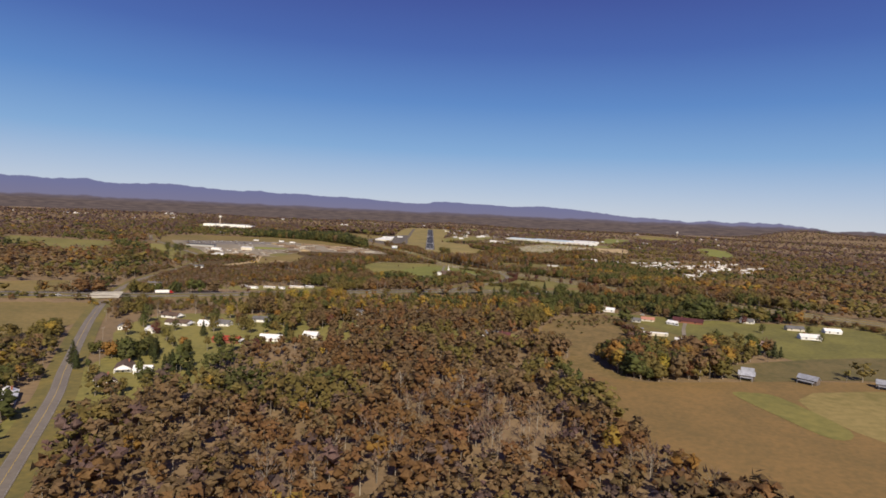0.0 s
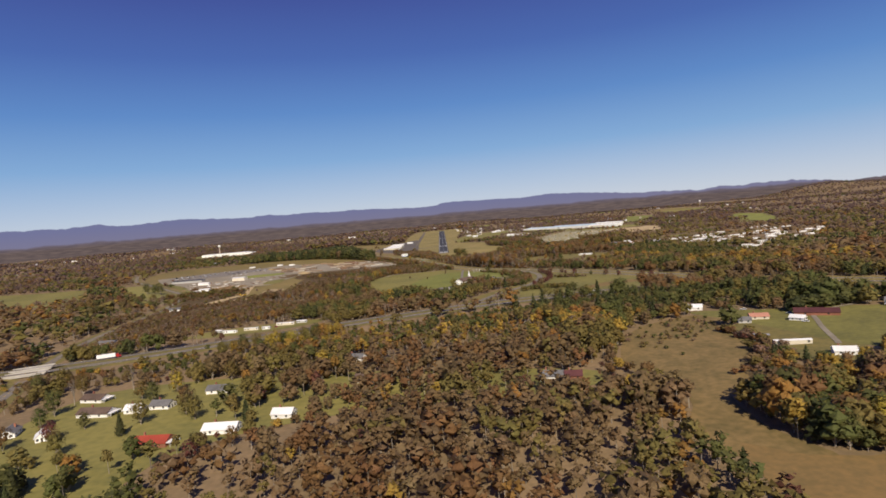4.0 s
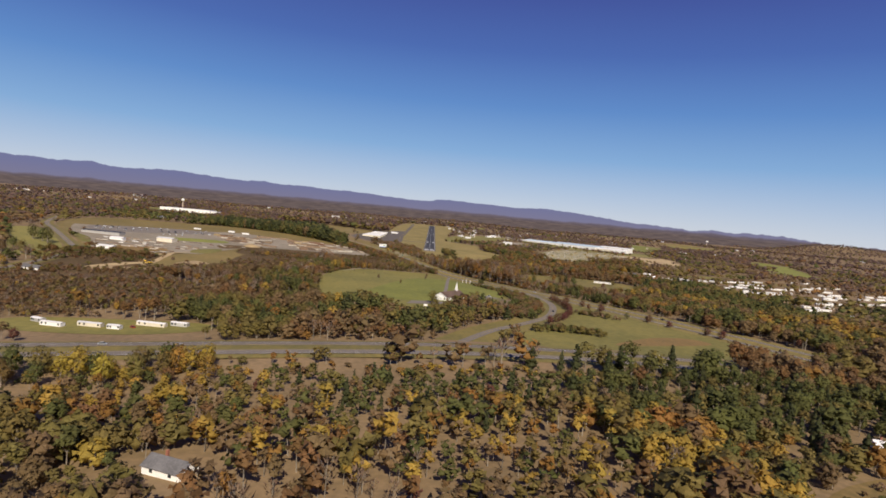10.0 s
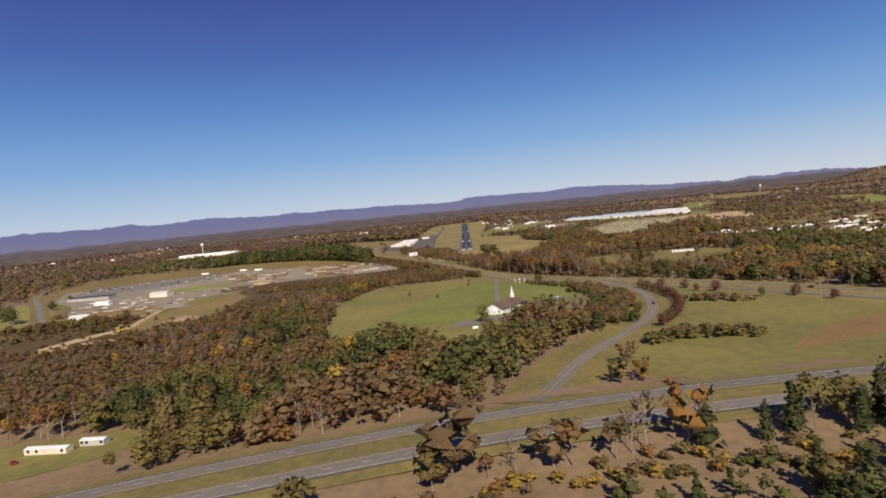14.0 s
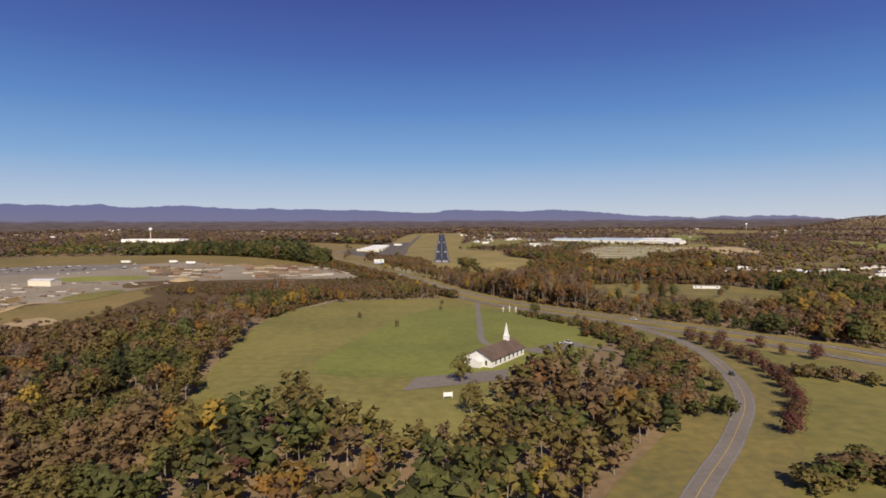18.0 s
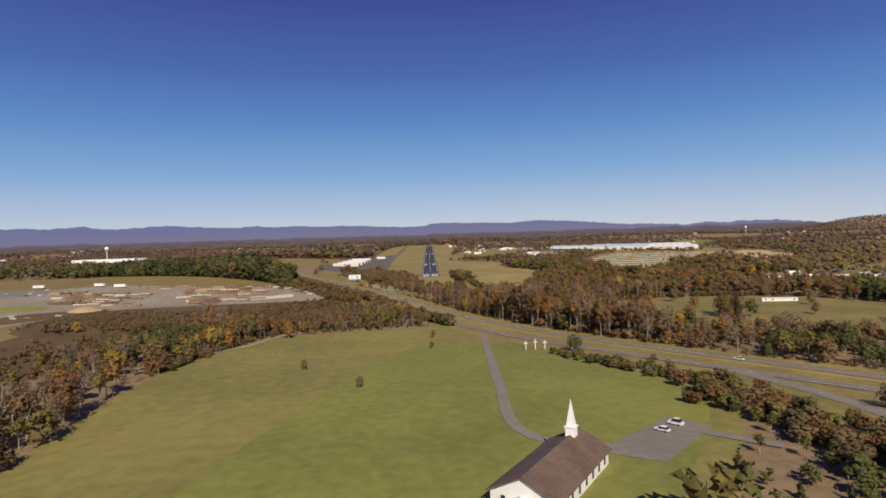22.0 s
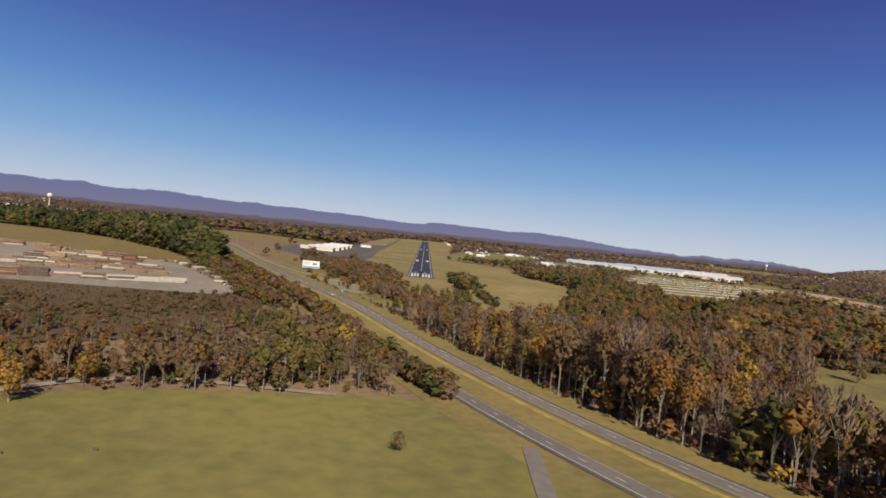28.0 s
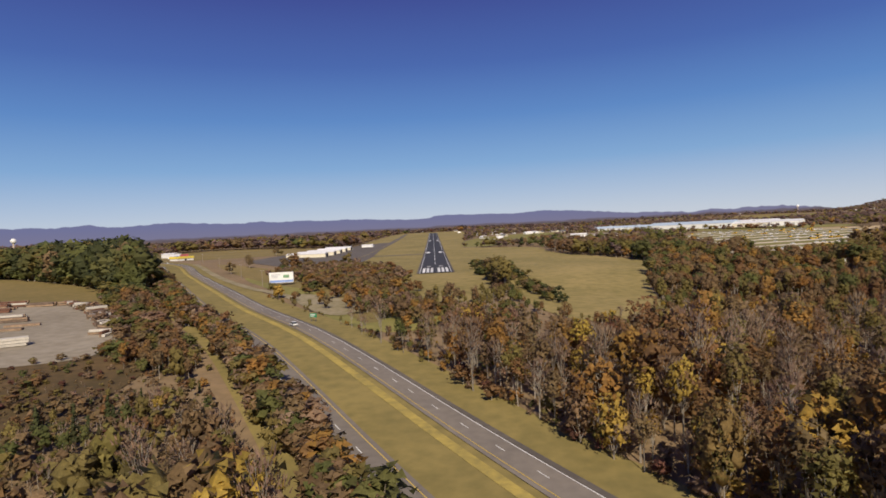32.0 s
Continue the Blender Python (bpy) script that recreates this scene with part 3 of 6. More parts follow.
# fields and lots
F = patch
F("church_field", [(-125, -530), (-106, -432), (-37, -392), (30, -390), (66, -450), (94, -570), (90, -622), (39, -692), (7, -725), (-51, -716), (-84, -763), (-110, -660)], M_MEADOW, 0.13, "yellow-green mown field on a low hill beside a church")
F("church_front", [(-18, -700), (24, -704), (20, -742), (5, -772), (-40, -760), (-55, -715)], M_MEADOW, 0.11, "grass before a church", clear=False)
F("church_lawn", [(-58, -680), (-50, -600), (-12, -470), (40, -470), (84, -560), (86, -608), (39, -678), (0, -690)], M_GREEN, 0.2, "fresh green lawn round a white church", clear=False)
F("interchange_meadow", [(70, -826), (102, -750), (138, -680), (150, -620), (140, -575), (170, -610), (215, -690), (248, -790), (262, -880), (180, -884), (80, -874)], M_MEADOW, 0.13, "wide yellow-green meadow between highway and slip road")
F("meadow_scrub", [(140, -840), (180, -800), (215, -790), (225, -810), (180, -830)], M_SOIL, 0.2, "browned weeds in a meadow", clear=False)
F("yard_field", [(-430, -510), (-495, -425), (-585, -315), (-660, -205), (-705, -60), (-660, 10), (-504, 55), (-461, 78), (-380, 55), (-303, 25), (-225, -25), (-190, -65), (-150, -125), (-98, -195), (-96, -250), (-250, -330), (-300, -430), (-340, -520)], M_TAN, 0.12, "dry tan grass field above a lumber yard")
F("yard_verge", [(-424, -512), (-494, -420), (-580, -310), (-560, -310), (-470, -400), (-410, -490)], M_MEADOW, 0.2, "green verge beside a country road", clear=False)
F("yard_bank", [(-225, -290), (-262, -420), (-250, -560), (-300, -600), (-322, -560), (-326, -480), (-300, -420), (-250, -320)], M_TAN, 0.2, "dry grassy bank below a lumber yard")
F("yard_scrub", [(-90, -200), (-78, -262), (-84, -325), (-140, -385), (-262, -414), (-290, -345), (-272, -303), (-205, -269), (-172, -259), (-121, -244), (-103, -232), (-106, -210)], M_SCRUB, 0.24, "brown scrub below a lumber yard", clear=False)
CLEAR.append([(-300, -345), (-272, -303), (-205, -269), (-121, -244), (-103, -232), (-90, -236), (-108, -262), (-195, -292), (-258, -326), (-280, -352)])
YARD = [(-611, -199), (-450, -130), (-390, -70), (-328, -86), (-221, -112), (-190, -104), (-150, -155), (-110, -207), (-104, -233), (-121, -245), (-172, -260), (-205, -270), (-275, -304), (-300, -392), (-308, -459), (-339, -475), (-377, -512), (-425, -505), (-490, -400), (-560, -329), (-625, -215)]
F("lumber_yard", YARD, M_GRAVEL, 0.3, "pale gravel lumber yard full of stacks", "yard")
F("earth_patch", [(-425, -492), (-380, -502), (-350, -470), (-365, -445), (-420, -455)], M_SOIL, 0.4, "bare brown earth in a yard", "earth", clear=False)
F("earth_patch", [(-330, -330), (-300, -300), (-270, -290), (-290, -340), (-310, -370)], M_SCRUB, 0.4, "weedy brown earth in a yard", "earth", clear=False)
F("earth_patch", [(-330, -415), (-306, -380), (-300, -440), (-322, -455)], M_MEADOW, 0.4, "green weeds at a yard's edge", "grass", clear=False)
F("yard_island", [(-420, -290), (-345, -265), (-335, -300), (-400, -330)], M_GREEN, 0.4, "small green lawn inside a gravel yard", clear=False)
F("yard_parking", [(-600, -200), (-470, -120), (-395, -150), (-520, -290)], M_ROAD, 0.38, "grey paved parking area", "parking lot", clear=False)
F("sand_pit", [(-350, -655), (-340, -638), (-318, -630), (-298, -616), (-284, -624), (-300, -640), (-318, -646), (-336, -664)], M_DIRT, 0.3, "bare sandy dirt pit", "dirt")
F("dirt_track", [(-350, -648), (-342, -618), (-333, -596), (-320, -578), (-329, -528), (-338, -480), (-333, -478), (-322, -530), (-311, -580), (-322, -604), (-330, -630)], M_DIRT, 0.32, "bare sandy track up a slope", "dirt")
F("bare_slope", [(-292, -572), (-286, -532), (-262, -546), (-268, -570)], M_DIRT, 0.34, "bare sandy patch among scrub", "dirt")
F("scrub_slope", [(-440, -570), (-350, -480), (-230, -400), (-180, -440), (-200, -570), (-260, -690), (-350, -740), (-395, -700), (-400, -620)], M_SCRUB, 0.12, "brown scrub and bare saplings on a slope")
F("airfield_grass", [(-30, -120), (-52, 20), (-78, 130), (-120, 420), (-150, 900), (-120, 1580), (90, 1580), (70, 900), (44, 500), (34, 80), (31, -120)], M_STRAW, 0.12, "dry yellowed airfield grass round a runway")
F("east_field", [(36, 390), (70, 400), (128, 330), (126, 180), (168, 54), (134, -39), (114, -100), (92, -172), (48, -186), (36, -20)], M_STRAW, 0.18, "dry mown tan field beside a runway")
F("homestead_field", [(128, -400), (140, -310), (171, -278), (226, -268), (300, -285), (330, -330), (345, -369), (300, -440), (250, -490), (205, -490), (160, -450)], M_VERGE, 0.15, "green pasture behind a tree line")
F("plant_grass", [(300, 700), (345, 940), (560, 800), (720, 640), (640, 480), (480, 545), (400, 560)], M_MEADOW, 0.13, "grass round a factory")
F("storage_lot", [(269, 236), (345, 390), (440, 520), (530, 470), (575, 330), (400, 130), (306, 72), (258, 120)], M_MEADOW, 0.2, "grass storage lot with rows of parked machines", "lot")
F("clay_lot", [(545, 440), (691, 470), (660, 260), (590, 200), (551, 230)], M_DIRT, 0.2, "bare orange clay lot", "lot")
F("far_lot", [(205, 540), (290, 620), (320, 500), (260, 440)], M_GRAVEL, 0.2, "pale lot with small white sheds", "lot")
F("gravel_pad", [(-52, -160), (-38, -170), (-34, -140), (-56, -108), (-74, -96), (-70, -120)], M_WORNGRAVEL, 0.28, "worn gravel turning place beside the highway", "gravel")
F("apron", [(-205, 250), (-92, 128), (-74, 250), (-84, 520), (-96, 830), (-160, 660)], M_WORN, 0.26, "grey asphalt apron beside white hangars", "apron")
F("hillside_field", [(-330, 330), (-215, 380), (-185, 430), (-190, 640), (-420, 830), (-490, 560)], M_TAN, 0.15, "tan pasture on a slope behind a highway")
F("thicket_floor", [(-100, 140), (-150, 60), (-85, -90), (-28, -200), (0, -195), (-8, -150), (-36, -110), (-40, 0), (-60, 80)], M_MEADOW, 0.1, "brown scrubby ground between highway and runway")
F("frontage_field", [(-215, 170), (-110, -22), (-58, -100), (-28, -190), (-20, -140), (-58, -40), (-100, 20), (-140, 110)], M_TAN, 0.14, "dry grass strip beside the highway")
F("pasture", [(244, -1055), (186, -1035), (200, -1085), (222, -1170), (247, -1190), (280, -1255), (365, -1215), (430, -1110), (380, -1072), (300, -1070), (266, -1040)], mat("pasture_grass", (0.205, 0.185, 0.050), 0.95, other=(0.130, 0.120, 0.036), scale=0.03, fine=0.3, bump=0.15), 0.15, "green pasture round farmhouses")
F("slope_meadow", [(352, -1006), (392, -1000), (452, -1052), (520, -1120), (500, -1160), (440, -1118), (384, -1066), (350, -1040)], M_VERGE, 0.13, "rough grass slope below a highway")
F("stubble_field", [(98, -1284), (135, -1296), (277, -1288), (430, -1310), (520, -1520), (250, -1560), (108, -1440)], M_SOIL, 0.15, "bare brown stubble field")
F("barn_meadow", [(199, -1290), (202, -1255), (365, -1218), (450, -1290), (277, -1284)], M_WEEDS, 0.22, "rough meadow round old barns")
F("roadside_field", [(-470, -1140), (-352, -1064), (-312, -1098), (-286, -1165), (-300, -1228), (-400, -1215)], M_TAN, 0.15, "tan cut field beside a highway bridge")
F("cut_field", [(-520, -985), (-480, -930), (-440, -908), (-405, -965), (-412, -1010), (-500, -1030)], M_TAN, 0.15, "tan cut field behind a highway")
F("green_strip", [(176, -1316), (188, -1314), (200, -1322), (204, -1372), (188, -1384), (180, -1350)], M_MEADOW, 0.24, "green strip across a stubble field", clear=False)
F("tan_stubble", [(226, -1312), (420, -1334), (480, -1480), (300, -1500), (214, -1400)], M_STRAW, 0.2, "paler tan stubble in a brown field", clear=False)
F("west_pasture", [(-405, -606), (-440, -540), (-509, -445), (-598, -333), (-640, -345), (-570, -450), (-505, -545), (-460, -604)], M_MEADOW, 0.15, "green strip of pasture beside a country road")
F("rolling_pasture", [(-855, -453), (-962, -285), (-836, -306), (-715, -322), (-655, -430), (-609, -522), (-685, -552), (-770, -505)], M_MEADOW, 0.15, "green rolling pasture between dark trees")
F("hedged_pasture", [(-1010, -120), (-975, 60), (-900, 80), (-900, -30), (-940, -90)], M_MEADOW, 0.15, "small green pasture between woods")
F("trailer_yard", [(-262, -908), (-248, -872), (-150, -856), (-140, -880), (-190, -906)], M_MEADOW, 0.2, "grass strip with mobile homes")
F("village_lawns", [(-200, -1330), (-168, -1420), (-130, -1330), (-135, -1235), (-60, -1195), (62, -1195), (66, -1160), (-120, -1100), (-230, -1102), (-244, -1180), (-208, -1260)], M_MEADOW, 0.14, "yellow-green lawns between houses", clear=False)
F("clearing_east", [(94, -1165), (116, -1098), (150, -1062), (200, -1048), (206, -1078), (176, -1108), (172, -1172), (150, -1202), (124, -1224), (118, -1262), (126, -1296), (100, -1292), (88, -1262), (104, -1225)], mat("rough_grass", (0.235, 0.158, 0.062), 0.95, other=(0.130, 0.098, 0.036), scale=0.06, fine=0.3, bump=0.25), 0.14, "rough brown grass clearing")
F("drive_meadow", [(170, -1172), (174, -1110), (204, -1080), (186, -1037), (203, -1085), (224, -1168), (200, -1205)], M_VERGE, 0.13, "rough grass beside a farm drive")
CLEAR.append([(322, -915), (370, -950), (418, -990), (470, -1040), (540, -1115), (530, -1150), (452, -1072), (392, -1025), (350, -1012), (330, -965)])
F("far_pasture", [(975, 500), (1144, 793), (1185, 737), (1100, 480), (1008, 271), (934, 222)], M_GREEN, 0.2, "green far pasture")
F("hilltop_field", [(745, 880), (905, 1050), (1180, 1700), (1050, 1720), (880, 1300)], M_GREEN, 0.2, "green far hilltop field")
F("east_lawn", [(52, 440), (60, 700), (130, 900), (260, 1000), (300, 820), (180, 560)], M_MEADOW, 0.14, "grass among houses behind the runway")
SPARSE.append([(-200, -1345), (-168, -1430), (-120, -1330), (-60, -1215), (-60, -1150), (-110, -1090), (-240, -1090), (-255, -1190)])
CLEAR.append([(-205, -1225), (-140, -1225), (-132, -1110), (-200, -1092), (-262, -1085), (-262, -1200), (-228, -1222)])
SPARSE.append([(430, -110), (640, -40), (800, 0), (820, -260), (690, -420), (500, -350)])
SPARSE.append([(100, 720), (420, 980), (420, 1500), (60, 1600)])
CLEAR.append([(-290, -950), (-130, -915), (-130, -880), (-150, -860), (-262, -880), (-280, -905)])
CLEAR.append([(-300, -345), (-205, -269), (-121, -244), (-95, -240), (-80, -262), (-82, -312), (-118, -338), (-200, -352), (-262, -378)])
CLEAR.append([(-520, -1120), (-300, -1040), (-110, -965), (0, -942), (100, -935), (100, -955), (0, -965), (-110, -990), (-300, -1068), (-520, -1150)])
CLEAR.append([(-950, 560), (-700, 560), (-690, 790), (-940, 790)])
CLEAR.append([(-340, 300), (-290, 230), (-225, 190), (-200, 260), (-240, 360), (-330, 500), (-410, 540), (-390, 400)])
SPARSE.append([(-560, -950), (-360, -930), (-330, -860), (-420, -850)])
SPARSE.append([(120, -380), (150, -375), (185, -405), (172, -455), (150, -452)])
SPARSE.append([(380, -180), (470, -180), (470, -60), (380, -60)])

CLEAR.append([(-150, 60), (-230, 190), (-330, 330), (-215, 380), (-185, 300), (-130, 140)])
random.seed(14)
for k in range(120):
    cx, cy = random.choice((-1, 1)) * random.uniform(330, 1250), random.uniform(-1000, 1400)
    if (cx > 0 and cx < 440 and cy < 0) or (cx < 0 and cx > -780 and -1300 < cy < 300):
        continue
    r = random.uniform(16, 46)
    ring = [(cx + r * random.uniform(0.7, 2.1) * math.cos(a), cy + r * random.uniform(0.6, 1.2) * math.sin(a)) for a in np.arange(0, 6.2, 0.9)]
    F("glade", ring, random.choice((M_TAN, M_MEADOW, M_WEEDS, M_SCRUB, M_SCRUB)), 0.22, "open weedy glade among woods", cell=40)
random.seed(8)
for k in range(46):
    cx, cy = random.uniform(-2400, 2400), random.uniform(700, 2500) if k % 3 else random.uniform(-900, 700)
    if abs(cx) < 780 and cy < 1750:
        continue
    r = random.uniform(35, 110)
    ring = [(cx + r * random.uniform(0.7, 1.6) * math.cos(a), cy + r * random.uniform(0.6, 1.3) * math.sin(a)) for a in np.arange(0, 6.2, 0.9)]
    F("far_clearing", ring, random.choice((M_TAN, M_MEADOW, M_GREEN, M_SOIL)), 0.25, "distant open field among woods", cell=60)

# runway
rw = np.c_[np.zeros(301), np.linspace(-2, 1500, 301)]
runway = tagged(new("runway", ribbon_mesh("runway", rw, -12.2, 12.2, 0.42, M_ASPHALT, 5)), "dark asphalt runway with white markings", "runway", kind="structure")
for s in (-1, 1):
    part("edge_stripe", ribbon_mesh("edge_stripe", rw, s * 11.2 - 0.22, s * 11.2 + 0.22, 0.45, M_PAINT, 2), None, runway, "white edge stripe")
part("shoulder", ribbon_mesh("shoulder", rw, -13.4, -12.2, 0.36, M_WORN, 2), None, runway)
part("shoulder", ribbon_mesh("shoulder", rw, 12.2, 13.4, 0.36, M_WORN, 2), None, runway)


def bar(name, x0, x1, y0, y1, label=""):
    ys = np.linspace(y0, y1, 6)
    return part(name, ribbon_mesh(name, np.c_[np.zeros(6), ys], x0, x1, 0.452, M_PAINT, 2), None, runway, label)


for k in range(3):
    for s in (-1, 1):
        c = s * (2.6 + 2.95 * k)
        bar("threshold_stripe", c - 0.95, c + 0.95, 4, 50)
for c in (-5.2, 4.6):
    bar("designator_bar", c - 1.6, c + 1.6, 64, 75, "worn white runway number").data.materials[0] = M_WORNPAINT
for s in (-1, 1):
    bar("aiming_mark", s * 7.6 - 2.0, s * 7.6 + 2.0, 311, 345)
    bar("distance_mark", s * 7.6 - 1.6, s * 7.6 + 1.6, 800, 840)
y = 96.0
while y < 1440:
    bar("centre_dash", -0.3, 0.3, y, y + 36)
    y += 61
taxi = np.c_[np.full(60, -88.0), np.linspace(240, 1500, 60)]
taxiway = tagged(new("taxiway", ribbon_mesh("taxiway", taxi, -6, 6, 0.3, M_WORN)), "grey asphalt taxiway beside the runway", "taxiway", kind="structure")
part("centre_line", ribbon_mesh("centre_line", taxi, -0.15, 0.15, 0.325, M_YELLOW, 2), None, taxiway)
stub = np.c_[np.linspace(-84, -12, 12), np.full(12, 300.0)]
part("link", ribbon_mesh("link", stub, -7, 7, 0.315, M_WORN), None, taxiway)
corridor(taxi, 14)

# ---------------------------------------------------------------- buildings


def add_windows(parent, spots, w=1.1, h=1.2):
    """Windows on walls: x, y, z of the middle and the wall's outward direction."""
    for x, y, z, nx, ny in spots:
        wx, wy = (w / 2, 0.05) if ny else (0.05, w / 2)
        part("window", Build().box(x - wx, y - wy, z - h / 2, x + wx, y + wy, z + h / 2), M_GLASS, parent)


def house(x, y, turn, w=8.5, l=13.0, h=2.8, rise=2.2, wall=None, roof=None, label="", group="", chimney=True, name="house", porch=False):
    """A gabled house with its ridge along its own y."""
    wall, roof = wall or M_WHITE, roof or M_GREYROOF
    t = thing(name, x, y, turn, label, "house", group, sink=0.3)
    part("wall", Build().gable_walls(-w / 2, -l / 2, w / 2, l / 2, 0, h, h + rise * 0.94), wall, t)
    part("roof", Build().gable(-w / 2 - 0.5, -l / 2 - 0.4, w / 2 + 0.5, l / 2 + 0.4, h - 0.12, h + rise + 0.12), roof, t)
    part("door", Build().box(-0.5, -l / 2 - 0.07, 0.3, 0.5, -l / 2 + 0.05, 2.4), M_DOOR, t)
    add_windows(t, [(-w / 3.2, -l / 2 - 0.04, 1.8, 0, 1), (w / 3.2, -l / 2 - 0.04, 1.8, 0, 1), (w / 2 + 0.04, -l / 4, 1.8, 1, 0), (w / 2 + 0.04, l / 4, 1.8, 1, 0), (-w / 2 - 0.04, -l / 4, 1.8, 1, 0), (-w / 2 - 0.04, l / 4, 1.8, 1, 0)])
    if chimney:
        part("chimney", Build().box(w * 0.18, l * 0.2, h, w * 0.18 + 0.9, l * 0.2 + 0.7, h + rise + 0.9), M_BRICK, t)
    if porch:
        part("porch", Build().box(-w / 2, -l / 2 - 2.4, h - 0.35, w / 2, -l / 2, h - 0.15).box(-w / 2 + 0.1, -l / 2 - 2.3, 0, -w / 2 + 0.25, -l / 2 - 2.15, h - 0.35).box(w / 2 - 0.25, -l / 2 - 2.3, 0, w / 2 - 0.1, -l / 2 - 2.15, h - 0.35), M_WHITE, t)
    return t


def mobile_home(x, y, turn, l=18.0, label="long white mobile home on a grass plot", group="mobile homes", wall=None):
    t = thing("mobile_home", x, y, turn, label, "mobile home", group, sink=0.2)
    w, h = 4.0, 2.7
    part("wall", Build().gable_walls(-w / 2, -l / 2, w / 2, l / 2, 0.5, h, h + 0.4), wall or M_WHITE, t)
    part("skirting", Build().box(-w / 2 + 0.1, -l / 2 + 0.1, 0, w / 2 - 0.1, l / 2 - 0.1, 0.5), M_GREYW, t)
    part("roof", Build().gable(-w / 2 - 0.15, -l / 2 - 0.15, w / 2 + 0.15, l / 2 + 0.15, h, h + 0.55, 0.1), M_WHITEROOF, t)
    part("door", Build().box(w / 2 - 0.05, -0.45, 0.6, w / 2 + 0.06, 0.45, 2.6), M_DOOR, t)
    part("steps", Build().box(w / 2, -0.7, 0, w / 2 + 1.2, 0.7, 0.55), M_POLE, t)
    add_windows(t, [(s * (w / 2 + 0.04), k * l / 5, 1.9, 1, 0) for s in (-1, 1) for k in (-2, 1, 2)])
    return t


def shed(x, y, turn, w, l, h, wall, roof, label, category="shed", name="shed", rise=1.2, doors=1, group=""):
    t = thing(name, x, y, turn, label, category, group, sink=0.3)
    part("wall", Build().gable_walls(-w / 2, -l / 2, w / 2, l / 2, 0, h, h + rise * 0.94), wall, t)
    part("roof", Build().gable(-w / 2 - 0.4, -l / 2 - 0.4, w / 2 + 0.4, l / 2 + 0.4, h - 0.08, h + rise + 0.08), roof, t)
    for k in range(doors):
        c = (k + 0.5) / doors * l - l / 2
        part("door", Build().box(w / 2 - 0.05, c - min(2.0, l / doors * 0.35), 0.3, w / 2 + 0.07, c + min(2.0, l / doors * 0.35), min(h - 0.4, 3.8)), M_DOOR, t)
    return t


# the church on its hill
church = thing("church", 26, -657, -33.7, "white church with brown shingle roof and slender steeple on a lawn", "church", sink=0.2)
part("wall", Build().gable_walls(-7.5, -17, 7.5, 17, 0, 4.4, 8.0), M_WHITE, church)
part("roof", Build().gable(-8.3, -17.8, 8.3, 17.8, 4.1, 8.3, 0.25), M_BROWNROOF, church)
part("door", Build().box(-1.1, -17.1, 0.2, 1.1, -16.9, 3.0), M_DOOR, church)
add_windows(church, [(s * 7.54, k, 2.3, 1, 0) for s in (-1, 1) for k in (-13, -8.5, -4, 0.5, 5, 9.5, 14)] + [(s * 4.5, -17.04, 2.3, 0, 1) for s in (-1, 1)], 1.0, 2.2)
steeple = part("steeple", Build().box(-1.15, 10.85, 6.5, 1.15, 13.15, 10.2), M_WHITE, church, "white steeple with pointed spire")
part("spire", Build().add([(-1.0, 11.0, 10.2), (1.0, 11.0, 10.2), (1.0, 13.0, 10.2), (-1.0, 13.0, 10.2), (0, 12, 17.0)], [(0, 1, 4), (1, 2, 4), (2, 3, 4), (3, 0, 4), (3, 2, 1, 0)]), M_WHITE, steeple)
part("cornice", Build().box(-1.35, 10.65, 10.0, 1.35, 13.35, 10.3), M_WHITE, steeple)
part("porch", Build().gable_walls(-3, -20.5, 3, -17, 0, 3.0, 4.4), M_WHITE, church)
CLEAR.append([(-20, -660), (26, -676), (20, -742), (5, -772), (-40, -760), (-55, -715)])
patch("church_parking", [(-16, -712), (28, -696), (30, -678), (-12, -692)], M_ROAD, 0.3, "grey asphalt parking place before a church", "parking lot", clear=False, smooth=False)
patch("side_parking", [(44, -640), (70, -612), (80, -622), (56, -648)], M_ROAD, 0.3, "grey asphalt parking place beside a church", "parking lot", clear=False, smooth=False)


def cross(x, y, h):
    t = thing("lawn_cross", x, y, 0, "tall white wooden cross on a church lawn", "cross", "three crosses")
    part("post", Build().box(-0.16, -0.16, -0.3, 0.16, 0.16, h), M_WHITE, t)
    part("beam", Build().box(-1.15, -0.14, h * 0.7, 1.15, 0.14, h * 0.7 + 0.3), M_WHITE, t)


for x, h in ((48, 4.8), (53, 5.6), (58, 4.8)):
    cross(x, -486, h)
sign = thing("church_sign", 2, -722, 10, "small white notice board on two posts beside a drive", "sign")
part("board", Build().box(-1.6, -0.1, 0.8, 1.6, 0.1, 2.4), M_WHITE, sign)
for s in (-1, 1):
    part("post", Build().box(s * 1.7 - 0.1, -0.1, -0.3, s * 1.7 + 0.1, 0.1, 2.6), M_WHITE, sign)

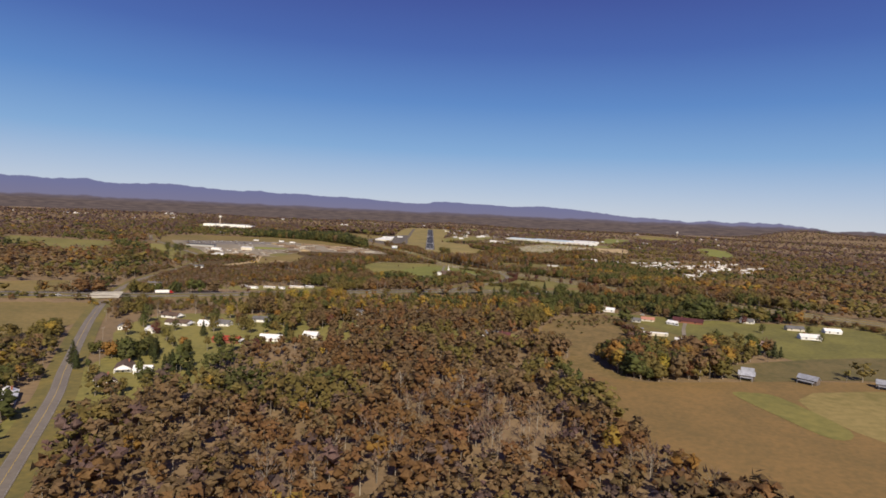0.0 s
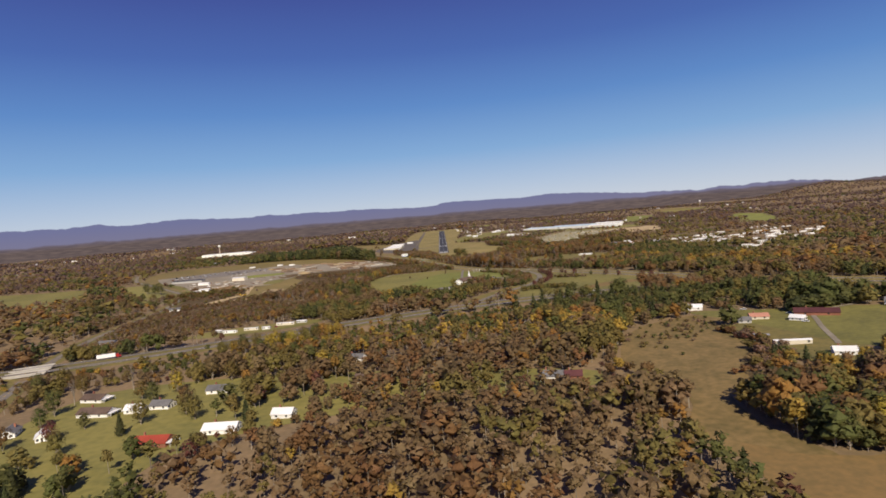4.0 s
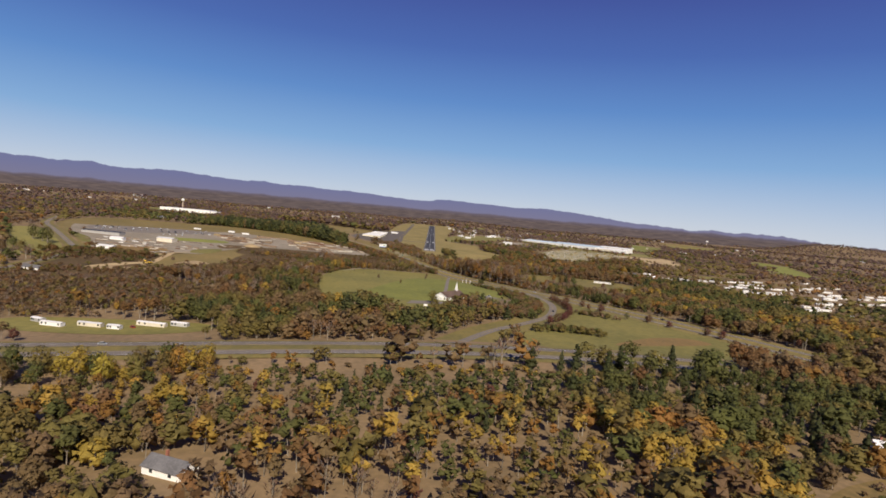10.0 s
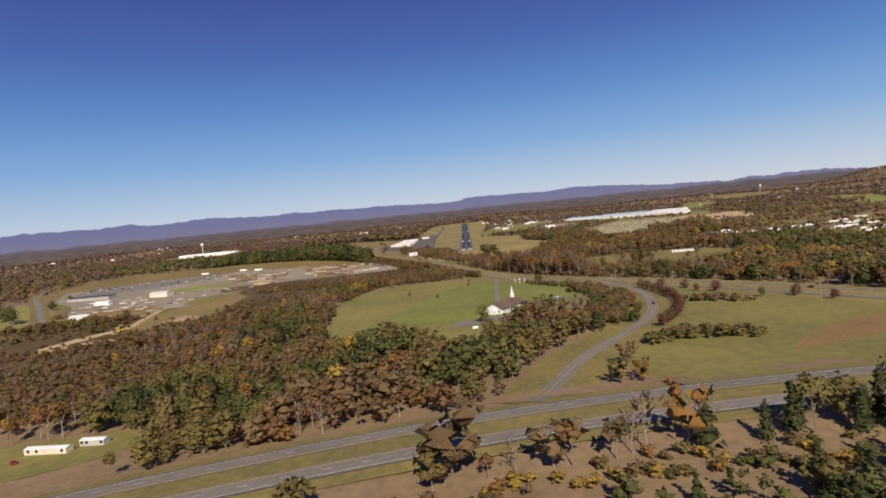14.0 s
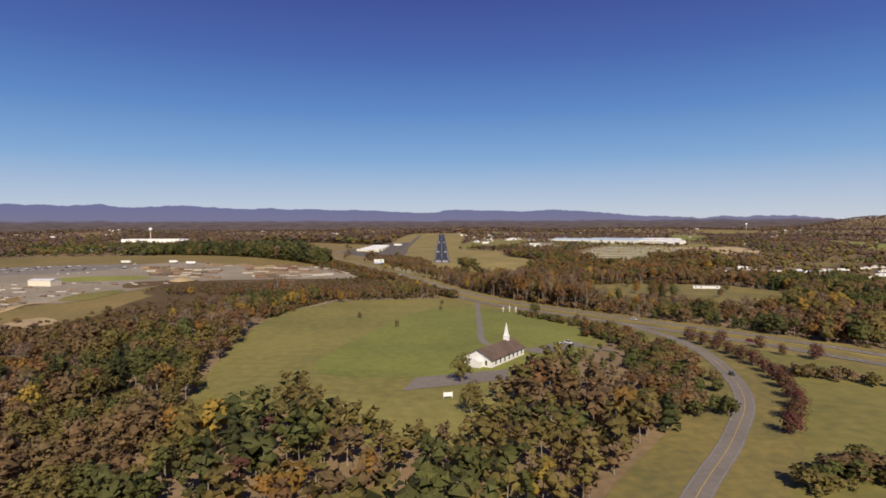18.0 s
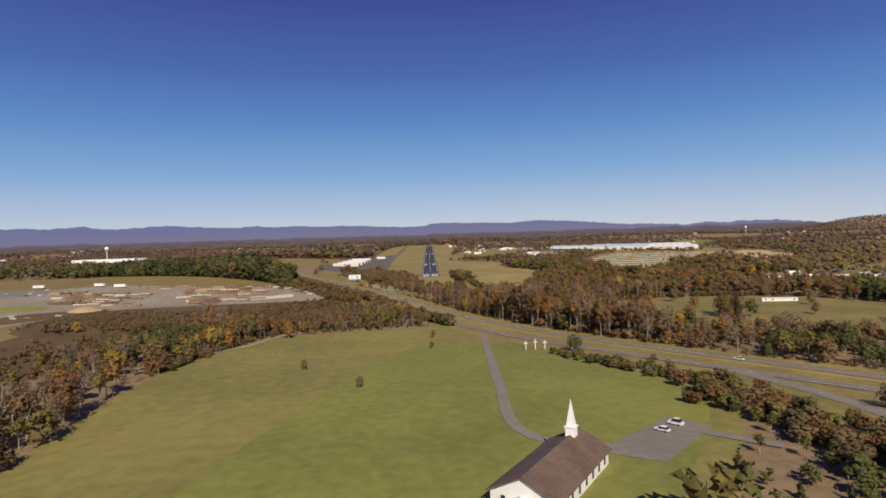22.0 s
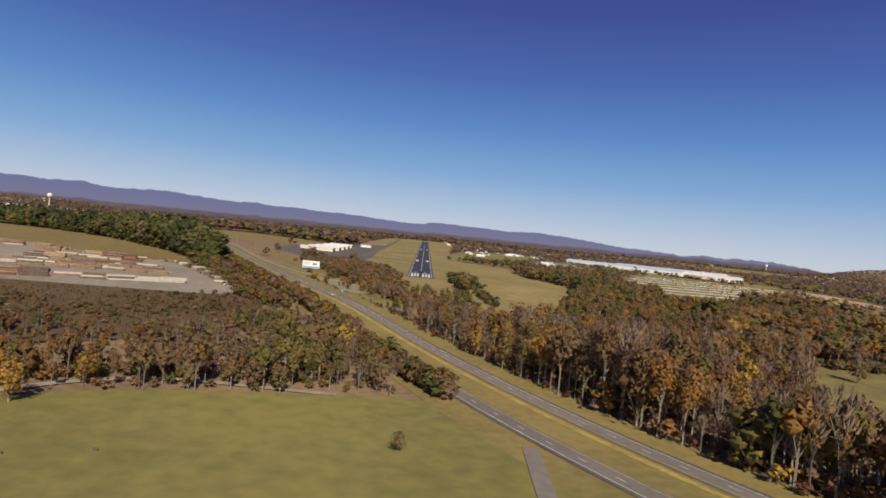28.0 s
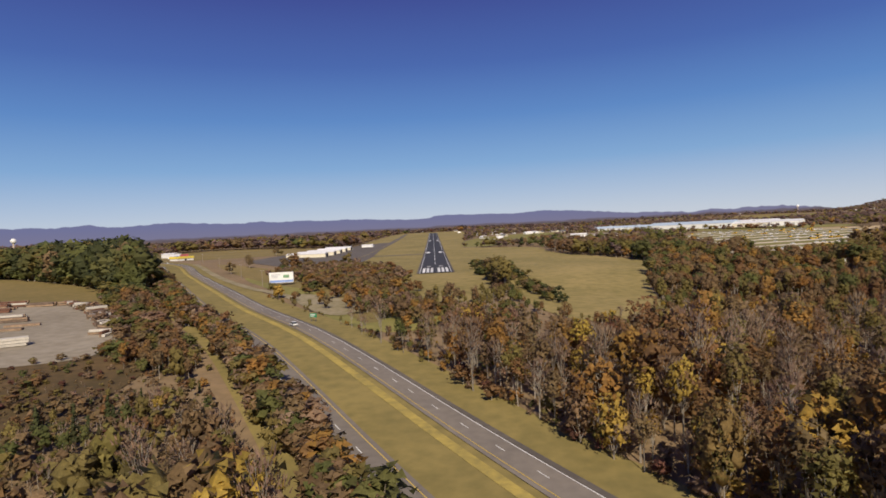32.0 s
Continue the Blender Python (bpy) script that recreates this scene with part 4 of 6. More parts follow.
# hangars
for x, y, l in ((-158, 322, 50), (-156, 370, 50), (-155, 421, 48), (-154, 478, 44), (-154, 540, 42)):
    t = thing("hangar", x, y, 83, "long white metal hangar with dark door bays", "hangar", "hangar row", sink=0.3)
    part("wall", Build().gable_walls(-7, -l / 2, 7, l / 2, 0, 4.6, 6.0), M_HANGAR, t)
    part("roof", Build().gable(-7.4, -l / 2 - 0.3, 7.4, l / 2 + 0.3, 4.5, 6.2, 0.2), M_WHITEROOF, t)
    # solid dark panel stands in for the shade inside the open end
    part("end_door", Build().box(-4.5, -l / 2 - 0.1, 0.2, 4.5, -l / 2 + 0.05, 4.2), M_DOOR, t, "dark panel for the shaded inside of an open hangar end")
    for k in range(4):
        c = -l / 2 + (k + 0.5) * l / 4
        part("bay_door", Build().box(6.95, c - l / 10, 0.2, 7.1, c + l / 10, 4.0), M_GREYW, t)
shed(-118, 640, 80, 9, 20, 4.2, M_WHITE, M_WHITEROOF, "white airport office building", "building", "airport_office", doors=2)
shed(-240, 1480, 85, 12, 46, 6.0, M_WHITE, M_WHITEROOF, "white hangar at the runway's far end", "hangar", "far_hangar", doors=3)

# billboard
bb = thing("billboard", -97, -40, 4, "white roadside billboard with blue and green print on steel posts", "billboard")
panel = part("panel", Build().box(-7.4, -0.35, 1.8, 7.4, 0.35, 8.2), M_WHITE, bb)
part("blue_band", Build().box(-7.2, -0.39, 2.0, 7.2, -0.35, 3.3), mat("billboard_blue", (0.22, 0.32, 0.62), 0.5), panel)
part("green_shape", Build().box(1.2, -0.39, 4.6, 4.8, -0.35, 6.6), mat("billboard_green", (0.2, 0.34, 0.2), 0.5), panel)
for k in range(3):
    part("print_bar", Build().box(-6.2, -0.39, 6.6 - 0.9 * k, -0.6 - 0.8 * k, -0.35, 7.0 - 0.9 * k), mat("billboard_grey", (0.45, 0.47, 0.5), 0.5), panel)
part("frame", Build().box(-7.55, -0.3, 1.65, 7.55, 0.3, 1.8).box(-7.55, -0.3, 8.2, 7.55, 0.3, 8.32).box(-7.55, -0.3, 1.8, -7.4, 0.3, 8.2).box(7.4, -0.3, 1.8, 7.55, 0.3, 8.2), M_STEEL, bb)
part("catwalk", Build().box(-7.4, -1.3, 1.5, 7.4, -0.4, 1.6), M_STEEL, bb)
for k in range(5):
    part("post", Build().tube((-6 + 3 * k, 0.45, -0.5), (-6 + 3 * k, 0.45, 7.6), 0.16, 0.16, 8), M_POLE, bb)

# water towers
for x, y, h in ((-887, 842, 42.0), (1620, 2162, 40.0)):
    t = thing("water_tower", x, y, 0, "white ball-topped water tower on a slender stem", "water tower", "water towers", sink=0.5)
    part("stem", Build().lathe([(4.2, 0), (2.6, 2.5), (1.7, 6), (1.5, h - 12), (3.0, h - 9.5)]), mat("tower_stem", (0.62, 0.50, 0.40), 0.6, vary=0.15), t)
    tank = part("tank", Build().lathe([(3.0, h - 9.5)] + [(5.6 * math.cos(a), h - 5.4 + 5.4 * math.sin(a)) for a in np.linspace(-0.85, 1.5, 9)] + [(0.02, h)]), M_WHITE, t)
    part("vent", Build().tube((0, 0, h - 0.2), (0, 0, h + 1.0), 0.4, 0.3, 8), M_STEEL, tank)

# the long white warehouse
t = thing("warehouse", -824, 742, 88, "very long low white warehouse among trees", "warehouse", sink=0.4)
part("wall", Build().box(-28, -84, 0, 28, 84, 9.4), M_WHITE, t)
part("roof", Build().box(-28.3, -84.3, 9.4, 28.3, 84.3, 9.9), M_WHITEROOF, t)
part("annex", Build().box(-20, -108, 0, 16, -84, 7.2), M_WHITE, t)
for k in range(12):
    part("dock_door", Build().box(-28.1, -76 + 13 * k, 0.8, -27.9, -71.5 + 13 * k, 5.0), M_GREYW, t)

# the factory
FACTORY = thing("factory", 470, 690, -38.0, "huge low white factory with pale blue roof", "factory", sink=0.5)


def hall(x0, y0, x1, y1, h, wall, roof, label=""):
    b = part("hall", Build().box(x0, y0, 0, x1, y1, h), wall, FACTORY, label)
    m, top = (y0 + y1) / 2, h + 0.055 * (y1 - y0)
    part("roof", Build().add([(x0 - 0.3, y0 - 0.3, h), (x1 + 0.3, y0 - 0.3, h), (x1 + 0.3, m, top), (x0 - 0.3, m, top), (x1 + 0.3, y1 + 0.3, h), (x0 - 0.3, y1 + 0.3, h)],
                             [(0, 1, 2, 3), (3, 2, 4, 5), (0, 3, 5), (1, 4, 2), (5, 4, 1, 0)]), roof, b)
    n = int((x1 - x0) / 18)
    for k in range(n):
        c = x0 + (k + 0.5) * (x1 - x0) / n
        part("dock_door", Build().box(c - 2.2, y0 - 0.1, 0.6, c + 2.2, y0 + 0.05, min(4.6, h - 1)), M_GREYW if k % 3 else M_DOOR, b)
    for k in range(max(1, n // 3)):
        c = x0 + (k + 0.5) * (x1 - x0) / max(1, n // 3)
        part("roof_unit", Build().box(c - 2, m - 2, top - 0.6, c + 2, m + 2, top + 1.5), M_GREYW, b)


hall(-178, -10, -60, 60, 7.5, M_WHITE, M_BLUEROOF, "white wing")
hall(-60, -20, 90, 70, 8.5, M_WHITE, M_BLUEROOF, "main hall with pale blue roof")
hall(90, -14, 150, 40, 6.5, M_CREAM, M_WHITEROOF)
hall(150, -22, 196, 30, 7.5, M_WHITE, M_WHITEROOF, "taller white end block")
hall(-232, 6, -190, 34, 6.0, M_WHITE, M_WHITEROOF)
hall(40, 150, 140, 190, 9.0, M_WHITE, M_WHITEROOF, "white hall behind the main one")
shed(238, 545, 70, 10, 26, 4.0, M_WHITE, M_WHITEROOF, "white shed beside a pale lot", doors=3)
for k in range(6):
    shed(228 + 14 * k, 486 + 10 * (k % 3), 40 + 7 * k, 4.5, 8, 2.8, M_WHITE, M_WHITEROOF, "small white storage shed on a pale lot", doors=1, group="storage sheds")

# yard buildings
shed(-508, -333, 84, 15, 62, 4.6, M_GREYW, mat("dark_slate_roof", (0.055, 0.06, 0.072), 0.7, vary=0.2), "long low building with dark grey roof in a yard", "building", "yard_office", doors=6)
shed(-398, -358, 82, 14, 25, 6.0, M_CREAM, M_WHITEROOF, "cream metal workshop with pale roof", "workshop", "workshop", doors=2)
shed(-452, -396, 84, 8, 20, 4.0, M_WHITE, M_WHITEROOF, "low white yard building", "building", "yard_building", doors=2)
shed(-412, -498, 84, 9, 22, 4.0, M_WHITE, M_WHITEROOF, "white shed below a yard", doors=2)
shed(-640, 140, 84, 10, 26, 4.0, M_GREYW, M_TIN, "grey tin-roofed shed at a field's edge", doors=2)

for x, y, turn in ((-117, -505, 20), (-110, -486, 5), (-102, -474, 30), (-98, -458, 12), (-100, -446, 40), (-72, -452, 15), (-64, -468, 25), (-84, -478, 8), (-58, -446, 18)):
    st = thing("stone_marker", x, y, turn, "small brown weathered marker on a field", "stone", "stone markers", sink=0.1)
    part("slab", Build().box(-0.45, -0.16, 0, 0.45, 0.16, 0.9, 0.06), M_BROWNROOF, st)

# roadside shops
fs = thing("filling_station", -322, 342, 62, "low shop with a broad yellow fascia beside the highway", "shop", sink=0.4)
part("wall", Build().box(-12, -7, 0, 12, 7, 4.2), M_WHITE, fs)
part("fascia", Build().box(-12.6, -7.6, 3.2, 12.6, 7.6, 5.8), mat("yellow_fascia", (0.75, 0.60, 0.10), 0.5, vary=0.08), fs, "yellow fascia")
part("upper_sign", Build().box(-7, -6.8, 5.8, 5, -6.2, 8.6), mat("red_sign", (0.45, 0.12, 0.14), 0.5, vary=0.1), fs, "red roof sign")
part("door", Build().box(-1.5, -7.08, 0.2, 1.5, -6.9, 2.6), M_GLASS, fs)
shed(-362, 420, 60, 12, 24, 5.0, M_WHITE, M_WHITEROOF, "low white store beside the highway", "store", "store", doors=2)
shed(-392, 470, 64, 14, 26, 6.5, M_WHITE, M_WHITEROOF, "taller white roadside store", "store", "store", doors=3)
shed(-346, 392, 60, 8, 16, 4.0, M_GREYW, M_TIN, "small grey roadside store", "store", "store", doors=1)

# barns by the stubble field
for x, y, turn, w, l in ((201, -1285, 60, 5.5, 9), (206, -1277, 60, 4.5, 7), (236, -1292, 35, 5, 11), (278, -1300, 55, 6, 9)):
    t = shed(x, y, turn, w, l, 3.4, mat("barn_boards", (0.16, 0.13, 0.11), 0.9, vary=0.35), M_TIN, "old weathered barn with a shiny tin roof", "barn", "barn", 2.2, 1, "old barns")
    part("lean_to", Build().box(-w / 2 - 2.9, -l / 2 + 1, 2.2, -w / 2, l / 2 - 1, 2.4).box(-w / 2 - 2.9, -l / 2 + 1.1, 0, -w / 2 - 2.7, -l / 2 + 1.3, 2.2).box(-w / 2 - 2.9, l / 2 - 1.3, 0, -w / 2 - 2.7, l / 2 - 1.1, 2.2), M_TIN, t)

# farmhouses of the pasture
house(252, -1086, 62, 9, 27, 2.8, 2.4, M_BRICK, M_DARKRED, "long brick farmhouse with maroon roof on a pasture", "")
house(232, -1098, 40, 6, 9, 2.5, 1.6, M_WHITE, M_WHITEROOF, "small white outbuilding beside a farmhouse", chimney=False, name="outbuilding")
house(193, -1026, 70, 8, 12, 2.8, 2.0, M_WHITE, M_WHITEROOF, "small white house before a dark tree line")
house(214, -1082, 75, 7, 12, 2.6, 1.8, M_CREAM, mat("salmon_roof", (0.42, 0.20, 0.14), 0.7, vary=0.2), "small house with salmon-red roof")
house(200, -1090, 70, 6, 8, 2.6, 1.8, M_GREYW, M_GREYROOF, "small grey shed-like house", chimney=False)
mobile_home(193, -1156, 80, 20, "long cream mobile home beside a drive", wall=M_CREAM)
shed(184, -1140, 70, 5, 8, 2.8, M_GREYW, M_TIN, "small tin-roofed shed beside a drive", doors=1)
house(330, -1150, 80, 8, 17, 2.8, 2.2, M_WHITE, M_WHITEROOF, "long white farmhouse with pale roof")
house(345, -1105, 78, 8, 15, 2.8, 2.0, M_CREAM, M_GREYROOF, "cream farmhouse beside a pasture")
house(376, -1112, 78, 8, 14, 2.8, 2.0, M_WHITE, M_WHITEROOF, "white house with pale roof")
house(318, -1072, 50, 8, 12, 2.8, 2.4, M_WHITE, M_GREYROOF, "white gabled house below the highway")
house(262, -1188, 66, 7, 10, 2.8, 2.2, M_WHITE, mat("mottled_roof", (0.34, 0.24, 0.22), 0.8, vary=0.35), "small house with mottled pale roof")
house(204, -1184, 70, 7, 11, 2.6, 1.8, M_WHITE, M_WHITEROOF, "small white house among weeds")

# village left of the line
VILLAGE = [(-180, -1296, 20, 9, 14, M_WHITE, M_BROWNROOF), (-166, -1302, 100, 5, 10, M_WHITE, M_WHITEROOF), (-175, -1326, 40, 9, 14, M_WHITE, M_BROWNROOF),
           (-199, -1251, 15, 8, 12, M_GREYW, M_GREYROOF), (-215, -1191, 30, 6, 9, M_WHITE, M_WHITEROOF), (-228, -1122, 75, 9, 16, M_WHITE, M_BROWNROOF),
           (-208, -1155, 80, 9, 20, M_WHITE, M_BROWNROOF), (-186, -1155, 85, 7, 10, M_WHITE, M_WHITEROOF), (-172, -1151, 80, 8, 12, M_WHITE, M_GREYROOF),
           (-148, -1213, 85, 9, 19, M_BRICK, M_REDROOF), (-147, -1128, 84, 8, 15, M_WHITE, M_GREYROOF), (-118, -1203, 86, 8, 17, M_WHITE, M_WHITEROOF),
           (-91, -1189, 80, 7, 11, M_WHITE, M_WHITEROOF), (-70, -1080, 70, 8, 14, M_WHITE, M_GREYROOF), (-54, -1139, 75, 8, 14, M_CREAM, M_BROWNROOF),
           (-204, -1360, 30, 9, 15, M_WHITE, M_WHITEROOF), (51, -1174, 76, 8, 13, M_WHITE, M_GREYROOF), (62, -1178, 80, 6, 9, M_BRICK, M_DARKRED), (-240, -1180, 20, 8, 12, M_WHITE, M_GREYROOF)]
for x, y, turn, w, l, wall, roof in VILLAGE:
    house(x, y, turn, w, l, 2.8, 2.3, wall, roof, {M_BROWNROOF: "white house with brown shingle roof on a lawn", M_REDROOF: "brick house with bright red roof among trees", M_DARKRED: "small brick house with maroon roof"}.get(roof, "white house with grey or pale roof among garden trees"), "village houses", porch=(w > 8))
# mobile homes by the cross highway
for x, y, turn, l, wall in ((-226, -892, 82, 14, M_WHITE), (-206, -886, 86, 15, M_CREAM), (-240, -884, 70, 8, M_GREYW), (-190, -888, 88, 8, M_WHITE), (-174, -873, 84, 19, M_CREAM), (-158, -868, 84, 11, M_GREYW)):
    mobile_home(x, y, turn, l, wall=wall)
for x, y, turn in ((-411, -904, 80), (-345, -904, 84), (-396, -967, 78), (-372, -694, 84)):
    house(x, y, turn, 8, 17, 2.8, 2.0, M_WHITE, M_GREYROOF, "white house with grey roof at a wood's edge", "scattered houses")
# homestead and mobile-home park to the east
mobile_home(282, -322, 79, 27, "very long white mobile home at a pasture's edge")
for x, y in ((411, -166), (403, -111), (430, -140), (306, -70), (293, 0), (440, -90)):
    house(x, y, 70 + x % 40, 8, 14, 2.8, 2.2, M_WHITE, M_GREYROOF if x % 2 else M_WHITEROOF, "white house among trees behind a pasture", "eastern houses")
random.seed(5)
for x, y in ((460, -146), (494, -150), (523, -235), (510, -285), (535, -310), (549, -300), (570, -210), (585, -274), (633, -100), (664, -300), (690, -360), (700, -205), (686, -260), (772, -40), (779, -113), (789, -232), (540, -450), (505, -490), (505, -548), (600, -160), (640, -200), (620, -330), (725, -150), (745, -280), (560, -130), (590, -400)):
    for k in range(2):
        mobile_home(x + 36 * k + random.uniform(-3, 3), y + 16 * k + random.uniform(-4, 4), 60 + random.uniform(0, 50), random.choice((18, 22, 26)), "white mobile home in a park among trees", "mobile home park")
# town behind the runway and scattered far roofs
proto = house(125, 716, 80, 10, 18, 3.2, 2.2, M_WHITE, M_WHITEROOF, "white house with pale roof behind the runway", "far houses")
proto2 = house(150, 830, 40, 9, 13, 3.0, 2.4, M_CREAM, M_GREYROOF, "cream house with grey roof behind the runway", "far houses")
for k in range(70):
    x, y = random.uniform(70, 430), random.uniform(780, 1600)
    if abs(x) > 60 and not (300 < x and y < 960):
        copy_thing(random.choice((proto, proto2)), at_ground(x, y, random.uniform(0, 180), 0.3))
for k in range(90):
    x, y = random.uniform(-2300, 2300), random.uniform(500, 2400)
    if abs(x) < 480 and y < 1700:
        continue
    copy_thing(random.choice((proto, proto, proto2)), at_ground(x, y, random.uniform(0, 180), 0.3))
for x, y, l in ((-330, 1500, 50), (-520, 1900, 40), (-1250, 1300, 90), (-1500, 1750, 60), (700, 1250, 80), (820, 1350, 60), (-700, 1650, 70), (-1900, 1500, 80), (1000, 1050, 50)):
    shed(x, y, 85, 18, l, 6.0, M_WHITE, M_WHITEROOF, "long white shed far off among trees", "shed", doors=2, group="far sheds")

# ---------------------------------------------------------------- vehicles


def car(x, y, turn, paint, label, group="cars", van=False, z=0.34):
    t = thing("car", x, y, turn, label, "car", group, z=ground(x, y) + z)
    h = 1.1 if van else 0.85
    body = Build().add([(-0.88, -2.2, 0.35), (0.88, -2.2, 0.35), (0.88, 2.2, 0.35), (-0.88, 2.2, 0.35), (-0.88, -2.25, h), (0.88, -2.25, h), (0.82, 2.1, h - 0.12), (-0.82, 2.1, h - 0.12)],
                       [(3, 2, 1, 0), (4, 5, 6, 7), (0, 1, 5, 4), (1, 2, 6, 5), (2, 3, 7, 6), (3, 0, 4, 7)])
    part("body", body, paint, t)
    top = 2.0 if van else 1.45
    part("cabin", Build().add([(-0.8, -1.7, h), (0.8, -1.7, h), (0.78, 1.1, h - 0.05), (-0.78, 1.1, h - 0.05), (-0.68, -1.3, top), (0.68, -1.3, top), (0.66, 0.4, top), (-0.66, 0.4, top)],
                              [(0, 1, 5, 4), (1, 2, 6, 5), (2, 3, 7, 6), (3, 0, 4, 7)]), M_GLASS, t)
    part("roof", Build().box(-0.68, -1.3, top - 0.02, 0.68, 0.4, top + 0.06, 0.04), paint, t)
    for sx in (-0.82, 0.82):
        for sy in (-1.4, 1.35):
            wheel = part("wheel", Build().tube((sx - 0.1, sy, 0.32), (sx + 0.1, sy, 0.32), 0.32, 0.32, 10), M_TYRE, t)
            part("rim", Build().tube((sx - 0.11, sy, 0.32), (sx + 0.11, sy, 0.32), 0.19, 0.19, 8), M_STEEL, wheel)
    return t


def semi(x, y, turn, label, tractor=False, box=None, group="trailers", z=0.34):
    t = thing("semi_trailer", x, y, turn, label, "trailer", group, z=ground(x, y) + z)
    part("box", Build().box(-1.28, -7.6, 1.15, 1.28, 6.4, 4.0), box or M_WHITE, t)
    part("chassis", Build().box(-0.5, -7.4, 0.85, 0.5, 6.2, 1.15), M_STEEL, t)
    for sy in (-6.6, -5.3):
        for sx in (-1.0, 1.0):
            part("wheel", Build().tube((sx - 0.25, sy, 0.5), (sx + 0.25, sy, 0.5), 0.5, 0.5, 10), M_TYRE, t)
    for sx in (-0.8, 0.8):
        part("leg", Build().box(sx - 0.08, 4.2, 0, sx + 0.08, 4.4, 0.9), M_STEEL, t)
    if tractor:
        cab = part("cab", Build().box(-1.2, 6.9, 0.7, 1.2, 9.2, 3.4, 0.06).box(-1.0, 9.2, 0.7, 1.0, 10.6, 1.9), random.choice(M_CARS), t)
        for sy in (7.2, 9.9):
            for sx in (-1.0, 1.0):
                part("wheel", Build().tube((sx - 0.25, sy, 0.5), (sx + 0.25, sy, 0.5), 0.5, 0.5, 10), M_TYRE, cab)
    return t


def road_turn(line, k):
    d = line[min(k + 1, len(line) - 1)] - line[max(k - 1, 0)]
    return math.degrees(math.atan2(d[1], d[0])) - 90


def on_road(line, near, off):
    k = int(np.argmin(np.linalg.norm(line - np.array(near), axis=1)))
    p = offset_line(line, off)[k]
    return p[0], p[1], road_turn(line, k)


random.seed(11)
for near, off, paint, lab in (((-60, -200), 8.6, 0, "silver-white car on the highway"), ((-300, 215), 8.6, 0, "white car on the highway"), ((170, -620), -9.5, 3, "red car on the highway"),
                              ((212, -700), 9.0, 2, "dark car on the highway"), ((120, -545), 8.8, 0, "white car on the highway"), ((-240, 110), -8.6, 1, "silver car on the highway")):
    x, y, turn = on_road(H2, near, off)
    car(x, y, turn + (180 if off < 0 else 0), M_CARS[paint], lab)
for near, off, paint, lab in (((150, -900), -8.0, 0, "white van on the cross highway"), ((-165, -950), -9.0, 1, "silver car on the cross highway"), ((-130, -938), 9.0, 2, "dark car on the cross highway"), ((-380, -1030), 9.0, 0, "white car on the cross highway")):
    x, y, turn = on_road(H1, near, off)
    car(x, y, turn, M_CARS[paint], lab, van=(off == -8.0))
x, y, turn = on_road(H1, (-290, -1000), -9.0)
semi(x, y, turn, "white semi-trailer truck on the cross highway", True, group="road trucks")
x, y, turn = on_road(RAMP, (124, -690), 0.8)
car(x, y, turn + 180, M_CARS[2], "dark car on the slip road")
x, y, turn = on_road(H2, (-330, 260), 8.5)
semi(x, y, turn, "truck with a bright blue box on the highway", True, M_BLUE, "road trucks")
car(70, -620, 40, M_CARS[0], "white van parked beside a church", van=True, z=0.32)
car(64, -625, 40, M_CARS[0], "white car parked beside a church", z=0.32)
for x, y, k in ((232, -1106, 0), (222, -1046, 0), (240, -1075, 1), (-212, -880, 1), (-182, -882, 3)):
    car(x, y, 50, M_CARS[k], "parked car beside a house", "parked cars", z=0.2)
proto_cars = [car(-560, -215 + 3 * i, 30, M_CARS[i], "parked car in a yard", "yard cars", z=0.4) for i in range(3)]
for row in range(4):
    for k in range(17):
        if random.random() < 0.3:
            continue
        x = -590 + 11 * k * 0.9 + 10 * row + random.uniform(-0.4, 0.4)
        y = -205 + 5.2 * k - 20 * row + random.uniform(-0.4, 0.4)
        copy_thing(random.choice(proto_cars), pose(x, y, ground(x, y) + 0.4, 0, 0, 118 + random.uniform(-3, 3)))
for x, y, turn in ((-458, -96, 82), (-362, -101, 80), (-395, -84, 70)):
    semi(x, y, turn, "white box trailer parked in a lumber yard")
for x, y, turn in ((-448, -262, 40), (-440, -256, 40), (-432, -250, 40), (-424, -244, 40)):
    car(x, y, turn, M_CARS[0], "white pickup parked in a yard", "yard cars", van=True, z=0.42)


def digger(x, y, turn, label="yellow wheeled loader parked on gravel"):
    t = thing("loader", x, y, turn, label, "machine", "machines", z=ground(x, y) + 0.3)
    yel = mat("machine_yellow", (0.62, 0.40, 0.04), 0.5, vary=0.15)
    part("body", Build().box(-1.2, -2.6, 0.8, 1.2, 1.2, 2.1, 0.15), yel, t)
    part("cab", Build().box(-0.8, -0.8, 2.1, 0.8, 0.8, 3.4, 0.1), M_GLASS, t)
    part("arm", Build().tube((0, 1.0, 1.7), (0, 3.6, 0.9), 0.2, 0.2, 6), yel, t)
    part("bucket", Build().box(-1.4, 3.4, 0.3, 1.4, 4.4, 1.2, 0.1), yel, t)
    for sx in (-1.2, 1.2):
        for sy in (-1.7, 1.0):
            part("wheel", Build().tube((sx - 0.3, sy, 0.75), (sx + 0.3, sy, 0.75), 0.75, 0.75, 12), M_TYRE, t)
    return t


d0 = digger(-330, -118, 70)
for x, y, turn in ((-322, -580, 20), (-312, -590, 80), (-262, -126, 60)):
    copy_thing(d0, pose(x, y, ground(x, y) + 0.3, 0, 0, turn))
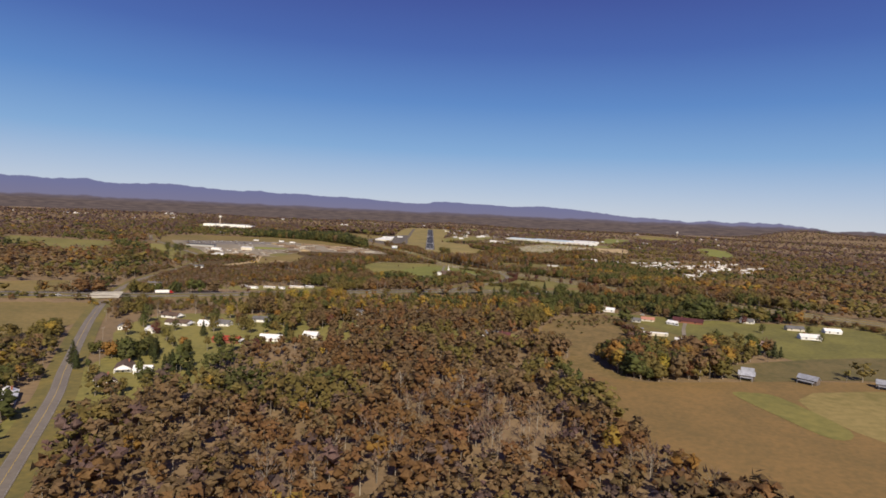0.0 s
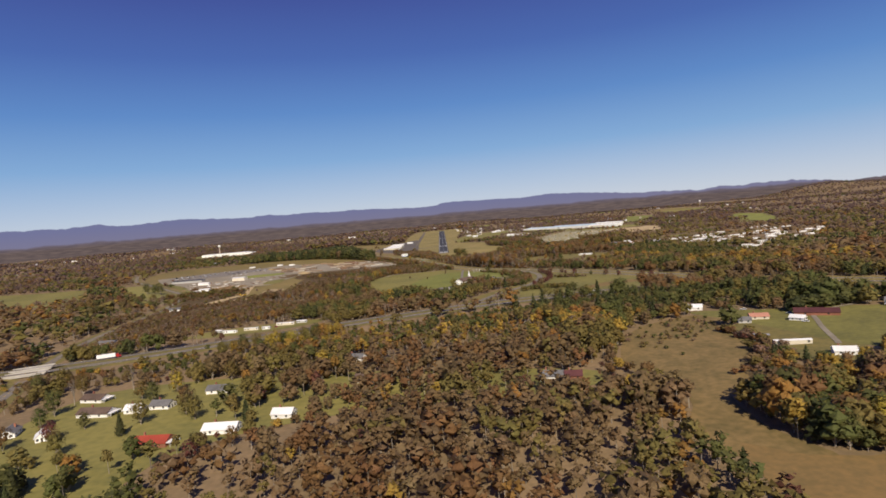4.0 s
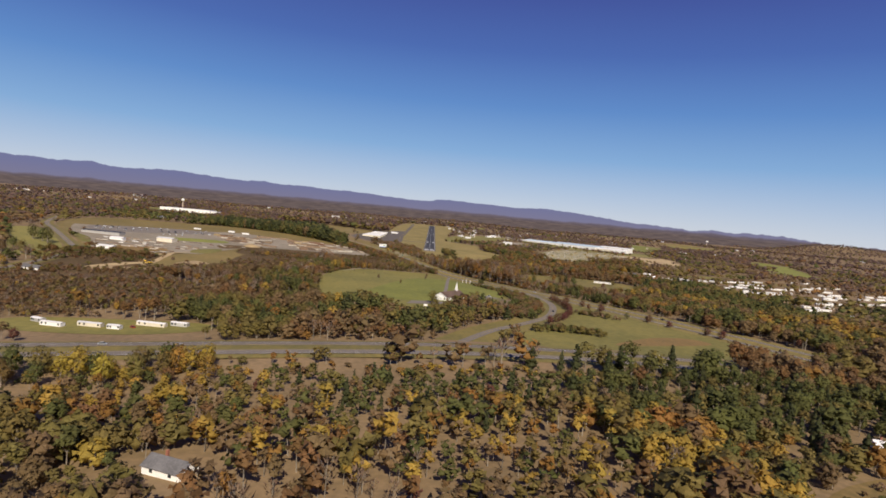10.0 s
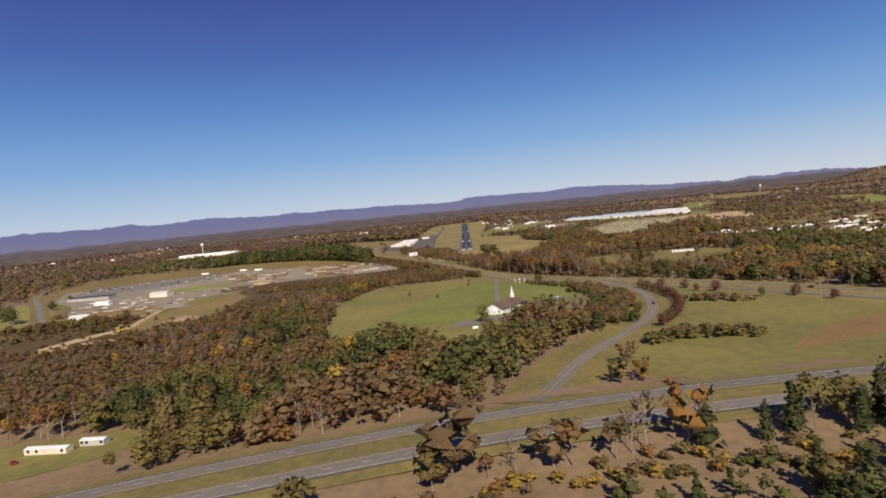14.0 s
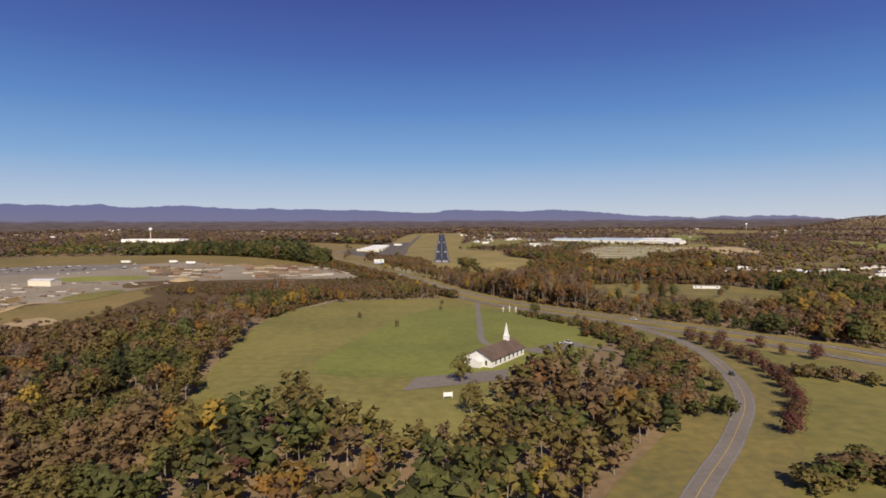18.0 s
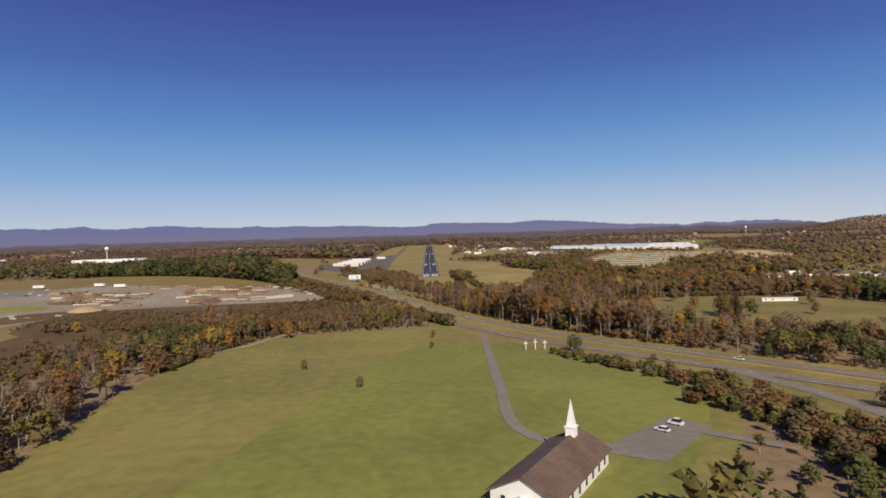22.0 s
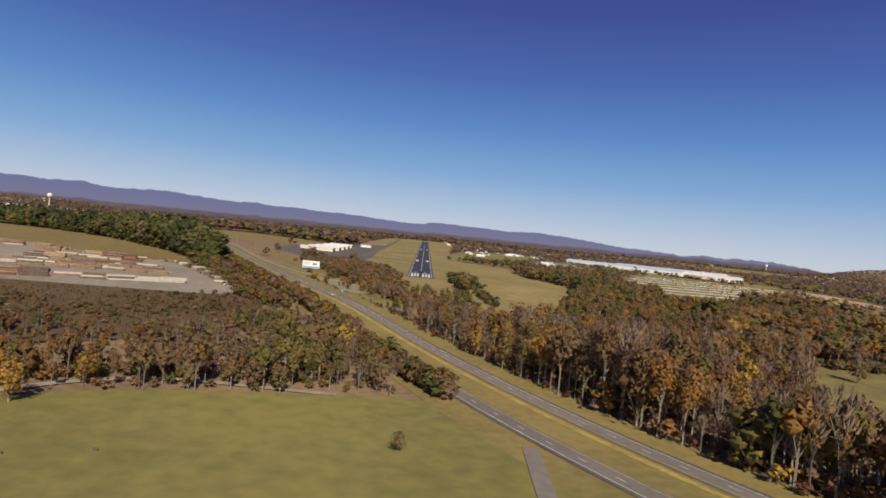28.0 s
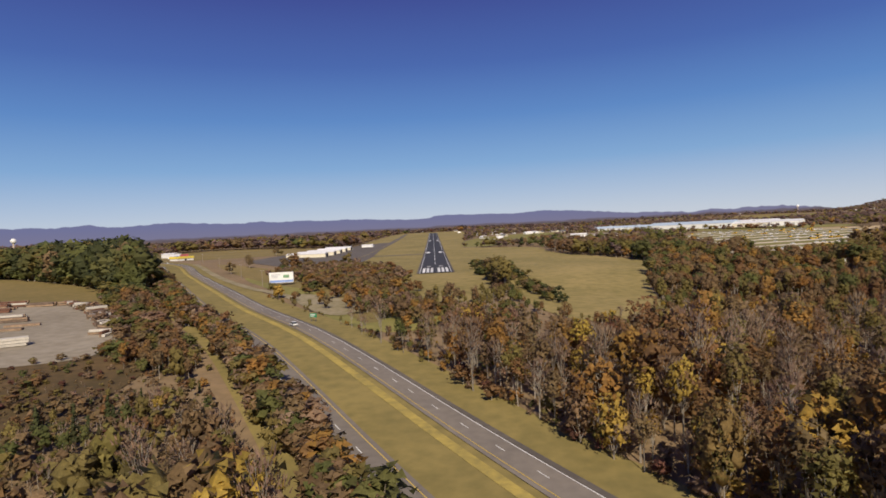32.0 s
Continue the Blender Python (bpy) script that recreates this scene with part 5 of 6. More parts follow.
# storage lot behind the woods: rows of machines on strips of gravel
for k in range(9):
    y0 = 112 + 43 * k
    row = np.arange(200.0, 640.0, 4.0)
    held = inside(rounded([(269, 236), (345, 390), (440, 520), (530, 470), (575, 330), (400, 130), (306, 72), (258, 120)]), row, np.full(len(row), float(y0)))
    if held.sum() < 6:
        continue
    line = spline([(row[held][0], y0), (row[held].mean(), y0 + 6), (row[held][-1], y0 + 14)], 8)
    tagged(new("gravel_strip", ribbon_mesh("gravel_strip", line, -5.0, 7.0, 0.3, M_PALE)), "pale gravel strip across a storage lot", "gravel", "gravel strips", "structure")
    for p in line[1:-1]:
        r = random.random()
        if r < 0.09:
            copy_thing(d0, pose(p[0], p[1] + 5, ground(p[0], p[1] + 5) + 0.21, 0, 0, random.uniform(0, 360)))
        elif r < 0.55:
            copy_thing(proto_cars[random.choice((0, 0, 0, 0, 0, 1))], pose(p[0], p[1] + 5, ground(p[0], p[1] + 5) + 0.21, 0, 0, random.uniform(60, 120)))

# ---------------------------------------------------------------- the lumber yard


def stack(x, y, turn, long, rows, tiers, material, label):
    t = thing("lumber_stack", x, y, turn, label, "lumber stack", "lumber stacks", z=ground(x, y) + 0.28)
    lift = 0.15 if tiers > 1 else 0.0
    for r in range(rows):
        for k in range(tiers):
            if k == tiers - 1 and k and random.random() < 0.3:
                continue
            j, s = random.uniform(-0.5, 0.5), 1.25 * r - 0.62 * rows
            part("timber", Build().box(s, -long / 2 + j, lift + 0.95 * k, s + 1.13, long / 2 + j, lift + 0.82 + 0.95 * k), random.choice((material, material, material, M_LUMBER, M_OLDWOOD, M_LUMBER3)), t)
    for c in (-0.36, 0.36) if tiers > 1 else ():
        part("bearer", Build().box(-0.64 * rows, c * long - 0.08, 0, 0.62 * rows, c * long + 0.08, 0.15), M_POLE, t)
    return t


random.seed(21)
ROWS = [(-218, -259, -136, -213), (-228, -241, -163, -222), (-250, -212, -196, -199), (-250, -192, -160, -171), (-252, -180, -172, -160), (-264, -164, -190, -143), (-268, -148, -200, -131), (-272, -134, -205, -121), (-290, -114, -192, -111), (-222, -250, -150, -212), (-246, -202, -160, -182), (-258, -172, -180, -151), (-270, -126, -212, -116), (-400, -158, -285, -186), (-395, -175, -280, -203), (-382, -195, -278, -220), (-368, -215, -290, -236), (-362, -236, -270, -256), (-345, -257, -255, -270), (-330, -128, -292, -120)]
for x0, y0, x1, y1 in ROWS:
    span = math.hypot(x1 - x0, y1 - y0)
    n = math.ceil(span / 14.5)
    ang = math.degrees(math.atan2(y1 - y0, x1 - x0)) - 90
    for k in range(n):
        if random.random() < 0.05:
            continue
        s = (k + 0.5) / n
        kind = random.choice((M_LUMBER, M_LUMBER, M_LUMBER, M_OLDWOOD, M_OLDWOOD, M_OLDWOOD, M_LUMBER3, M_LUMBER2, M_LUMBER2, M_LUMBER, M_LUMBER, M_RUST, M_RUST))
        if x0 == -218 and s > 0.5:
            kind = M_LUMBER3
        stack(x0 + (x1 - x0) * s, y0 + (y1 - y0) * s, ang + random.uniform(-3, 3), span / n * random.uniform(0.93, 0.99), random.choice((2, 3, 3)), random.choice((1, 2, 2, 3)), kind,
              {M_LUMBER: "stack of brown weathered lumber on gravel", M_LUMBER2: "stack of fresh yellow lumber on gravel", M_LUMBER3: "stack of pale grey beams on gravel", M_RUST: "stack of rusty steel sections on gravel", M_OLDWOOD: "stack of dark weathered timber on gravel"}[kind])
for k in range(38):
    s = k / 37
    x, y = -195 + 78 * s ** 0.9 + random.uniform(-3, 3), -104 - 95 * s ** 1.3 + random.uniform(-3, 3)
    stack(x, y, random.uniform(0, 180), random.uniform(5, 9), random.choice((2, 2, 3)), random.choice((1, 2, 2)), random.choice((M_LUMBER, M_RUST, M_OLDWOOD)), "untidy heap of old timbers at a yard's edge")
for k in range(22):
    x, y = -480 + 9 * k + random.uniform(-3, 3), -372 + 2.2 * k + random.uniform(-10, 10)
    stack(x, y, random.uniform(60, 110), random.uniform(4, 8), 1, 1, random.choice((M_RUST, M_LUMBER, M_LUMBER3)), "low row of rusty material in a yard")
for k in range(24):
    x, y = -470 + random.uniform(0, 130), -440 + random.uniform(-30, 40)
    stack(x, y, random.uniform(60, 110), random.uniform(4, 9), random.choice((1, 2)), 1, random.choice((M_RUST, M_LUMBER3, M_LUMBER)), "scattered pallets of material in a yard")
for k in range(62):
    x, y = (-432 + random.uniform(0, 100), -500 + random.uniform(0, 75)) if k % 2 else (-490 + random.uniform(0, 160), -430 + random.uniform(0, 60))
    stack(x, y, 80 + random.uniform(-12, 12), random.uniform(5, 11), random.choice((1, 1, 2)), 1, random.choice((M_WHITE, M_LUMBER3, M_LUMBER3, M_RUST, M_OLDWOOD, M_LUMBER)), "low row of pale material on bare earth")
pile = thing("sand_heap", -288, -298, 0, "low heap of pale sand at a yard's edge", "heap", z=ground(-288, -298))
part("mound", Build().lathe([(14, 0.1), (10, 1.7), (5, 3.1), (0.05, 3.9)], 14), M_DIRT, pile)

# ---------------------------------------------------------------- bridge, poles and signs
bx, by, bturn = on_road(H1, (-338, -1020), 0)
bridge = thing("highway_bridge", bx, by, bturn, "grey concrete bridge carrying a highway over a country road", "bridge", z=float(ground_many(np.array([bx]), np.array([by]), False)[0]))
for s in (-10.5, 10.5):
    part("deck", Build().box(s - 5.6, -14, -1.1, s + 5.6, 14, 0.26), M_CONCRETE, bridge)
    for e in (-5.6, 5.3):
        part("parapet", Build().box(s + e, -15, 0.26, s + e + 0.3, 15, 1.2), M_CONCRETE, bridge)


def pole(x, y, turn, h=10.5, arms=1):
    t = thing("utility_pole", x, y, turn, "weathered wooden utility pole with a crossarm", "utility pole", "utility poles", sink=0.3)
    part("post", Build().tube((0, 0, 0), (0, 0, h), 0.19, 0.12, 8), M_POLE, t)
    for k in range(arms):
        part("crossarm", Build().box(-1.3, -0.07, h - 0.7 - k, 1.3, 0.07, h - 0.5 - k), M_POLE, t)
    part("insulator", Build().tube((-1.1, 0, h - 0.5), (-1.1, 0, h - 0.3), 0.06, 0.05, 6), M_WHITE, t)
    part("insulator", Build().tube((1.1, 0, h - 0.5), (1.1, 0, h - 0.3), 0.06, 0.05, 6), M_WHITE, t)


for x, y, h in ((404, -428, 15), (263, -663, 15), (208, -745, 13), (-107, -47, 11), (-147, 36, 11), (-190, 110, 11), (-240, 200, 11), (330, -545, 14), (-198, -1290, 10), (-232, -1225, 10), (-268, -1155, 10)):
    pole(x, y, 35, h)
gs = thing("road_sign", -48, -184, -20, "green highway sign on two steel posts", "sign")
board = part("board", Build().box(-1.5, -0.06, 1.9, 1.5, 0.06, 3.4), M_SIGNGREEN, gs)
for s in (-1.0, 1.0):
    part("post", Build().box(s - 0.07, 0.06, -0.3, s + 0.07, 0.18, 3.2), M_STEEL, gs)
part("print_bar", Build().box(-1.2, -0.09, 2.8, 1.0, -0.06, 3.05), M_PAINT, board)
part("print_bar", Build().box(-1.2, -0.09, 2.2, 0.5, -0.06, 2.45), M_PAINT, board)

# ---------------------------------------------------------------- trees
rng = np.random.default_rng(3)
# the last entry is bare brown with distance haze mixed into the colour
SPECIES = {"pine": (0.085, 0.094, 0.038), "olive": (0.241, 0.193, 0.063), "green": (0.148, 0.152, 0.050), "rust": (0.262, 0.150, 0.066), "brown": (0.250, 0.170, 0.086),
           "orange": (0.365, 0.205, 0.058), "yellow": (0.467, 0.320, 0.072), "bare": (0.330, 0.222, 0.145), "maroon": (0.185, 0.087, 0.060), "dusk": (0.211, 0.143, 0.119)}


def shards(centres, size, normals=None, flat=0.6):
    """One leaf clump, a triangle, at each centre."""
    n = len(centres)
    a = rng.normal(size=(n, 3))
    if normals is not None:
        a = a * flat + rng.normal(size=(n, 3)) * 0.2
        a -= normals * np.sum(a * normals, 1)[:, None] * 0.35
    a /= np.linalg.norm(a, axis=1)[:, None] + 1e-9
    b = np.cross(a, (normals if normals is not None else 0.0) + 0.7 * rng.normal(size=(n, 3)))
    b /= np.linalg.norm(b, axis=1)[:, None] + 1e-9
    s = size * rng.uniform(0.7, 1.35, n)[:, None]
    return np.stack([centres + a * s, centres - a * s * 0.6 + b * s * 0.8, centres - a * s * 0.6 - b * s * 0.8], 1).reshape(-1, 3)


def prism(a, b, ra, rb):
    u = np.array([1.0, 0, 0])
    v = np.array([0, 1.0, 0])
    ring = [math.cos(k * 2.094) * u + math.sin(k * 2.094) * v for k in range(3)]
    lo, hi = [a + r * ra for r in ring], [b + r * rb for r in ring]
    out = []
    for k in range(3):
        j = (k + 1) % 3
        out += [lo[k], lo[j], hi[j], lo[k], hi[j], hi[k]]
    return np.array(out)


def slivers(foot, way, long, wide):
    """Twigs: one long thin triangle from each foot along its way."""
    n = len(foot)
    side = np.cross(way, rng.normal(size=(n, 3)))
    side /= np.linalg.norm(side, axis=1)[:, None] + 1e-9
    tip = foot + way * (long * rng.uniform(0.6, 1.3, n))[:, None]
    return np.stack([tip, foot + side * wide, foot - side * wide], 1).reshape(-1, 3)


def unit(v):
    return v / (np.linalg.norm(v, axis=1)[:, None] + 1e-9)


def lump(mid, rad, faces):
    """The dense inside of a bough: an uneven eight- or twenty-sided body, as triangles, and its outward slopes."""
    if faces == 8:
        v = np.array([(1, 0, 0), (-1, 0, 0), (0, 1, 0), (0, -1, 0), (0, 0, 1), (0, 0, -1)], float)
        f = [(0, 2, 4), (2, 1, 4), (1, 3, 4), (3, 0, 4), (2, 0, 5), (1, 2, 5), (3, 1, 5), (0, 3, 5)]
    else:
        g = 1.618
        v = unit(np.array([(-1, g, 0), (1, g, 0), (-1, -g, 0), (1, -g, 0), (0, -1, g), (0, 1, g), (0, -1, -g), (0, 1, -g), (g, 0, -1), (g, 0, 1), (-g, 0, -1), (-g, 0, 1)], float))
        f = [(0, 11, 5), (0, 5, 1), (0, 1, 7), (0, 7, 10), (0, 10, 11), (1, 5, 9), (5, 11, 4), (11, 10, 2), (10, 7, 6), (7, 1, 8), (3, 9, 4), (3, 4, 2), (3, 2, 6), (3, 6, 8), (3, 8, 9), (4, 9, 5), (2, 4, 11), (6, 2, 10), (8, 6, 7), (9, 8, 1)]
    a = rng.uniform(0, 6.283)
    v = np.c_[v[:, 0] * math.cos(a) - v[:, 1] * math.sin(a), v[:, 0] * math.sin(a) + v[:, 1] * math.cos(a), v[:, 2]]
    w = mid + v * rad * rng.uniform(0.78, 1.12, len(v))[:, None]
    w[:, 2] = np.clip(w[:, 2], 0.02, 0.985)
    k = np.array(f).ravel()
    return w[k], v[k]


def template(kind, n, size):
    """A tree one unit high: corners of its triangles, a tint that is below zero for wood, and the slope of the bough under each clump."""
    wood = []
    if kind == "conifer":
        if n > 11:
            wood.append(prism(np.array([0, 0, -0.02]), np.array([0, 0, 0.9]), 0.018, 0.004))
        z = 1 - rng.uniform(0, 1, n) ** 0.6 * 0.93
        a = rng.uniform(0, 6.283, n)
        tier = 0.82 + 0.22 * np.sin(z * 38 + 1.5 * np.sin(a * 2))
        r = (1.04 - z) ** 0.8 * 0.25 * np.sqrt(rng.uniform(0.45, 1, n)) * tier
        c = np.c_[r * np.cos(a), r * np.sin(a), z]
        nr = unit(np.c_[np.cos(a), np.sin(a), np.full(n, 0.55)])
        leaf = shards(c, size, nr)
        core, slopes = [], []
        for z0, r0 in ((0.22, 0.17), (0.42, 0.135), (0.62, 0.10), (0.82, 0.055)) if n > 24 else ((0.35, 0.16), (0.7, 0.08)):
            cv, cn = lump(np.array([0, 0, z0]), np.array([r0, r0, 0.17 if n > 24 else 0.26]), 8)
            core.append(cv)
            slopes.append(cn)
    else:
        low = {"broad": 0.06, "tall": 0.40, "bare": 0.42}[kind]
        wide = {"broad": 0.31, "tall": 0.19, "bare": 0.19}[kind]
        lean = rng.normal(size=2) * 0.02
        top = 0.72 if kind != "bare" else 0.94
        if n > 11:
            wood.append(prism(np.array([0, 0, -0.02]), np.array([lean[0], lean[1], top]), 0.016, 0.004))
        lobes = {"broad": 10, "tall": 7, "bare": 6}[kind] if n > 90 else (5 if n > 30 else (3 if n > 10 else 1))
        heart = np.array([0, 0, low + 0.47 * (1 - low)])
        span = np.array([wide, wide, 0.5 * (1 - low)])
        cs, ns, core, slopes = [], [], [], []
        for k in range(lobes):
            a, u = 2.399 * k + rng.uniform(-0.5, 0.5), (k + 0.5) / lobes * 1.7 - 0.75
            r = math.sqrt(max(0.05, 1 - u * u)) * rng.uniform(0.45, 0.72)
            r, u = (r, u) if lobes > 1 else (0.1, 0.0)
            mid = heart + span * np.array([r * math.cos(a), r * math.sin(a), u * 0.72 + rng.uniform(-0.08, 0.08)])
            if k < 6 and n > 80:
                wood.append(prism(np.array([0, 0, low * rng.uniform(0.8, 1.3)]), mid, 0.008, 0.003))
            m = n // lobes
            d = unit(rng.normal(size=(m, 3)))
            d[:, 2] = np.where(d[:, 2] < -0.45, -d[:, 2], d[:, 2])
            rad = span * (np.array([0.62, 0.62, 0.46]) if lobes > 1 else np.array([0.95, 0.95, 0.95])) * rng.uniform(0.75, 1.15)
            if kind != "bare":
                cv, cn = lump(mid, rad * (0.74 if n < 200 else 0.62 if n < 250 else 0.40), 20 if n > 700 else 8)
                core.append(cv)
                slopes.append(unit(0.55 * cn + 0.75 * unit((cv - heart) / span) + np.array([0, 0, 0.18])))
            cs.append(mid + d * rad * rng.uniform(0.45, 1.15, m)[:, None] ** 0.5)
            ns.append(d)
        c, d = np.concatenate(cs), np.concatenate(ns)
        c[:, 2] = np.clip(c[:, 2], 0.03, 0.985)
        nr = unit(0.55 * d + 0.75 * unit((c - heart) / span) + np.array([0, 0, 0.18]))
        if kind == "bare":
            for k in range(11 if n > 20 else 4):
                a, r, z0 = 2.399 * k, wide * rng.uniform(0.4, 1.0), rng.uniform(0.3, 0.75)
                wood.append(prism(np.array([0, 0, z0]), np.array([r * math.cos(a), r * math.sin(a), min(0.99, z0 + rng.uniform(0.15, 0.35))]), 0.006, 0.002))
            way = unit(0.6 * d + np.array([0, 0, 0.7]))
            leaf = slivers(c, way, size * 2.0, size * 0.28)
            nr = unit(nr + d)
        else:
            leaf = shards(c, size, nr)
    wood = np.concatenate(wood) if wood else np.zeros((0, 3))
    light = np.repeat(rng.uniform(0.78, 1.2, len(leaf) // 3), 3)
    core = np.concatenate(core) if core else np.zeros((0, 3))
    slopes = np.concatenate(slopes) if slopes else np.zeros((0, 3))
    slope = np.concatenate([np.zeros_like(wood), np.repeat(nr, 3, 0), slopes])
    return np.concatenate([wood, leaf, core]), np.r_[np.full(len(wood), -1.0), light, np.full(len(core), 0.92)], slope


def wood_mesh(name, trees, kinds, templates):
    """Many trees joined: rows of x, y, height, width, turn and colour."""
    vs, ts, bs = [], [], []
    for k, (tv, tt, tb) in enumerate(templates):
        pick = np.nonzero(kinds == k)[0]
        if not len(pick):
            continue
        x, y, h, w, a = (trees[pick, i][:, None] for i in range(5))
        ca, sa = np.cos(a), np.sin(a)
        px, py, pz = tv[:, 0][None], tv[:, 1][None], tv[:, 2][None]
        z0 = ground_many(trees[pick, 0], trees[pick, 1])[:, None]
        v = np.stack([x + (px * ca - py * sa) * h * w, y + (px * sa + py * ca) * h * w, z0 + pz * h], 2)
        bx, by, bz = tb[:, 0][None], tb[:, 1][None], tb[:, 2][None]
        bs.append(np.stack([bx * ca - by * sa, bx * sa + by * ca, bz + 0 * a], 2).reshape(-1, 3))
        col = trees[pick, 5:8][:, None, :] * np.maximum(tt, 0)[None, :, None]
        grey = np.array([0.45, 0.395, 0.32])[None, None, :] * (0.8 + 0.4 * ((pick * 0.618) % 1))[:, None, None]
        col = np.where((tt < 0)[None, :, None], grey, col)
        vs.append(v.reshape(-1, 3))
        ts.append(col.reshape(-1, 3))
    v, t = np.concatenate(vs), np.concatenate(ts)
    return raw_mesh(name, v, np.arange(len(v)).reshape(-1, 3), M_FOLIAGE, t, bough=np.concatenate(bs))


def blotch(x, y, scale, seed):
    """Slow variation over the land, about -1 to 1."""
    g = np.random.default_rng(seed)
    out = np.zeros(len(x))
    for k in range(6):
        a, p, s = g.uniform(0, 6.283), g.uniform(0, 6.283), scale * g.uniform(0.6, 1.5)
        out += np.sin((x * math.cos(a) + y * math.sin(a)) / s * 6.283 + p)
    return out / 2.6


PINES = [(-235, -800, 34, 26), (-150, -700, 44, 28), (-330, -960, 70, 24), (-425, -800, 40, 36), (-452, -700, 34, 90), (-600, -420, 52, 95), (-505, -600, 50, 60), (165, -530, 26, 52), (182, -590, 30, 40), (-160, -465, 42, 32), (-205, -470, 40, 34), (-140, -330, 40, 24), (-70, -290, 30, 24), (-190, -440, 40, 30), (-230, -560, 50, 30), (-120, -840, 40, 20), (-560, 260, 280, 190), (305, -690, 45, 40), (270, -630, 40, 35), (-400, -560, 60, 30), (130, -985, 120, 62), (330, -470, 120, 45), (260, -985, 90, 40), (300, -1035, 70, 30), (420, -330, 90, 50), (-470, -250, 40, 20), (600, -520, 160, 60), (150, 330, 60, 60), (0, -1000, 60, 40)]
YELLOWS = [(158, -1280, 40, 14), (-105, -962, 55, 16), (-122, -462, 25, 25), (-120, -1005, 75, 28), (-40, -1040, 160, 45), (90, -1060, 90, 40), (300, -520, 60, 30), (330, -640, 60, 30), (420, -720, 120, 60), (100, -200, 50, 25), (200, -1210, 60, 25)]
WARMS = [(262, -606, 50, 26), (290, -175, 90, 34), (160, -320, 50, 24), (160, -1250, 50, 36), (370, -838, 110, 30), (-110, -405, 30, 45), (190, -40, 140, 110), (250, -180, 190, 80), (330, -160, 120, 80), (350, 30, 140, 80)]
BARES = [(-290, -840, 120, 90), (-300, -900, 100, 60), (150, -440, 70, 80), (-150, -560, 50, 60), (150, -300, 120, 90), (85, -400, 50, 90), (-300, -700, 150, 60), (120, -275, 110, 70), (20, -290, 80, 60), (60, -350, 90, 60), (-380, -560, 160, 90), (-360, -740, 60, 90), (30, -200, 120, 30)]


LOW = [(-215, -420, 70, 60, 0.6), (-170, -505, 70, 55, 0.8), (-290, 800, 240, 170, 1.9), (-60, 1650, 300, 120, 1.4), (100, -655, 42, 115, 0.42), (390, -190, 90, 110, 0.55), (-125, -300, 85, 50, 0.30), (-100, -355, 60, 40, 0.5), (-60, -385, 60, 40, 0.72), (165, -60, 90, 110, 0.72), (-620, 270, 180, 190, 0.95), (88, -400, 45, 95, 1.4), (-310, -770, 140, 80, 0.5), (-300, -890, 105, 60, 0.42), (-340, -690, 60, 80, 0.6), (-600, -420, 60, 100, 1.2), (350, 20, 130, 75, 0.6), (600, 130, 110, 70, 0.6), (760, 780, 170, 130, 0.5), (900, 180, 150, 110, 0.5), (178, -500, 60, 80, 0.88), (250, 520, 150, 160, 0.65), (80, -980, 120, 70, 1.25), (140, -1190, 90, 45, 0.65), (-170, -1210, 120, 120, 0.85), (-150, -110, 110, 80, 0.55), (-85, -200, 50, 90, 0.55), (85, -200, 110, 60, 0.42), (0, -165, 70, 60, 0.6), (-235, -342, 75, 55, 0.4), (-118, -440, 30, 60, 0.92), (0, -1000, 260, 60, 0.68), (-230, -1045, 90, 48, 0.62), (-300, -1080, 120, 45, 0.7), (-230, 90, 90, 110, 0.7), (240, -560, 90, 40, 0.8), (300, -1030, 70, 30, 1.25), (158, -1262, 44, 34, 1.3), (146, -418, 34, 40, 0.62), (352, -1010, 46, 40, 0.6)]


def species_at(x, y):
    n = len(x)
    b1, b2, b3 = blotch(x, y, 420, 1), blotch(x, y, 130, 2), blotch(x, y, 46, 4)
    u = rng.uniform(size=n)
    p = np.empty(n, dtype="<U6")
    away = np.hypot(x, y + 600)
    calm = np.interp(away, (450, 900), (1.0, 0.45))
    q = 0.5 + 0.28 * calm * (u - 0.5) + (0.21 - 0.08 * calm) * b1 + 0.18 * b2 + 0.14 * calm * b3
    for top, name in ((9, "bare"), (0.84, "rust"), (0.68, "brown"), (0.49, "olive"), (0.27, "green"), (0.10, "pine")):
        p[q <= top] = name
    p[rng.uniform(size=n) < 0.012 * calm + 0.13 * (b3 > 0.8)] = "orange"
    p[rng.uniform(size=n) < 0.008 * calm + 0.07 * calm * (b2 > 1.0)] = "yellow"
    p[rng.uniform(size=n) < 0.02 * calm] = "maroon"
    # the farther off, the more trees get the tint with haze painted in
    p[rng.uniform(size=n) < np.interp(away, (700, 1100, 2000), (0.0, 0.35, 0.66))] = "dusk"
    for zones, names, share in ((PINES, ("pine", "green", "green", "olive"), 0.93), (YELLOWS, ("yellow", "orange", "yellow", "olive", "olive", "brown", "green"), 0.75), (WARMS, ("rust", "orange", "brown", "olive", "rust", "brown", "green"), 0.75), (BARES, ("bare", "bare", "bare", "rust", "brown", "bare", "olive", "rust", "orange", "brown", "yellow", "rust"), 0.85)):
        for cx, cy, rx, ry in zones:
            near = (((x - cx) / rx) ** 2 + ((y - cy) / ry) ** 2 < 1) & (rng.uniform(size=n) < share)
            p[near] = rng.choice(np.array(names), near.sum())
    return p


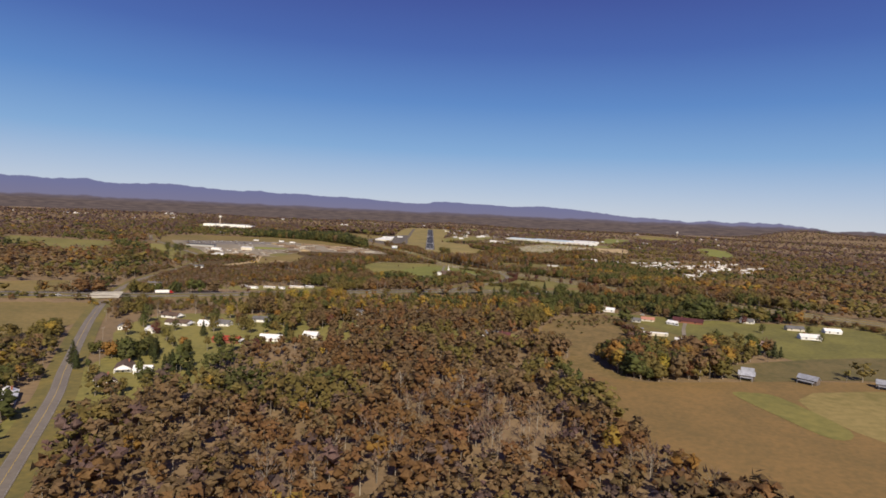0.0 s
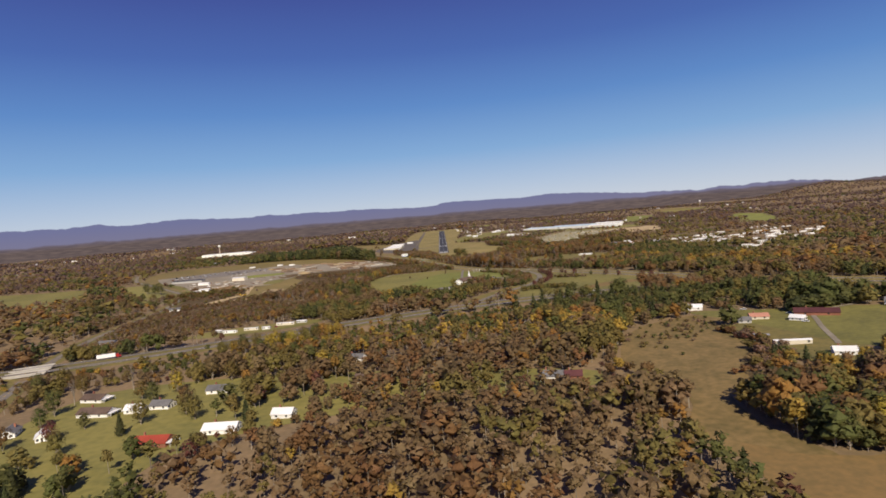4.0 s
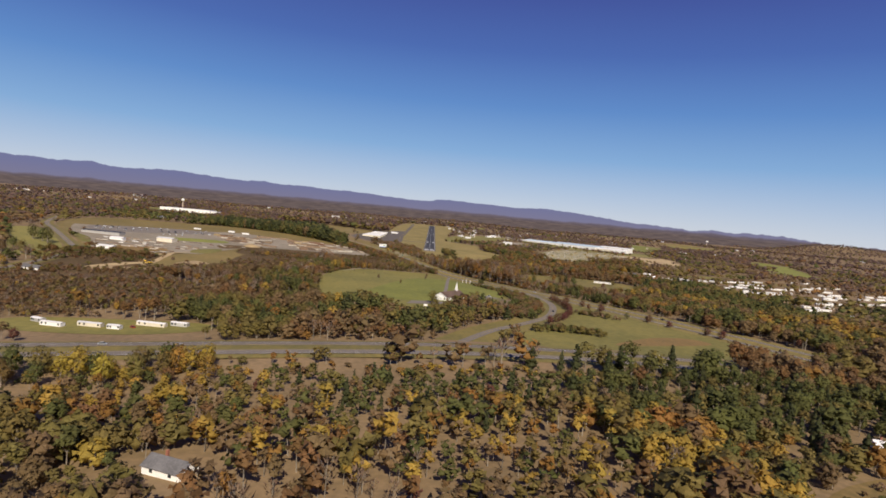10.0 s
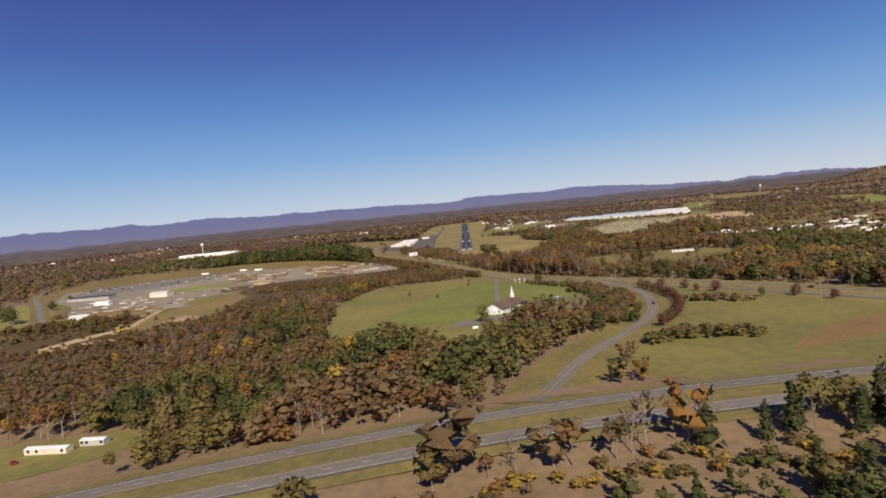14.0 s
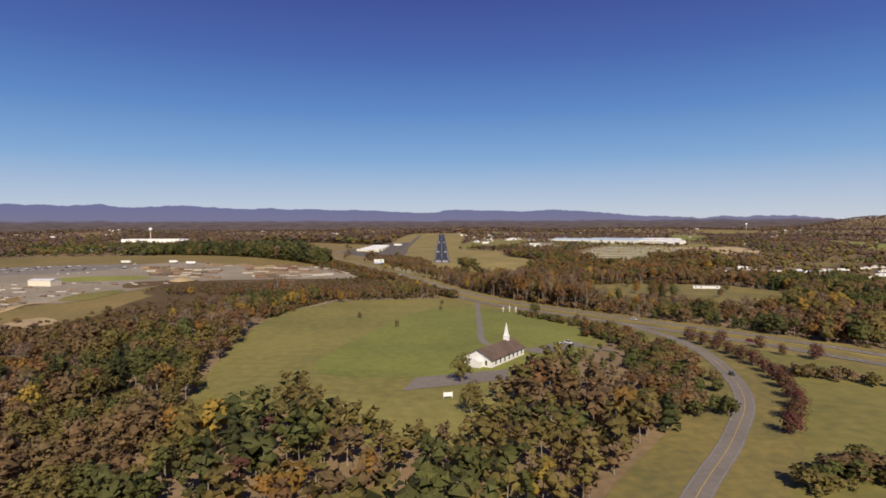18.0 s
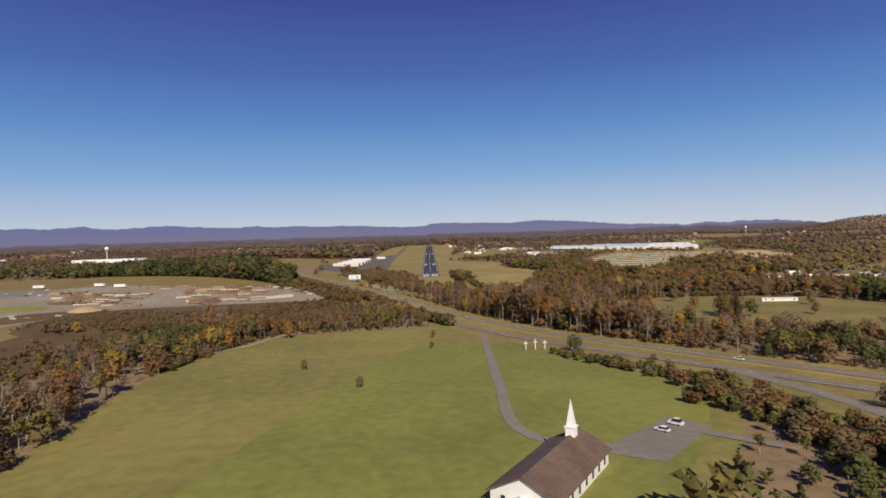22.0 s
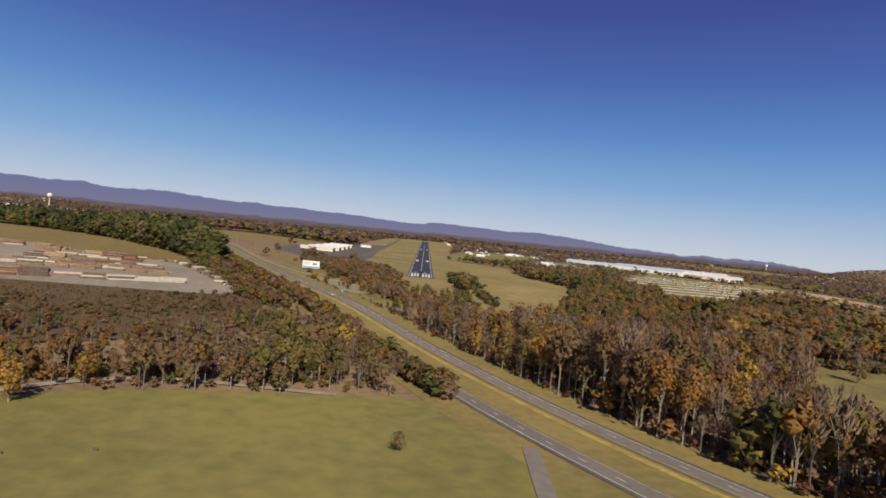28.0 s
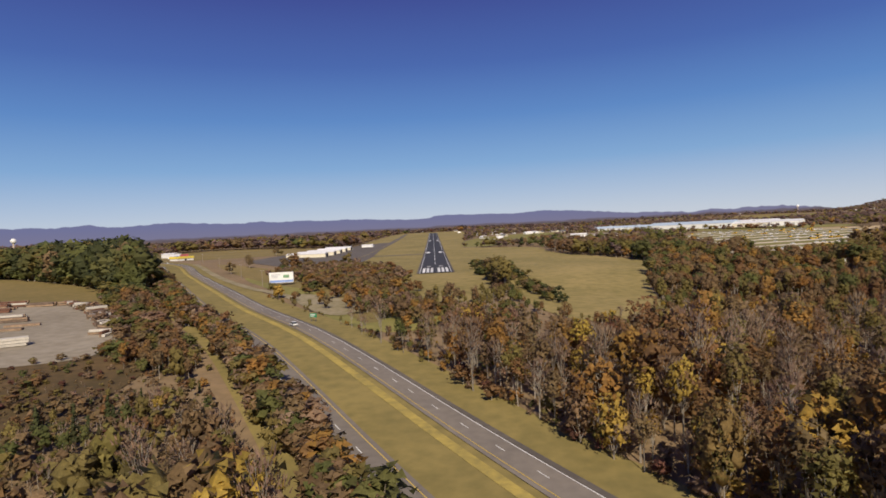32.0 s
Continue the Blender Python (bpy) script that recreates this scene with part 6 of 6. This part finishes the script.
def scatter(x0, x1, y0, y1, step, keep=1.0):
    nx, ny = int((x1 - x0) / step), int((y1 - y0) / step)
    x, y = np.meshgrid(x0 + step * (np.arange(nx) + 0.5), y0 + step * (np.arange(ny) + 0.5))
    x, y = x.ravel() + rng.uniform(-0.48, 0.48, nx * ny) * step, y.ravel() + rng.uniform(-0.48, 0.48, nx * ny) * step
    ok = rng.uniform(size=len(x)) < keep
    return x[ok], y[ok]


HOUSES = np.array([(o.location.x, o.location.y) for o in scene.objects if o.parent is None and o.type == "EMPTY"])


def wooded(x, y, house_gap=13.0):
    ok = np.ones(len(x), bool)
    for poly in CLEAR:
        px, py = [q[0] for q in poly], [q[1] for q in poly]
        near = ok & (x > min(px)) & (x < max(px)) & (y > min(py)) & (y < max(py))
        i = np.nonzero(near)[0]
        if len(i):
            ok[i[inside(poly, x[i], y[i])]] = False
    for poly in SPARSE:
        i = np.nonzero(ok)[0]
        ok[i[inside(poly, x[i], y[i]) & (rng.uniform(size=len(i)) < 0.6)]] = False
    i = np.nonzero(ok)[0]
    for k in range(0, len(i), 4000):
        j = i[k:k + 4000]
        d = np.min((x[j][:, None] - HOUSES[:, 0]) ** 2 + (y[j][:, None] - HOUSES[:, 1]) ** 2, 1)
        ok[j[d < house_gap ** 2]] = False
    return ok


def rows_of(x, y, sp, tall=16.0, even=False, wide=1.0, apart=0.14):
    n = len(x)
    h = tall * rng.uniform(0.62, 1.18, n) * np.where(sp == "maroon", 0.7, 1.0) * np.where(sp == "pine", 1.05, 1.0)
    w = wide * rng.uniform(1.05, 1.6, n) * np.where((x > STRETCH[0]) & (x < STRETCH[1]) & (y > STRETCH[2]) & (y < STRETCH[3]), 0.72, 1.0)
    h *= 1.0 if even else np.clip(1.0 + 0.2 * blotch(x, y, 75, 9), 0.65, 1.25)
    for cx, cy, rx, ry, f in () if even else LOW:
        h *= np.where(((x - cx) / rx) ** 2 + ((y - cy) / ry) ** 2 < 1, f, 1.0)
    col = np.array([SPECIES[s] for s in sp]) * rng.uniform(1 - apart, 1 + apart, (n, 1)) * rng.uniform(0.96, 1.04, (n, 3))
    return np.c_[x, y, h, w, rng.uniform(0, 6.283, n), col]


def kinds_of(sp, conifers, broads, talls, bares, share=0.3):
    n = len(sp)
    k = rng.choice(broads, n)
    slim = rng.uniform(size=n) < share
    k[slim] = rng.choice(talls, slim.sum())
    k[sp == "pine"] = rng.choice(conifers, (sp == "pine").sum())
    b = sp == "bare"
    k[b] = rng.choice(bares, b.sum())
    return k


def wood(name, x, y, n, size, label, tall=16.0, slim=0.3, wide=1.0, apart=0.14):
    sp = species_at(x, y)
    temps = [template("conifer", n, size * 0.85) for _ in range(3)] + [template("broad", n, size) for _ in range(5)] + [template("tall", n, size * 0.8) for _ in range(3)] + [template("bare", max(8, n), size * 0.9) for _ in range(4)]
    thin = np.full(len(x), slim)
    for cx, cy, rx, ry in BARES:
        thin[((x - cx) / rx) ** 2 + ((y - cy) / ry) ** 2 < 1] = max(slim, 0.88)
    k = kinds_of(sp, np.arange(0, 3), np.arange(3, 8), np.arange(8, 11), np.arange(11, 15), thin)
    ob = new(name, wood_mesh(name, rows_of(x, y, sp, tall, False, wide, apart), k, temps))
    return tagged(ob, label, "woods", kind="stuff")


def box_out(x, y, x0, x1, y0, y1):
    return ~((x > x0) & (x < x1) & (y > y0) & (y < y1))


STRETCH = (-165, 215, -475, -110)  # the valley below the end of the way
NEAR = (-420, 460, -1560, 260)
STAND = (-500, -170, -70, 210)  # the tall dark stand above the yard
EAST = (-165, 460, -480, 70)
MID = (-1250, 1250, -1700, 1500)
# 1: the valley, tree by tree where it is nearest
x, y = scatter(STRETCH[0], STRETCH[1], STRETCH[2], STRETCH[3], 5.3)
ok = wooded(x, y)
x, y = x[ok], y[ok]
order = rng.permutation(len(x))
single, rest = order[:95], order[95:]
fore = (x[rest] > -30) & (x[rest] < 175) & (y[rest] > -415) & (y[rest] < -215)
wood("valley_wood", x[rest[fore]], y[rest[fore]], 260, 0.035, "slender autumn trees in rust, gold and bare grey on a valley floor", 14.5, 0.7)
wood("valley_wood", x[rest[~fore]], y[rest[~fore]], 128, 0.050, "mixed autumn wood in brown, rust and olive in a valley", 14.5, 0.65)
single_x, single_y = x[single], y[single]
# 2: woods along the way, thinner where they lie straight under it
x, y = scatter(NEAR[0], NEAR[1], NEAR[2], NEAR[3], 7.9)
ok = box_out(x, y, *STRETCH) & box_out(x, y, *STAND) & wooded(x, y)
fine = ~box_out(x, y, *EAST)
wood("slope_wood", x[ok & fine], y[ok & fine], 104, 0.058, "autumn wood in rust, orange, olive and bare grey on a slope", 14.0, 0.45)
ok &= ~fine
under = ((np.abs(x - 5) < 72) & (y < -430)) | ((y < -1250) & (x > -150) & (x < 105)) | (y < -1430) | (y < -1000 - 0.95 * (460 - np.abs(x)) - 60)
wood("middle_wood", x[ok & under], y[ok & under], 34, 0.092, "mixed autumn wood in brown, rust and olive", 12.0)
ok &= ~under
beside = (x > -340) & (x < 350) & (y > -1430) & (y < -200)
close = ((x > 78) & (x < 205) | (x > -235) & (x < -85)) & (y > -1010) & (y < -395)
wood("nearer_wood", x[ok & close], y[ok & close], 208, 0.0425, "mixed autumn wood in brown, rust, orange and green", 13.0, 0.4)
ok &= ~close
low = y < -960
wood("southern_wood", x[ok & beside & low], y[ok & beside & low], 93, 0.0655, "mixed autumn wood in brown, rust and green", 13.0)
wood("roadside_wood", x[ok & beside & ~low], y[ok & beside & ~low], 93, 0.0655, "mixed autumn wood in brown, rust, orange and green", 13.0)
wood("valley_side_wood", x[ok & ~beside], y[ok & ~beside], 42, 0.080, "mixed autumn wood in brown, orange and green on valley sides", 12.5, 0.2, 1.15, 0.1)
# 3: woods further off
x, y = scatter(MID[0], MID[1], MID[2], MID[3], 13.3)
ok = box_out(x, y, *NEAR) & box_out(x, y, *STAND) & wooded(x, y, 16)
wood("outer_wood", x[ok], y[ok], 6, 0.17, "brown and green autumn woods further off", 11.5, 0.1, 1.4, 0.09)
x, y = scatter(STAND[0], STAND[1], STAND[2], STAND[3], 6.6)
ok = wooded(x, y) & (x < -197 - 0.54 * (y - 5))
x, y = x[ok], y[ok]
sp = rng.choice(np.array(("pine", "green", "olive", "brown", "rust")), len(x), p=(0.34, 0.42, 0.18, 0.04, 0.02))
rows = rows_of(x, y, sp, 15.0, True)
rows[:, 2] *= np.interp(x, (-460, -330, -270), (1.15, 1.4, 1.7))
temps = [template("broad", 92, 0.071) for _ in range(5)] + [template("conifer", 72, 0.074)]
tagged(new("dark_stand", wood_mesh("dark_stand", rows, rng.integers(0, 6, len(x)), temps)), "tall dense dark green stand of trees above a field", "woods", kind="stuff")
# 4: far woods
x, y = scatter(-3600, 3600, -1700, 3700, 32.0)
ok = box_out(x, y, *MID) & wooded(x, y, 18) & (np.hypot(x, y + 1640) < 5100)
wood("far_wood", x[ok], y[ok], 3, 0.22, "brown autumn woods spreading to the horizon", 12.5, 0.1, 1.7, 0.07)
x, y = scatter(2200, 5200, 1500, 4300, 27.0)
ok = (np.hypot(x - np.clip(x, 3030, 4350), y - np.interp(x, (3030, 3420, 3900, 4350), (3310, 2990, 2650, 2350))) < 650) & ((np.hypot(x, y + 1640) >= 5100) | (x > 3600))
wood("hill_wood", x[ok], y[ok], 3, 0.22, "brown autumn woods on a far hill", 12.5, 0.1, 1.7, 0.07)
# saplings and scrub, thick and low
for cx, cy, rx, ry, tall in ((-310, -770, 150, 90, 6.5), (-300, -890, 105, 60, 5.0), (-125, -300, 88, 46, 1.5), (-235, -342, 75, 50, 1.5), (-345, -690, 55, 80, 6.0), (-60, -330, 45, 60, 5.0)):
    x, y = scatter(cx - rx, cx + rx, cy - ry, cy + ry, 4.4 if tall > 4 else 3.4)
    ok = (((x - cx) / rx) ** 2 + ((y - cy) / ry) ** 2 < rng.uniform(0.6, 1.05, len(x))) & ~inside(YARD, x, y) & (wooded(x, y, 9) | (tall < 4))
    x, y = x[ok], y[ok]
    sp = rng.choice(np.array(("bare", "brown", "olive", "rust", "bare", "brown")), len(x))
    temps = [template("bare", 34, 0.085) for _ in range(4)] + [template("broad", 16, 0.15) for _ in range(3)]
    rows = rows_of(x, y, sp, tall, True)
    rows[:, 3] *= 1.25
    tagged(new("sapling_scrub", wood_mesh("sapling_scrub", rows, np.where(sp == "bare", rng.integers(0, 4, len(x)), rng.integers(4, 7, len(x))), temps)), "thick brown scrub and bare saplings on a slope", "scrub", kind="stuff")
# undergrowth in the valley and along edges
x, y = scatter(-120, 215, -500, 90, 4.9, 0.7)
ok = wooded(x, y, 6)
sp = np.where(rng.uniform(size=ok.sum()) < 0.3, rng.choice(np.array(("rust", "maroon", "orange")), ok.sum()), species_at(x[ok], y[ok]))
temps = [template("broad", 44, 0.098) for _ in range(4)]
tagged(new("undergrowth", wood_mesh("undergrowth", rows_of(x[ok], y[ok], sp, 4.2) * np.array([1, 1, 1, 1.6, 1, 1, 1, 1]), rng.integers(0, 4, ok.sum()), temps)), "brown and olive undergrowth below trees", "undergrowth", kind="stuff")


def bushes(name, points, n, spread, tall, names, label, wide=1.5, leaves=72, size=0.088):
    line = spline(points, 4)
    p = line[rng.integers(0, len(line), n)] + rng.normal(size=(n, 2)) * spread
    p = p[~inside(YARD, p[:, 0], p[:, 1])]
    n = len(p)
    sp = rng.choice(np.array(names), n)
    temps2 = [template("broad", leaves, size) for _ in range(4)]
    rows = rows_of(p[:, 0], p[:, 1], sp, tall, True)
    rows[:, 3] *= wide
    tagged(new(name, wood_mesh(name, rows, rng.integers(0, 4, n), temps2)), label, "bushes", kind="stuff")


bushes("field_hedge", [(31, 60), (33, 0), (35, -61), (37, -116)], 110, 2.5, 5.0, ("olive", "green", "pine", "brown"), "line of dark olive bushes beside a field")
bushes("field_hedge", [(48, 40), (49, -64), (51, -104), (54, -150)], 110, 2.5, 5.0, ("olive", "green", "pine", "brown"), "line of dark olive bushes beside a field")
bushes("meadow_thicket", [(92, -800), (110, -795), (138, -806)], 55, 4, 5.5, ("brown", "olive", "olive", "green"), "brown thicket in a meadow", 1.25)
bushes("meadow_thicket", [(150, -690), (168, -700), (180, -712)], 30, 4, 5.0, ("bare", "olive", "brown"), "grey thicket in a meadow", 1.2)
bushes("ramp_thicket", [(96, -590), (108, -640), (100, -690), (84, -740)], 170, 8, 6.5, ("brown", "rust", "olive", "green"), "brown thicket inside a curved slip road", 1.2, 120, 0.07)
bushes("roadside_hedge", [(60, -500), (92, -560), (104, -580)], 60, 3, 4.0, ("olive", "brown", "green"), "olive hedge above a highway", 1.2, 110, 0.075)
BANK = [tuple(p) for p in offset_line(H2, -19.5) if -385 < p[1] < 70]
bushes("bank_thicket", BANK, 560, 2.0, 7.6, ("olive", "brown", "rust", "green", "brown", "bare", "orange"), "dense brown and olive bushes on a highway bank", 1.35, 90, 0.075)
bushes("bank_thicket", [tuple(p) for p in offset_line(H2, -40) if -250 < p[1] < -60], 200, 7, 5.0, ("olive", "brown", "green", "bare", "rust"), "dense olive bushes between a yard and the highway", 1.7, 80, 0.085)
bushes("stand_edge", [(-540, 70), (-461, 84), (-380, 62), (-303, 32), (-225, -18), (-188, -58), (-160, -100)], 330, 3, 7.5, ("pine", "green", "olive", "green"), "dark green bushes at the foot of a stand of trees")
bushes("shelter_hedge", [(250, -1066), (280, -1059), (314, -1050)], 70, 2, 9.0, ("pine", "green", "pine"), "dark green belt of close trees behind a farmhouse")
bushes("wood_edge", [tuple(p) for p in offset_line(H2, 27) if -640 < p[1] < -200], 190, 1.8, 2.0, ("olive", "brown", "rust", "green", "bare"), "low brown and olive shrubs at a wood's edge beside a highway")
bushes("wood_edge", [(-128, -520), (-116, -455), (-100, -405), (-62, -386), (-40, -384)], 140, 2.5, 3.8, ("olive", "brown", "green", "rust"), "brown and olive shrubs at a wood's edge above a field")
bushes("wood_edge", [(140, -310), (171, -270), (226, -262), (300, -278)], 160, 3, 4.5, ("olive", "brown", "green", "rust"), "shrubs at a wood's edge behind a pasture")
bushes("yard_hedge", [(-442, -560), (-400, -552), (-350, -532)], 130, 8, 7.0, ("green", "olive", "brown", "rust", "olive"), "olive and brown bushes below a yard")
bushes("clearing_scrub", [(120, -1135), (150, -1095), (185, -1085), (160, -1055)], 90, 12, 2.4, ("brown", "olive", "green", "bare"), "low scrub in a weedy clearing")
bushes("clearing_scrub", [(176, -1110), (182, -1140), (168, -1178), (148, -1206)], 90, 4, 5.0, ("brown", "olive", "rust", "maroon", "bare"), "reddish brown shrubs beside a rough clearing")
bushes("slope_scrub", [(-405, -620), (-412, -575), (-395, -530), (-350, -545), (-340, -590)], 190, 15, 4.2, ("brown", "olive", "bare", "rust", "green"), "brown and olive scrub on bare ground")
bushes("slope_bushes", [(366, -1040), (392, -1052), (420, -1076), (450, -1102)], 60, 6, 5.5, ("brown", "rust", "olive", "maroon"), "reddish brown bushes below a highway")
bushes("yard_scrub_bushes", [(-92, -240), (-120, -300), (-170, -345), (-250, -370)], 600, 19, 2.2, ("brown", "olive", "bare", "rust", "brown", "maroon", "green"), "low brown scrub below a yard", 2.0, 34, 0.115)
bushes("slope_scrub", [(-390, -700), (-330, -680), (-262, -600), (-215, -500), (-200, -440)], 480, 17, 3.6, ("brown", "bare", "olive", "rust"), "brown scrub on a slope")
bushes("bank_bushes", [(-330, -1062), (-210, -1010), (-110, -975), (0, -952), (100, -945)], 200, 6, 3.6, ("olive", "brown", "yellow", "green", "orange"), "olive and yellow bushes below a highway bank")
bushes("bridge_hedge", [(-560, -1120), (-460, -1085), (-380, -1055)], 90, 3, 4.0, ("olive", "brown", "green"), "olive hedge below a highway")
bushes("apron_thicket", [(-95, 120), (-60, 40), (-48, -30), (-40, -100)], 420, 13, 6.0, ("brown", "olive", "rust", "bare"), "brown thicket between highway and runway")

bushes("runway_thicket", [(-66, -30), (-48, -70), (-34, -112), (-22, -150), (-6, -182), (22, -200)], 260, 9, 7.0, ("brown", "olive", "rust", "bare", "orange", "green"), "tall brown and orange thicket below a runway", 1.2, 90, 0.075)
bushes("runway_thicket", [(-118, 60), (-92, 20), (-74, -20), (-56, -50)], 190, 8, 7.0, ("brown", "olive", "rust", "bare", "green", "brown"), "tall brown thicket beside a billboard", 1.2, 80, 0.08)

# single trees
M_LEAVES = {s: leaf_mat(s + "_leaves", tuple(1.05 * v for v in c)) for s, c in SPECIES.items()}
WORDS = {"pine": "dark green pine", "olive": "olive-green broadleaf tree", "green": "green broadleaf tree", "rust": "rust-brown autumn tree", "brown": "brown autumn tree", "orange": "orange autumn tree",
         "yellow": "golden-yellow autumn tree", "bare": "almost bare grey-brown tree", "dusk": "brown tree with distance haze in its tint", "maroon": "dark red ornamental tree"}


def tree_meshes(species):
    kind = "conifer" if species == "pine" else "bare" if species == "bare" else "broad"
    v, t, bough = template(kind, 900 if kind != "bare" else 600, 0.0245 if kind != "bare" else 0.017)
    leaf, wd = v[t >= 0], v[t < 0]
    lm = raw_mesh("crown", leaf, np.arange(len(leaf)).reshape(-1, 3), M_LEAVES[species], np.repeat(t[t >= 0][:, None], 3, 1), bough=bough[t >= 0])
    b = Build().tube((0, 0, -0.02), (0, 0, 0.35), 0.019, 0.012, 7, False).tube((0, 0, 0.35), (0.01, 0, 0.78), 0.012, 0.004, 6, False)
    b.add(wd, [(3 * i, 3 * i + 1, 3 * i + 2) for i in range(len(wd) // 3)])
    return b.mesh("trunk", M_BARK), lm


TREES = {}


def tree(x, y, species, h, w=1.0, group="", where=""):
    if species not in TREES:
        TREES[species] = [tree_meshes(species) for _ in range(3)]
    tm, lm = random.choice(TREES[species])
    t = new("tree")
    t.matrix_world = pose(x, y, ground(x, y) - (0.11 * h if species == "maroon" else 0.0), 0, 0, random.uniform(0, 360)) @ Matrix.Diagonal((h * w, h * w, h, 1))
    tagged(t, WORDS[species] + (" " + where if where else ""), "tree", group)
    part("trunk", tm, None, t)
    part("crown", lm, None, t)


random.seed(31)
for k in range(26):
    a, r = random.uniform(0, 6.283), math.sqrt(random.random())
    tree(-490 + 62 * r * math.cos(a), -622 + 60 * r * math.sin(a), random.choice(("green", "olive", "green", "brown", "rust")), random.uniform(12, 17), 1.15, "roadside grove", "in a dark grove beside a country road")
for k in range(20):
    tree(253 + 3.1 * k + random.uniform(-1, 1), -1064 + 0.7 * k + random.uniform(-3, 3), random.choice(("pine", "green", "pine")), random.uniform(8, 11), 1.1, "shelter belt", "in a dense shelter belt behind a farmhouse")
for k in range(10):
    tree(-203 + 2.6 * k, -1262 + random.uniform(-2, 2), "pine", random.uniform(9, 12), 1.1, "garden pines", "in a close row beside a garden")
for x, y, s in zip(single_x, single_y, species_at(single_x, single_y)):
    low = min([1.0] + [f for cx, cy, rx, ry, f in LOW if ((x - cx) / rx) ** 2 + ((y - cy) / ry) ** 2 < 1])
    tree(float(x), float(y), str(s), 14 * low * random.uniform(0.65, 1.2), random.uniform(0.7, 1.0), "valley trees", "in a valley wood")
for x, y in [(141, -613), (143, -626), (144, -638), (145, -650), (145, -662), (145, -674), (143, -687), (140, -700), (136, -713), (131, -726), (125, -740), (117, -752), (108, -765), (154, -622), (169, -634), (181, -663), (212, -711), (242, -766), (248, -779), (222, -735)]:
    tree(x, y, "maroon", random.uniform(7.5, 9.5), 1.3, "red roadside trees", "beside a slip road")
for k in range(18):
    x = -186 + 5.2 * k
    tree(x + random.uniform(-2, 2), -1012 + 0.42 * (x + 186) + random.uniform(-12, 12), random.choice(("yellow", "orange", "olive", "green", "olive") if k < 9 else ("yellow", "orange", "yellow", "olive")), random.uniform(11.5, 15.5), 1.15, "bank trees", "below a highway bank")
for x, y, s, h in ((-236, -1150, "green", 12), (-229, -1172, "green", 9), (-279, -1100, "green", 12), (-270, -1090, "olive", 13), (-208, -1196, "maroon", 9), (-190, -1218, "olive", 9), (-172, -1196, "pine", 9), (-184, -1138, "green", 10), (-178, -1118, "yellow", 11), (-160, -1150, "rust", 9), (-196, -1128, "olive", 10),
                   (-166, -1092, "brown", 12), (-150, -1100, "olive", 11), (-216, -1100, "bare", 12), (-238, -1128, "bare", 12), (-246, -1106, "olive", 11), (-152, -1160, "brown", 9), (-226, -1204, "rust", 9), (-200, -1180, "green", 7), (-141, -1180, "olive", 10),
                   (148, -1286, "yellow", 15), (172, -1264, "yellow", 16), (187, -1268, "yellow", 15), (163, -1288, "rust", 11), (132, -1290, "green", 12)):
    tree(x, y, s, h * (1.4 if x < 0 else 1.1), 1.05, "", "beside gardens and fields")
for x, y, s, h in ((194, -703, "green", 7), (171, -652, "maroon", 7), (70, -496, "green", 9), (74, -492, "green", 7), (8, -700, "olive", 13), (-116, -457, "yellow", 12), (-90, -424, "yellow", 11), (-124, -408, "orange", 12), (-93, -394, "maroon", 10), (-84, -404, "yellow", 9), (-482, -505, "green", 21), (-497, -492, "green", 19), (-517, -480, "green", 20), (-539, -366, "maroon", 9), (-452, -640, "green", 15), (-470, -612, "olive", 16), (-436, -690, "brown", 15), (-520, -565, "green", 17), (-560, -525, "pine", 16), (-600, -485, "green", 17), (-500, -640, "brown", 14), (-640, -440, "olive", 16), (-700, -330, "green", 15), (350, -250, "pine", 17), (356, -247, "pine", 15), (-540, -330, "brown", 9), (-30, -560, "brown", 5), (-60, -520, "brown", 5), (0, -430, "brown", 5),
                   (-171, 133, "brown", 13), (262, 388, "olive", 17), (272, 396, "yellow", 15), (284, 402, "olive", 18), (296, 408, "green", 16), (252, 380, "rust", 14), (10, -741, "olive", 12), (-215, 390, "brown", 14), (205, -300, "brown", 12), (198, -398, "olive", 15), (204, -404, "pine", 16), (210, -392, "brown", 17), (202, -386, "olive", 16), (212, -381, "yellow", 14), (216, -400, "green", 13), (196, -409, "rust", 10), (232, -330, "green", 4), (255, -300, "green", 5), (290, -350, "olive", 10), (195, -360, "orange", 12), (260, -400, "brown", 9), (212, -1030, "green", 9), (300, -1130, "green", 9), (255, -1215, "green", 8),
                   (310, -1080, "maroon", 10), (-190, -1270, "pine", 14), (-178, -1262, "pine", 13), (-150, -1300, "pine", 13), (-214, -1290, "pine", 15), (-206, -1300, "pine", 12), (-188, -1312, "green", 3), (-183, -1314, "green", 3), (-178, -1316, "green", 3),
                   (-225, -1355, "olive", 17), (-250, -1320, "brown", 15), (-120, -1235, "maroon", 10), (-105, -1225, "rust", 10), (-110, -1190, "pine", 12), (-150, -1170, "olive", 13), (-170, -1180, "olive", 14), (-1, -470, "brown", 4), (330, -1165, "green", 8), (342, -1130, "green", 9)):
    tree(x, y, s, h, 1.1, "lawn trees", "standing free on grass")
